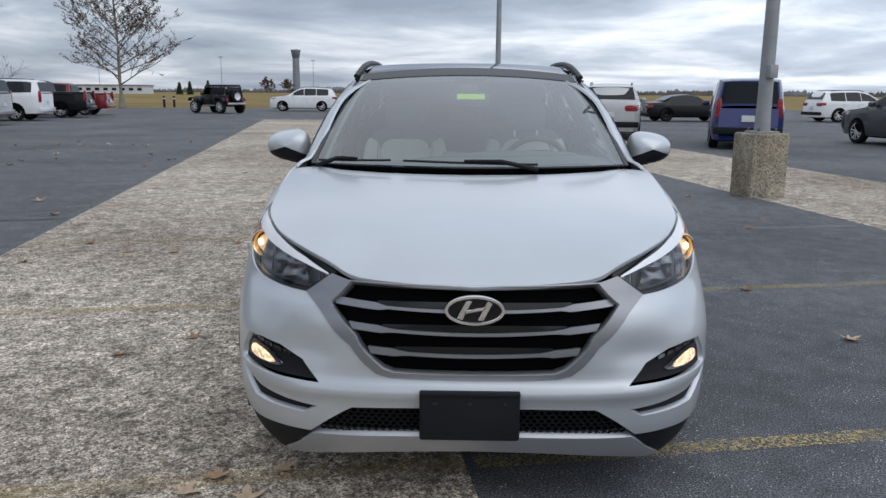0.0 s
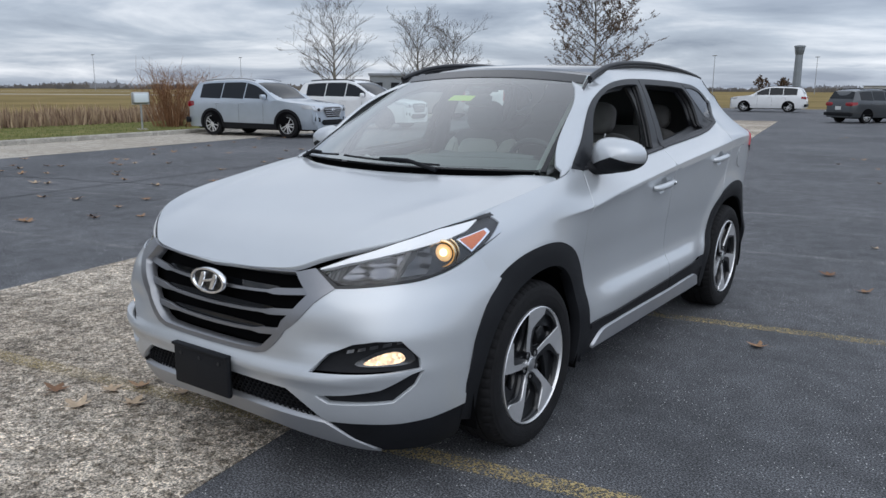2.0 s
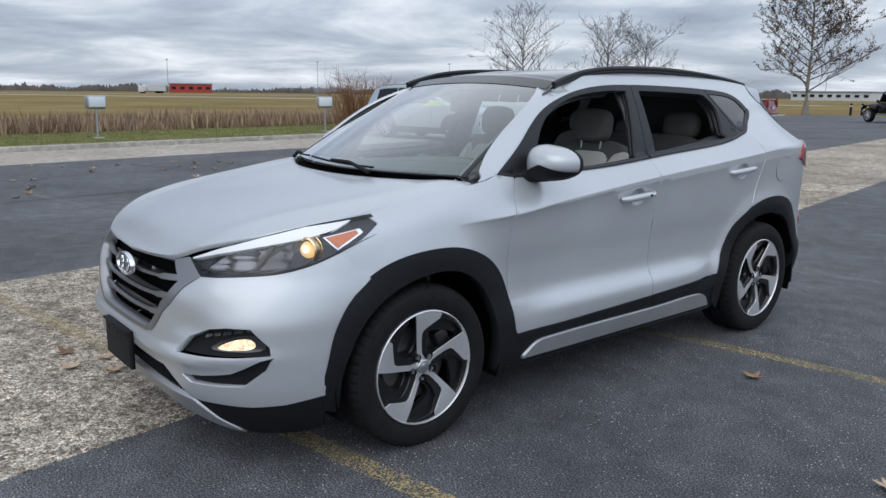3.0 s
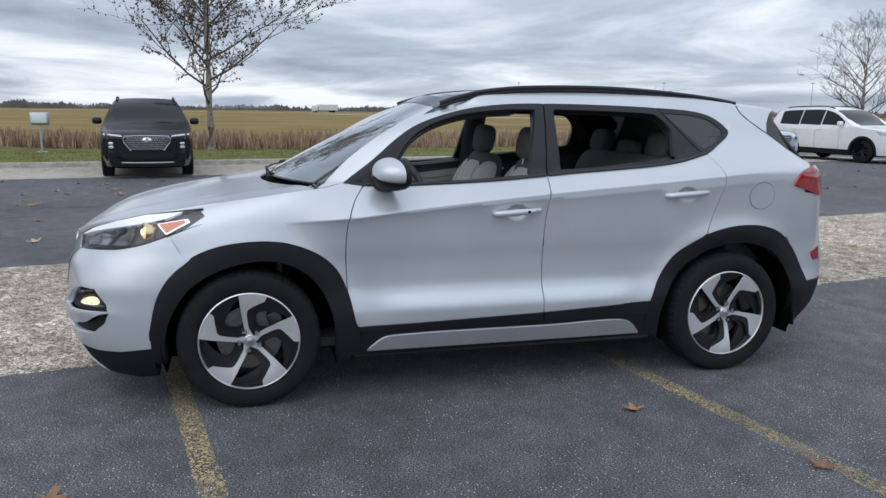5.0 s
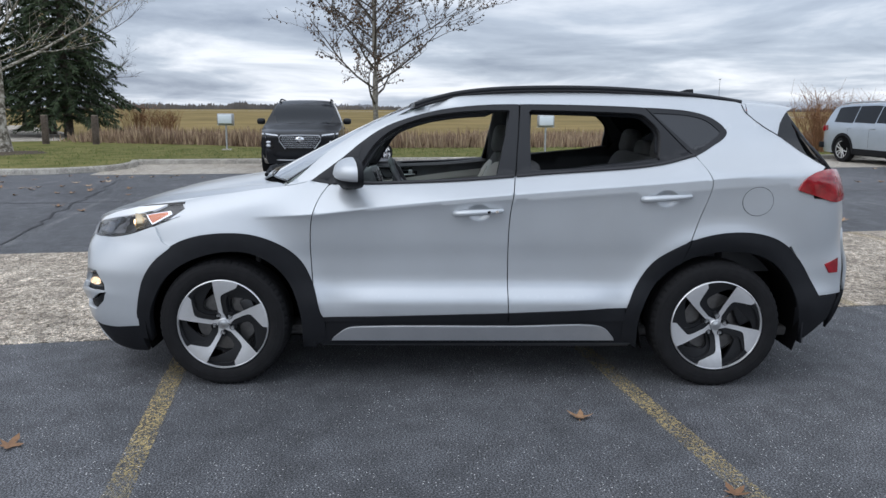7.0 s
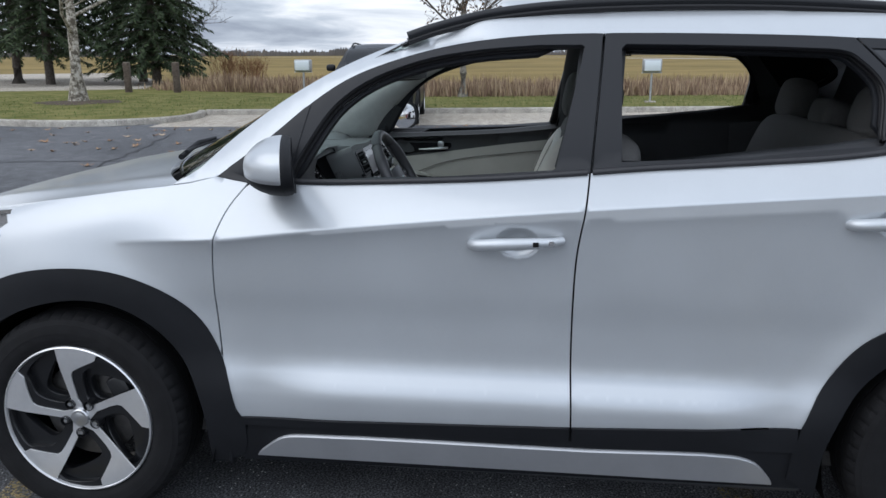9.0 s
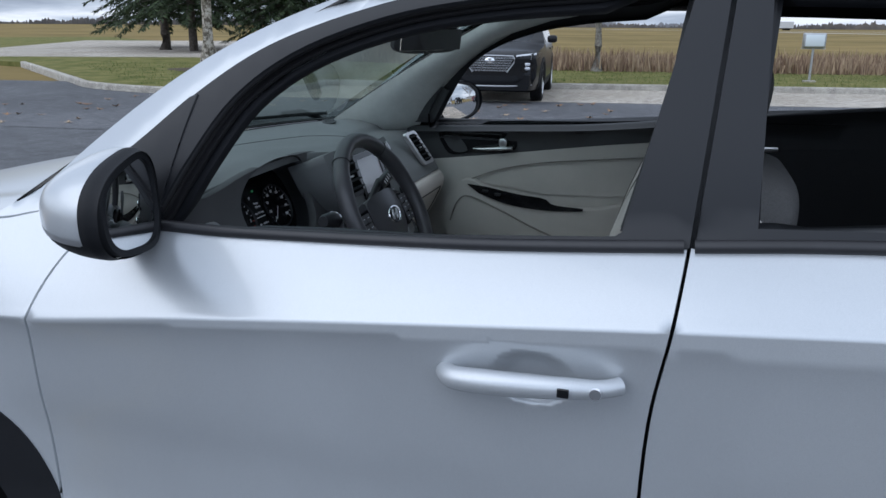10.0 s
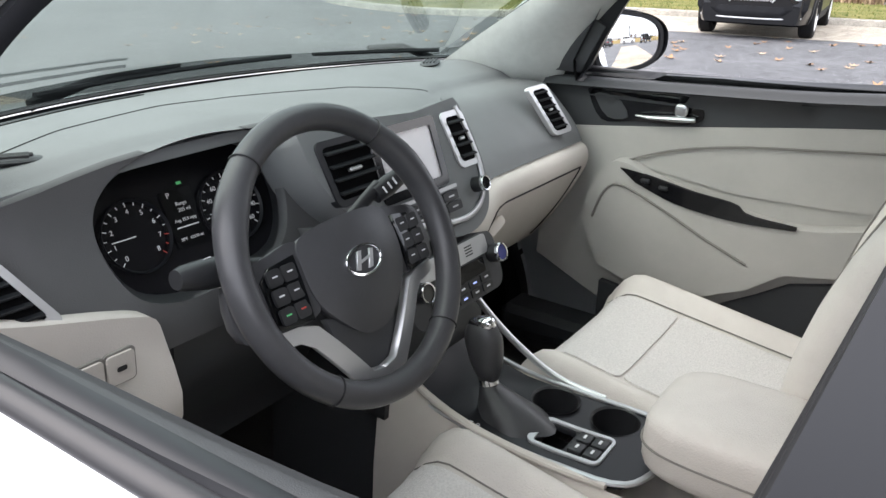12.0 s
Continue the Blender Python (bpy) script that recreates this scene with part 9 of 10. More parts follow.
parked("black_sedan", "sedan", 4.95, 1.88, 1.49, P_BLACK, 3.85, 37.8, 35, "black four-door saloon parked sideways", clad=False, wheel_r=0.35)
parked("black_coupe", "sedan", 4.80, 1.90, 1.42, P_BLACK, 12.3, 39.2, 96, "black low coupe with tinted windows", rims=wheel_black, clad=False, wheel_r=0.35)
parked("blue_van", "van", 4.42, 1.84, 1.86, P_BLUE, 8.15, 19.2, 163, "dark blue compact van seen from behind", clad=False, wheel_r=0.33)
parked("white_wagon", "suv", 4.78, 1.89, 1.68, P_WHITE, 21.6, 40.0, 98, "white crossover beyond the van", clad=False)
parked("charcoal_suv", "suv", 4.70, 1.90, 1.70, P_DARK, 13.2, 19.3, 188, "charcoal crossover parked nose away", clad=False)
parked("grey_hatchback", "suv", 4.10, 1.69, 1.55, P_DARK, -2.9, 39.0, 146, "dark grey hatchback standing in the aisle", clad=False, wheel_r=0.31)
parked("dark_suv", "suv", 4.75, 1.88, 1.72, P_DARK, -2.6, 65.0, -60, "dark crossover parked far beyond the lamp pole", clad=False)
parked("white_minivan", "van", 5.10, 1.98, 1.72, P_WHITE, 4.4, 66.5, -82, "white minivan beyond the saloon", clad=False, wheel_r=0.35)


# ---- trees, verge, signs and distance ----
bark_m = mat("grey_bark", (0.13, 0.115, 0.095), 0.95, vscale=14, color2=(0.30, 0.28, 0.24), bump=0.9, bscale=40)
dark_bark = mat("dark_bark", (0.055, 0.045, 0.038), 0.95, vscale=10, color2=(0.11, 0.095, 0.08), bump=0.9, bscale=40)
plane_bark = mat("flaking_bark", (0.12, 0.10, 0.075), 0.95, bump=0.7, bscale=30)
nt, b = nodes_of(plane_bark)
tc = nt.nodes.new("ShaderNodeTexCoord")
flakes = add_noise(nt, tc.outputs["Object"], 9.0, 4.0, 0.7)
nt.links.new(add_ramp(nt, flakes, (0.42, (0.10, 0.085, 0.065)), (0.50, (0.26, 0.235, 0.19)), (0.58, (0.46, 0.43, 0.37))), b.inputs["Base Color"])
twig_m = mat("twig_bark", (0.075, 0.062, 0.052), 0.9, vscale=6, color2=(0.13, 0.112, 0.096))


def leaf_mat(name, a, b_):
    m = mat(name, a, 0.8)
    nt, bs_ = nodes_of(m)
    g = nt.nodes.new("ShaderNodeNewGeometry")
    nt.links.new(add_ramp(nt, g.outputs["Random Per Island"], (0.1, a), (0.9, b_)), bs_.inputs["Base Color"])
    return m


# brown darkened further: the backlit shade of the leaves is in the colour
brown_leaf = leaf_mat("dry_brown_leaves", (0.05, 0.028, 0.015), (0.14, 0.08, 0.04))
tan_leaf = leaf_mat("tan_leaves", (0.13, 0.10, 0.04), (0.24, 0.19, 0.09))
needle_m = leaf_mat("spruce_needles", (0.016, 0.030, 0.012), (0.050, 0.075, 0.028))
reed_m = leaf_mat("dry_reeds", (0.17, 0.105, 0.07), (0.44, 0.33, 0.21))
shrub_m = leaf_mat("russet_twigs", (0.17, 0.075, 0.035), (0.30, 0.16, 0.08))
grass_m = leaf_mat("grass_blades", (0.08, 0.12, 0.025), (0.24, 0.24, 0.09))


def blade(vs, fs, p, d, w, up):
    """A small leaf-like quad."""
    s = d.cross(up)
    s = s.normalized() * w if s.length > 1e-5 else Vector((w, 0, 0))
    n = len(vs)
    q = p + d * 0.45
    vs += [tuple(p), tuple(q + s), tuple(p + d), tuple(q - s)]
    fs.append((n, n + 1, n + 2, n + 3))


def tree(x, y, h, spread, seed, leaves, leaf_m, name, label, bark=bark_m, first=0.22, trunk_r=0.13, z=0.1, limbs=16, rise=0.75, leaf_size=0.09, clear=0.0, fine_r=0.0045, kids=(7, 5, 3)):
    rng = random.Random(seed)
    t = thing(name, label, "tree", pose(x, y, z), "trees")
    trunk = []
    px, py = 0.0, 0.0
    for i in range(12):
        k = i / 11
        px += rng.uniform(-0.04, 0.04) * h / 10
        py += rng.uniform(-0.04, 0.04) * h / 10
        trunk.append(Vector((px, py, h * k - 0.12)))
    rad = [trunk_r * (2.0 if i == 0 else 1) * (1 - 0.93 * (i / 11)) + 0.006 for i in range(12)]
    part("trunk", tube(trunk, rad, 12), bark, t, "tapered trunk with rough bark")
    tips, geos = [], []

    def limb(p, d, ln, r, lev):
        pts, rs = [p], [r]
        q, dd = p.copy(), d.copy()
        seg = 4 if lev < 2 else 3
        for i in range(seg):
            dd = (dd + Vector((rng.uniform(-1, 1), rng.uniform(-1, 1), rng.uniform(-0.5, 1.0) * rise)) * 0.20).normalized()
            q = q + dd * (ln / seg)
            pts.append(q.copy())
            rs.append(max(fine_r, r * (1 - 0.75 * (i + 1) / seg)))
        geos.append(tube(pts, rs, 6 if lev == 0 else 4, caps=False))
        tips.append((pts, lev))
        if lev < 3:
            for _ in range(kids[lev]):
                k = rng.uniform(0.25, 1.0)
                i = min(seg - 1, int(k * seg))
                b0 = pts[i].lerp(pts[i + 1], k * seg - i)
                side = Vector((rng.uniform(-1, 1), rng.uniform(-1, 1), rng.uniform(-0.25, 0.7)))
                nd = (dd * 0.75 + side.normalized() * 0.75).normalized()
                limb(b0, nd, ln * rng.uniform(0.36, 0.58), rs[i] * 0.55, lev + 1)
    for i in range(limbs):
        k = first + (0.96 - first) * (i / (limbs - 1)) ** 0.9
        a = i * 2.4 + rng.uniform(-0.4, 0.4)
        idx = min(10, int(k * 11))
        p = trunk[idx].lerp(trunk[idx + 1], k * 11 - idx)
        shape = math.sin(min(1.0, (1.12 - k) / (1.12 - first) * 1.15) * math.pi / 2) ** 0.8
        ln = spread * 0.5 * (0.35 + 0.65 * shape) * rng.uniform(0.8, 1.1)
        d = Vector((math.cos(a), math.sin(a), 0.35 + 0.75 * k)).normalized()
        limb(p, d, ln, trunk_r * (1 - k) * 0.34 + 0.012, 0)
    v, f = join(*geos)
    part("crown", (v, f), twig_m if bark is bark_m else bark, t, "fine bare branches", sharp=None)
    if leaves:
        vs, fs = [], []
        ends = [e for e in tips if e[1] >= 1]
        for _ in range(leaves):
            pts, _l = rng.choice(ends)
            i = rng.randrange(len(pts) - 1)
            p = pts[i].lerp(pts[i + 1], rng.random())
            if p.z < clear:
                continue
            d = Vector((rng.uniform(-1, 1), rng.uniform(-1, 1), rng.uniform(-1.2, 0.3))).normalized() * leaf_size * rng.uniform(0.6, 1.25)
            blade(vs, fs, p, d, leaf_size * 0.34, Vector((rng.uniform(-1, 1), rng.uniform(-1, 1), rng.uniform(-1, 1))))
        lv = link("leaves", vs, fs, leaf_m, t, "last dry leaves", sharp=None)
        lv["kind"] = "stuff"
    return t


tree(-22.6, -1.07, 9.6, 6.3, 3, 12000, brown_leaf, "plane_tree", "slender young tree with a few dry brown leaves on the verge", trunk_r=0.12, first=0.17, limbs=40, leaf_size=0.10)
tree(-18.75, -12.1, 10.2, 10.2, 5, 5200, tan_leaf, "sycamore_tree", "sycamore with pale flaking bark and tan leaves on the grass island", trunk_r=0.16, first=0.20, limbs=22, clear=1.9, bark=plane_bark)
tree(-28.5, 63.5, 12.5, 9.4, 8, 22000, brown_leaf, "young_tree", "autumn tree holding some brown leaves beside the kerb", trunk_r=0.17, first=0.15, limbs=44, leaf_size=0.13, fine_r=0.006, kids=(6, 4, 3))
tree(-32.3, 33.7, 5.5, 5.6, 11, 0, brown_leaf, "bare_tree", "leafless small tree behind the parked row", trunk_r=0.13, first=0.14, limbs=24, rise=0.7, fine_r=0.005, kids=(6, 4, 2))
tree(-28.3, 37.1, 5.0, 5.0, 12, 0, brown_leaf, "bare_tree", "leafless small tree behind the parked row", trunk_r=0.12, first=0.16, limbs=22, rise=0.7, fine_r=0.005, kids=(6, 4, 2))
tree(-26.6, 38.6, 4.5, 5.0, 13, 0, brown_leaf, "bare_tree", "leafless spreading small tree behind the parked row", trunk_r=0.11, first=0.16, limbs=20, rise=0.6, fine_r=0.005, kids=(6, 4, 2))
tree(-32.7, -23.8, 9.9, 8.8, 21, 2200, tan_leaf, "oak_tree", "broad tree with tan leaves beyond the path", bark=dark_bark, trunk_r=0.2)
tree(-38.2, -17.7, 8.8, 7.0, 22, 700, brown_leaf, "thin_tree", "thin dark tree in the thicket", bark=dark_bark, trunk_r=0.13)
tree(-40.4, -22.7, 9.9, 7.6, 23, 900, brown_leaf, "thin_tree", "thin dark tree in the thicket", bark=dark_bark, trunk_r=0.15)


def spruce(x, y, h, w, seed, low=0.12):
    rng = random.Random(seed)
    t = thing("spruce_tree", "dark green spruce with drooping boughs", "tree", pose(x, y, 0.05), "trees")
    part("trunk", tube([(0, 0, -0.1), (0, 0, h * 0.5), (0, 0, h)], [0.22, 0.13, 0.02], 10), dark_bark, t)
    vs, fs, geos = [], [], []
    rows_n = 26
    for i in range(rows_n):
        k = low + (0.98 - low) * i / (rows_n - 1)
        n = max(5, int(12 * (1 - k) + 5))
        ln = w * 0.5 * (1 - k) ** 0.75 * rng.uniform(0.85, 1.12) + 0.2
        for j in range(n):
            a = 2 * math.pi * j / n + i * 0.7 + rng.uniform(-0.25, 0.25)
            l2 = ln * rng.uniform(0.65, 1.12)
            p0 = Vector((0, 0, h * k))
            pts = [p0 + Vector((math.cos(a), math.sin(a), 0)) * l2 * s + Vector((0, 0, -0.34 * l2 * s * s + 0.06 * l2 * s)) for s in (0, 0.35, 0.7, 1.0)]
            geos.append(tube(pts, [0.022, 0.015, 0.009, 0.004], 4, caps=False))
            for _ in range(int(12 + 36 * l2)):
                s = rng.uniform(0.10, 1.0) * 3
                q = int(min(2, s))
                p = pts[q].lerp(pts[q + 1], s - q)
                turn_ = a + rng.choice((-1, 1)) * rng.uniform(0.3, 1.3)
                out = Vector((math.cos(turn_), math.sin(turn_), rng.uniform(-1.3, -0.05))).normalized()
                blade(vs, fs, p, out * rng.uniform(0.18, 0.42), 0.034, Vector((0, 0, 1)) + Vector((rng.uniform(-0.8, 0.8), rng.uniform(-0.8, 0.8), 0)))
    v, f = join(*geos)
    bo = part("bough_mass", (v, f), dark_bark, t, sharp=None)
    bo["kind"] = "stuff"
    nd = link("needles", vs, fs, needle_m, t, "dense dark needles", sharp=None)
    nd["kind"] = "stuff"
    return t


spruce(-31.8, -16.2, 10.4, 6.2, 31, 0.10)
spruce(-35.1, -18.6, 12.6, 8.8, 32, 0.17)
spruce(-31.8, -21.5, 12.0, 8.8, 33, 0.19)
spruce(-36.6, -26.5, 12.0, 8.8, 34, 0.16)
for k, (x, h) in enumerate(((-105.5, 4.6), (-101.5, 5.0), (-94.5, 5.4))):
    spruce(x, 297.0, h, 2.6, 51 + k, 0.05)
for k, (x, h) in enumerate(((-71.5, 4.4), (-64.0, 4.0))):
    tree(x, 297.0, h, 6.5, 61 + k, 2600, brown_leaf, "round_tree", "round russet tree far beyond the field", first=0.12, trunk_r=0.12, limbs=16, leaf_size=0.34, fine_r=0.02, kids=(4, 3, 2))

# reeds along the field's edge, shrub, grass on the verge
rng = random.Random(77)
vs, fs = [], []
for _ in range(34000):
    v_ = rng.uniform(-10.0, 32)
    if v_ < -6.5 and rng.random() < (-6.5 - v_) / 3.5:
        continue
    u_ = -22.3 - abs(rng.gauss(0, 1)) * 3.4 - 0.55 * max(0, 2.0 - v_)
    x, y, _z = lot(u_, v_)
    hgt = rng.uniform(0.25, 1.0) ** 1.2 * (0.72 + 0.55 * noise.noise(Vector((x * 0.55, y * 0.55, 3.0))))
    d = Vector((rng.uniform(-0.25, 0.25), rng.uniform(-0.25, 0.25), 1)).normalized() * hgt
    blade(vs, fs, Vector((x, y, -0.06)), d, 0.030, Vector((rng.uniform(-1, 1), rng.uniform(-1, 1), 0.0)))
tagged(link("reed_bed", vs, fs, reed_m, sharp=None), "tall dry russet reeds along the edge of the field", "reeds", kind="stuff")
vs, fs = [], []
for _ in range(14000):
    v_ = rng.uniform(-14, 22)
    u_ = rng.uniform(-22.6, -16.75) if v_ > -4.0 else rng.uniform(-24.0, -13.8)
    if v_ < -4.0 and u_ > -14.3 - 1.25 * max(0.0, -7.6 - v_) - 0.9 * max(0.0, v_ + 5.2):
        continue
    x, y, _z = lot(u_, v_)
    d = Vector((rng.uniform(-0.7, 0.7), rng.uniform(-0.7, 0.7), 1)).normalized() * rng.uniform(0.03, 0.075)
    blade(vs, fs, Vector((x, y, 0.098)), d, 0.009, Vector((rng.uniform(-1, 1), rng.uniform(-1, 1), 0.0)))
tagged(link("grass_tufts", vs, fs, grass_m, sharp=None), "short green and straw-coloured grass blades on the verge", "grass", kind="stuff")


def shrub(x, y, h, w, seed, m_, name, label, n=90):
    rng = random.Random(seed)
    t = thing(name, label, "shrub", pose(x, y, 0.0), "shrubs")
    geos = []
    for _ in range(n):
        a, r0 = rng.uniform(0, 2 * math.pi), rng.uniform(0, w * 0.22)
        p = Vector((r0 * math.cos(a), r0 * math.sin(a), -0.05))
        d = Vector((math.cos(a) * rng.uniform(0, 0.5), math.sin(a) * rng.uniform(0, 0.5), 1)).normalized()
        ln = h * rng.uniform(0.55, 1.0)
        pts = [p, p + d * ln * 0.5, p + d * ln + Vector((rng.uniform(-0.1, 0.1), rng.uniform(-0.1, 0.1), 0)) * w]
        geos.append(tube(pts, [0.014, 0.009, 0.003], 4, caps=False))
        for _k in range(5):
            q = pts[1].lerp(pts[2], rng.random())
            e = Vector((rng.uniform(-1, 1), rng.uniform(-1, 1), rng.uniform(0.2, 1))).normalized()
            geos.append(tube([q, q + e * ln * 0.25], [0.006, 0.002], 3, caps=False))
    v, f = join(*geos)
    part("twig_mass", (v, f), m_, t, sharp=None)
    return t


shrub(-21.6, 14.3, 2.3, 3.2, 41, shrub_m, "dogwood_shrub", "tall russet leafless shrub by the verge", 160)
shrub(-22.2, 16.6, 2.0, 2.6, 42, shrub_m, "dogwood_shrub", "tall russet leafless shrub by the verge", 110)
shrub(-35.0, -12.8, 1.6, 2.6, 43, shrub_m, "bramble_shrub", "low russet bramble under the spruces", 90)
shrub(-37.1, -15.0, 1.8, 3.0, 44, shrub_m, "bramble_shrub", "low russet bramble under the spruces", 90)

# square lamp boxes on posts, bollards, path, mulch
galv = mat("galvanised_steel", (0.42, 0.43, 0.44), 0.45, 0.8, var=0.15, vscale=20)
lens_m = mat("flood_lens", (0.62, 0.68, 0.70), 0.15, coat=0.6)
for x, y, rz in ((-21.0, -5.9, 90), (-20.0, 4.55, 92), (-20.4, 12.2, 70)):
    t = thing("flood_lamp", "grey square flood lamp on a short galvanised post", "lamp", pose(x, y, 0.10, 0, 0, rz), "verge flood lamps")
    part("post", move(lathe([(0.03, 0.0), (0.03, 0.82)], 14), pose(0, 0, 0, 0, -90, 0)), galv, t)
    part("foot", box(0.30, 0.20, 0.04, 0.01, 2, (0, 0, 0.02)), kerb_m, t)
    hd = part("housing", box(0.52, 0.26, 0.36, 0.04, 3, (0, 0, 1.02)), galv, t)
    part("lens", box(0.44, 0.02, 0.28, 0.008, 2, (0, -0.135, 1.02)), lens_m, hd, "milky lamp lens")
    part("yoke", box(0.56, 0.06, 0.03, 0.008, 2, (0, 0, 0.825)), galv, hd)
post_m = mat("weathered_post", (0.06, 0.045, 0.035), 0.9, vscale=12, color2=(0.12, 0.095, 0.075), bump=0.5, bscale=60)
for x, y in ((-24.8, -13.8), (-24.7, -11.85)):
    t = thing("bollard", "weathered brown square timber bollard in the grass", "bollard", pose(x, y, 0.09, 0, 0, 12), "timber bollards")
    part("shaft", box(0.22, 0.22, 1.12, 0.02, 2, (0, 0, 0.52)), post_m, t)
    part("cap", box(0.20, 0.20, 0.03, 0.012, 2, (0, 0, 1.09)), mat("post_cap", (0.22, 0.19, 0.15), 0.8), t)
for x, y in ((-25.2, 64.3), (-24.4, 64.5)):
    t = thing("bollard", "black post with a pale band beside the verge", "bollard", pose(x, y, 0.0), "marker posts")
    part("shaft", move(lathe([(0.10, 0.0), (0.10, 0.9), (0.07, 0.96), (0.0, 0.97)], 14), pose(0, 0, 0, 0, -90, 0)), black_trim, t)
    part("band", move(lathe([(0.104, 0.70), (0.104, 0.80)], 14), pose(0, 0, 0, 0, -90, 0)), plate_m, t)
sheet("pavement", [(-22.0, -28), (-26.0, -17.0), (-27.5, -14.6), (-36, -18), (-54, -30), (-48, -42)], 0.112, apron_m, "pale concrete path under the trees", "path")
mulch_m = mat("bark_mulch", (0.045, 0.032, 0.022), 0.95, vscale=30, color2=(0.11, 0.08, 0.055), bump=1.0, bscale=60)
mul = [(-18.75 + (1.25 + 0.2 * math.sin(3 * a)) * math.cos(a), -12.1 + (1.2 + 0.15 * math.cos(4 * a)) * math.sin(a)) for a in np.linspace(0, 2 * math.pi, 26, endpoint=False)]
n = len(mul)
tagged(link("mulch_ring", [(x, y, 0.104) for x, y in mul] + [(-18.75, -12.1, 0.17)], [(i, (i + 1) % n, n) for i in range(n)], mulch_m), "dark bark mulch round the sycamore", "mulch", kind="structure")

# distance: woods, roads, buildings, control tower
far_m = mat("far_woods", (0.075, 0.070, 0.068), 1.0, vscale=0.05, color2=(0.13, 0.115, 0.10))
# distance haze put into the base colour: paler and bluer than far_m
hazed_m = mat("hazed_farther_woods", (0.16, 0.165, 0.18), 1.0, vscale=0.03, color2=(0.21, 0.21, 0.22))


def woods(r, h, seed, m_, a0, a1, gaps=0.3):
    vs, fs = [], []
    n = int((a1 - a0) * 1500)
    for i in range(n + 1):
        a = a0 + (a1 - a0) * i / n
        q = noise.noise(Vector((a * 9, seed, 0))) + 0.5 * noise.noise(Vector((a * 45, seed, 3))) + 0.40 * noise.noise(Vector((a * 210, seed, 7))) + 0.55 * noise.noise(Vector((a * 640, seed, 11)))
        top = h * max(0.10, 0.42 + 0.62 * q)
        rr = r * (1 + 0.02 * noise.noise(Vector((a * 30, 5, seed))))
        x, y = rr * math.cos(a), rr * math.sin(a)
        vs += [(x, y, -0.5), (x, y, top), (x * 1.02, y * 1.02, top * 0.7)]
    for i in range(n):
        fs += [(3 * i, 3 * i + 3, 3 * i + 4, 3 * i + 1), (3 * i + 1, 3 * i + 4, 3 * i + 5, 3 * i + 2)]
    return tagged(link("backdrop", vs, fs, m_, sharp=None), "low hazy line of leafless woods on the horizon", "woods", kind="structure")


woods(640, 7.5, 2.0, far_m, radians(150), radians(262))
woods(560, 6.5, 4.0, far_m, radians(112), radians(152))
woods(900, 9.0, 6.0, hazed_m, radians(15), radians(200))
woods(760, 6.5, 8.0, far_m, radians(40), radians(113))
road_far = mat("far_road", (0.42, 0.41, 0.40), 0.9)
sheet("road", [(-250, 20), (-60, 130), (-58, 138), (-250, 30)], -0.045, road_far, "pale distant access road across the field", "road")
sheet("road", [(-420, -160), (-180, 330), (-172, 330), (-410, -160)], -0.045, road_far, "pale distant highway across the field", "road")
tower_m = mat("tower_concrete", (0.20, 0.225, 0.25), 0.9, var=0.08, vscale=0.3)
tw = thing("control_tower", "grey concrete airport control tower far away", "tower", pose(-83, 408.4, 0))
part("shaft", move(lathe([(2.0, 0.0), (1.75, 18.2)], 8), pose(0, 0, 0, 0, -90, 0)), tower_m, tw)
part("cab", move(lathe([(1.8, 18.2), (2.1, 19.6), (2.45, 21.6), (2.35, 21.8)], 8), pose(0, 0, 0, 0, -90, 0)), mat("tower_glazing", (0.10, 0.115, 0.13), 0.3), tw)
part("roof", move(lathe([(2.6, 21.8), (2.6, 22.5), (0.0, 22.8)], 8), pose(0, 0, 0, 0, -90, 0)), tower_m, tw)
wall_m, roof_far = mat("pale_cladding", (0.55, 0.56, 0.57), 0.8, var=0.06, vscale=0.2), mat("grey_roof", (0.22, 0.24, 0.27), 0.8)


def far_building(x, y, w, d, h, rz, wall, label, n):
    t = thing("far_building", label, "building", pose(x, y, -0.05, 0, 0, rz), "distant buildings")
    part("wall", box(w, d, h, 0, 1, (0, 0, h / 2)), wall, t)
    part("roof", box(w * 1.03, d * 1.06, h * 0.10, 0, 1, (0, 0, h * 1.05)), roof_far, t)
    for i in range(n):
        part("window", box(w / n * 0.5, 0.2, h * 0.3, 0, 1, (w * ((i + 0.5) / n - 0.5), -d / 2 - 0.1, h * 0.55)), car_glass, t)


far_building(-146, 330, 30, 20, 3.4, 10, wall_m, "long pale airport building far off", 9)
far_building(-30, 390, 40, 18, 3.4, 0, wall_m, "low pale terminal building far off", 7)
far_building(60, 390, 50, 22, 3.6, -8, wall_m, "low pale hangar far off", 8)
far_building(62, 420, 12, 14, 7.5, -8, wall_m, "blocky white building far off", 4)
far_building(-460, 181, 24, 14, 5, 70, mat("red_building", (0.35, 0.05, 0.04), 0.8), "small red and white building across the field", 5)
far_building(-75, 96, 13, 9, 3.4, 40, mat("grey_siding", (0.22, 0.24, 0.26), 0.8), "low building with a blue-grey roof behind the trees", 5)
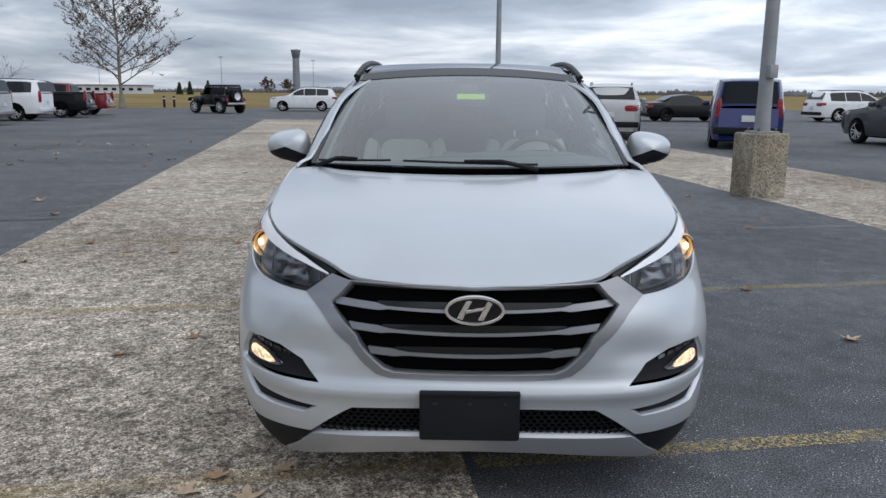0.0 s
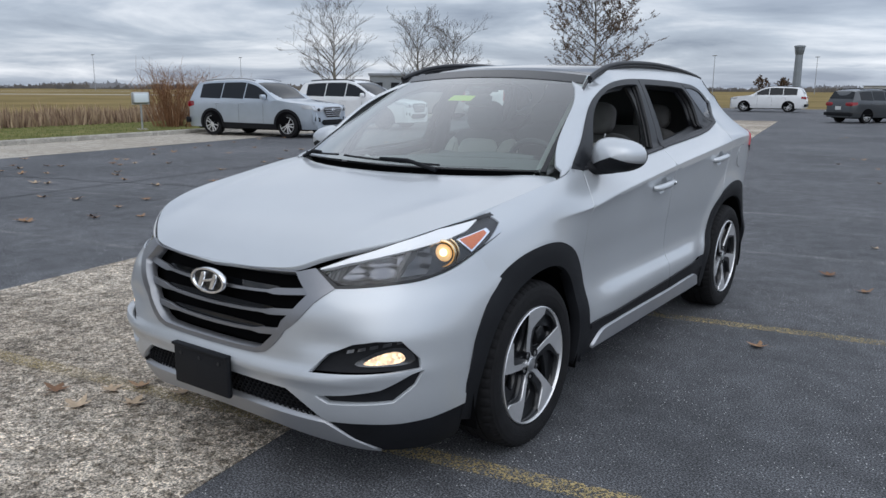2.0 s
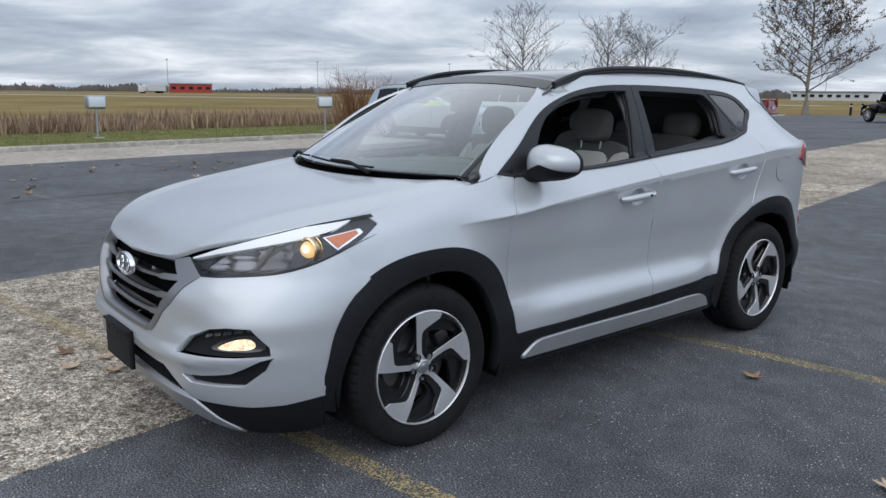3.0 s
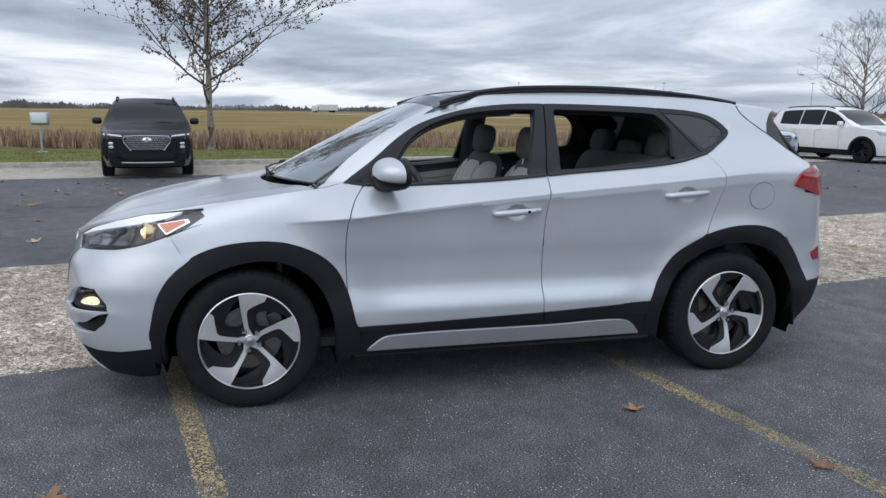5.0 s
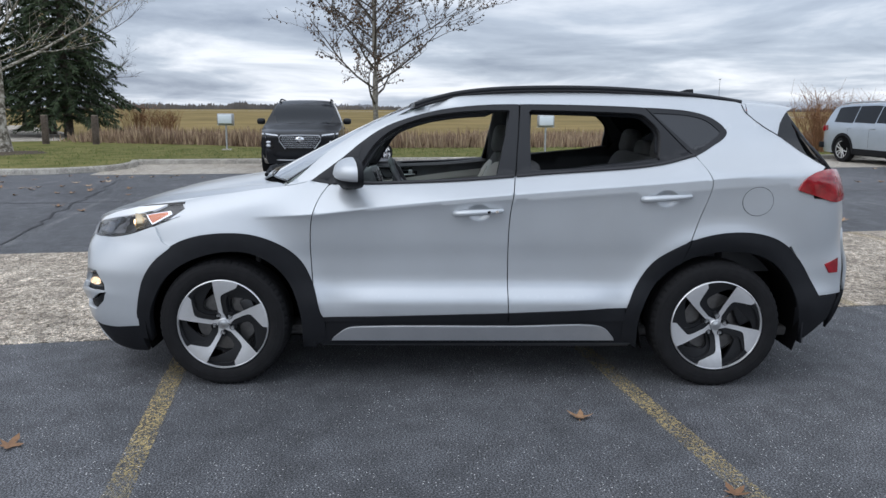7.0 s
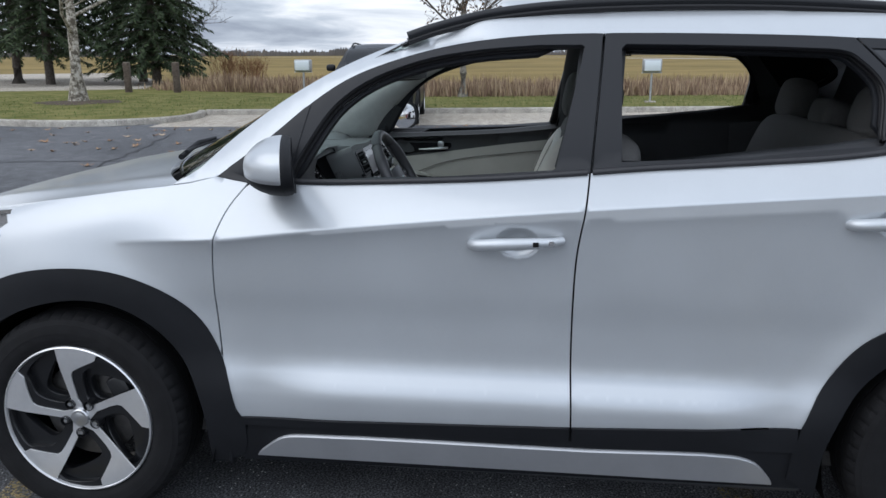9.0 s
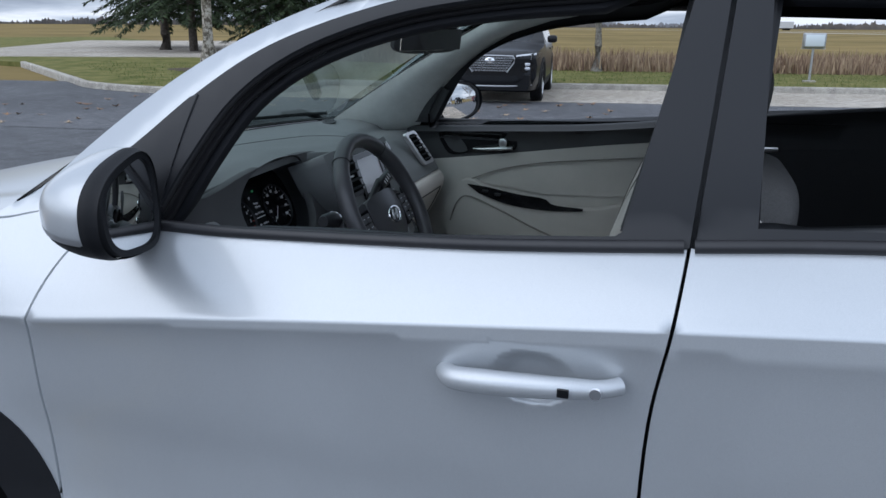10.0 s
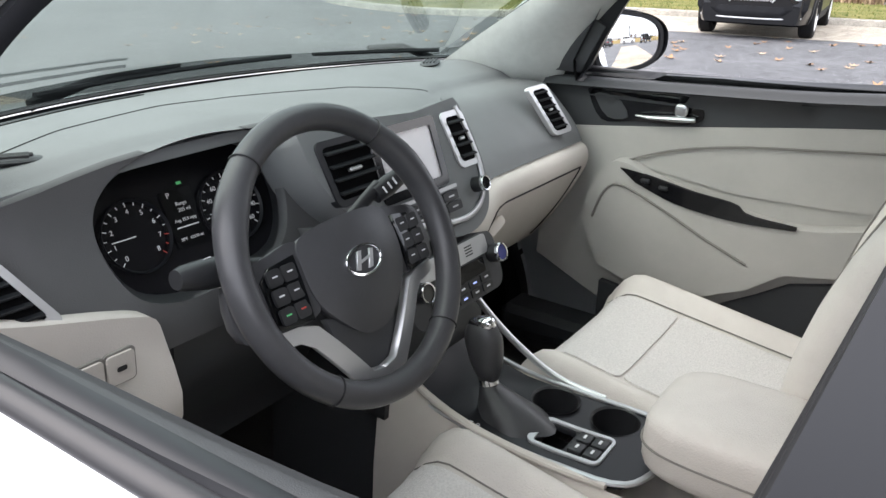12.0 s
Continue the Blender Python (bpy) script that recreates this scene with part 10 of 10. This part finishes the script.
for i, (x, y) in enumerate(((-330, 120), (-300, 175), (-270, 225), (-210, 300), (-160, 350), (-250, 262), (-90, 300), (-60, 330))):
    t = thing("far_lamp_pole", "thin high-mast lamp pole far away", "lamp pole", pose(x, y, 0), "far lamp poles")
    part("pole", move(lathe([(0.14, 0.0), (0.09, 14.0)], 6), pose(0, 0, 0, 0, -90, 0)), pole_m, t)
    part("lamp_head", box(1.6, 0.5, 0.3, 0, 1, (0, 0, 14.1)), pole_m, t)
truck_m = mat("truck_white", (0.6, 0.6, 0.6), 0.7)
for x, y, rz in ((-395, 40, 26), (-350, 120, 26)):
    t = thing("far_truck", "white lorry on the distant highway", "lorry", pose(x, y, 0, 0, 0, rz), "far lorries")
    part("trailer", box(2.6, 11, 2.9, 0.05, 1, (0, 1.5, 2.4)), truck_m, t)
    part("cab", box(2.5, 2.4, 2.8, 0.2, 2, (0, -5.8, 1.9)), truck_m, t)
    for yy in (-5.5, 3.5, 5.0):
        part("axle", box(2.6, 1.0, 1.0, 0.2, 2, (0, yy, 0.5)), rubber, t)

# fallen leaves
fallen_m = mat("fallen_leaf", (0.34, 0.17, 0.06), 0.75)
nt, b = nodes_of(fallen_m)
oi = nt.nodes.new("ShaderNodeObjectInfo")
tc = nt.nodes.new("ShaderNodeTexCoord")
nt.links.new(add_mix(nt, add_ramp(nt, oi.outputs["Random"], (0.0, (0.20, 0.105, 0.055)), (0.5, (0.36, 0.215, 0.115)), (1.0, (0.50, 0.38, 0.26))),
                     add_ramp(nt, add_noise(nt, tc.outputs["Object"], 60.0, 3.0), (0.3, (0.7, 0.7, 0.7)), (0.7, (1.1, 1.1, 1.1))), "MULTIPLY"), b.inputs["Base Color"])


def leaf_mesh(seed):
    """A curled maple leaf with five lobes and a stalk."""
    rng = random.Random(seed)
    pts = []
    for i in range(20):
        a = 2 * math.pi * i / 20 + math.pi / 2
        lobe = (1.0, 0.62, 0.40, 0.70)[i % 4] * (1.0 if math.sin(a) > -0.3 else 0.72)
        pts.append((0.075 * lobe * math.cos(a) * rng.uniform(0.85, 1.1), 0.075 * lobe * math.sin(a) * rng.uniform(0.85, 1.1)))
    curl = rng.uniform(2.5, 6.0)
    v = [(x, y, 0.006 + curl * (x * x * 0.9 + y * y * 0.6) + 0.004 * rng.random()) for x, y in pts] + [(0, 0, 0.004)]
    v += [(-0.002, -0.05, 0.012), (0.002, -0.05, 0.012), (0.004, -0.11, 0.016), (0.001, -0.11, 0.016)]
    f = [(i, (i + 1) % 20, 20) for i in range(20)] + [(21, 22, 23, 24)]
    me = bpy.data.meshes.new("fallen_leaf")
    me.from_pydata(v, [], f)
    me.shade_smooth()
    me.materials.append(fallen_m)
    return me


leaf_kinds = [leaf_mesh(s) for s in (1, 2, 3, 4)]
rng = random.Random(19)
NEAR_LEAVES = ((3.15, 5.09), (2.30, 1.17), (1.35, 4.06), (1.67, 3.63), (-0.97, -0.945), (1.36, 1.86), (2.12, 2.34), (1.69, -0.76), (-0.80, -0.78), (-1.04, -0.74), (-0.96, -0.62), (-1.25, -0.90), (2.05, -0.75), (-0.72, -0.55), (-0.46, -0.42))
spots = [(x, y, 1.0) for x, y in NEAR_LEAVES]
for _ in range(150):
    u_, v_ = rng.uniform(-13, -3.6), rng.uniform(-9, 20)
    spots.append((*lot(u_, v_)[:2], 1.3))
for _ in range(26):
    u_, v_ = rng.uniform(-3.4, -0.4), rng.uniform(0.5, 24)
    spots.append((*lot(u_, v_)[:2], 0.9))
for _ in range(26):
    u_, v_ = rng.uniform(1.2, 5.4), rng.uniform(3.5, 26)
    spots.append((*lot(u_, v_)[:2], 0.9))
for _ in range(60):
    u_, v_ = rng.uniform(-13.2, -8.4), rng.uniform(-9, 3)
    spots.append((*lot(u_, v_)[:2], 1.1))
for i, (x, y, s) in enumerate(spots):
    ob = new("fallen_leaf", leaf_kinds[i % 4])
    on_strip = any(u0 <= (LOT.inverted() @ Vector((x, y, 0))).x <= u1 for u0, u1 in STRIP_U)
    ob.matrix_world = pose(x, y, 0.006 if on_strip else 0.001, rng.uniform(-8, 8), rng.uniform(-8, 8), rng.uniform(0, 360)) @ Matrix.Scale(s * rng.uniform(0.8, 1.15), 4)
    tagged(ob, "curled orange-brown fallen maple leaf on the ground", "leaf", "fallen leaves")
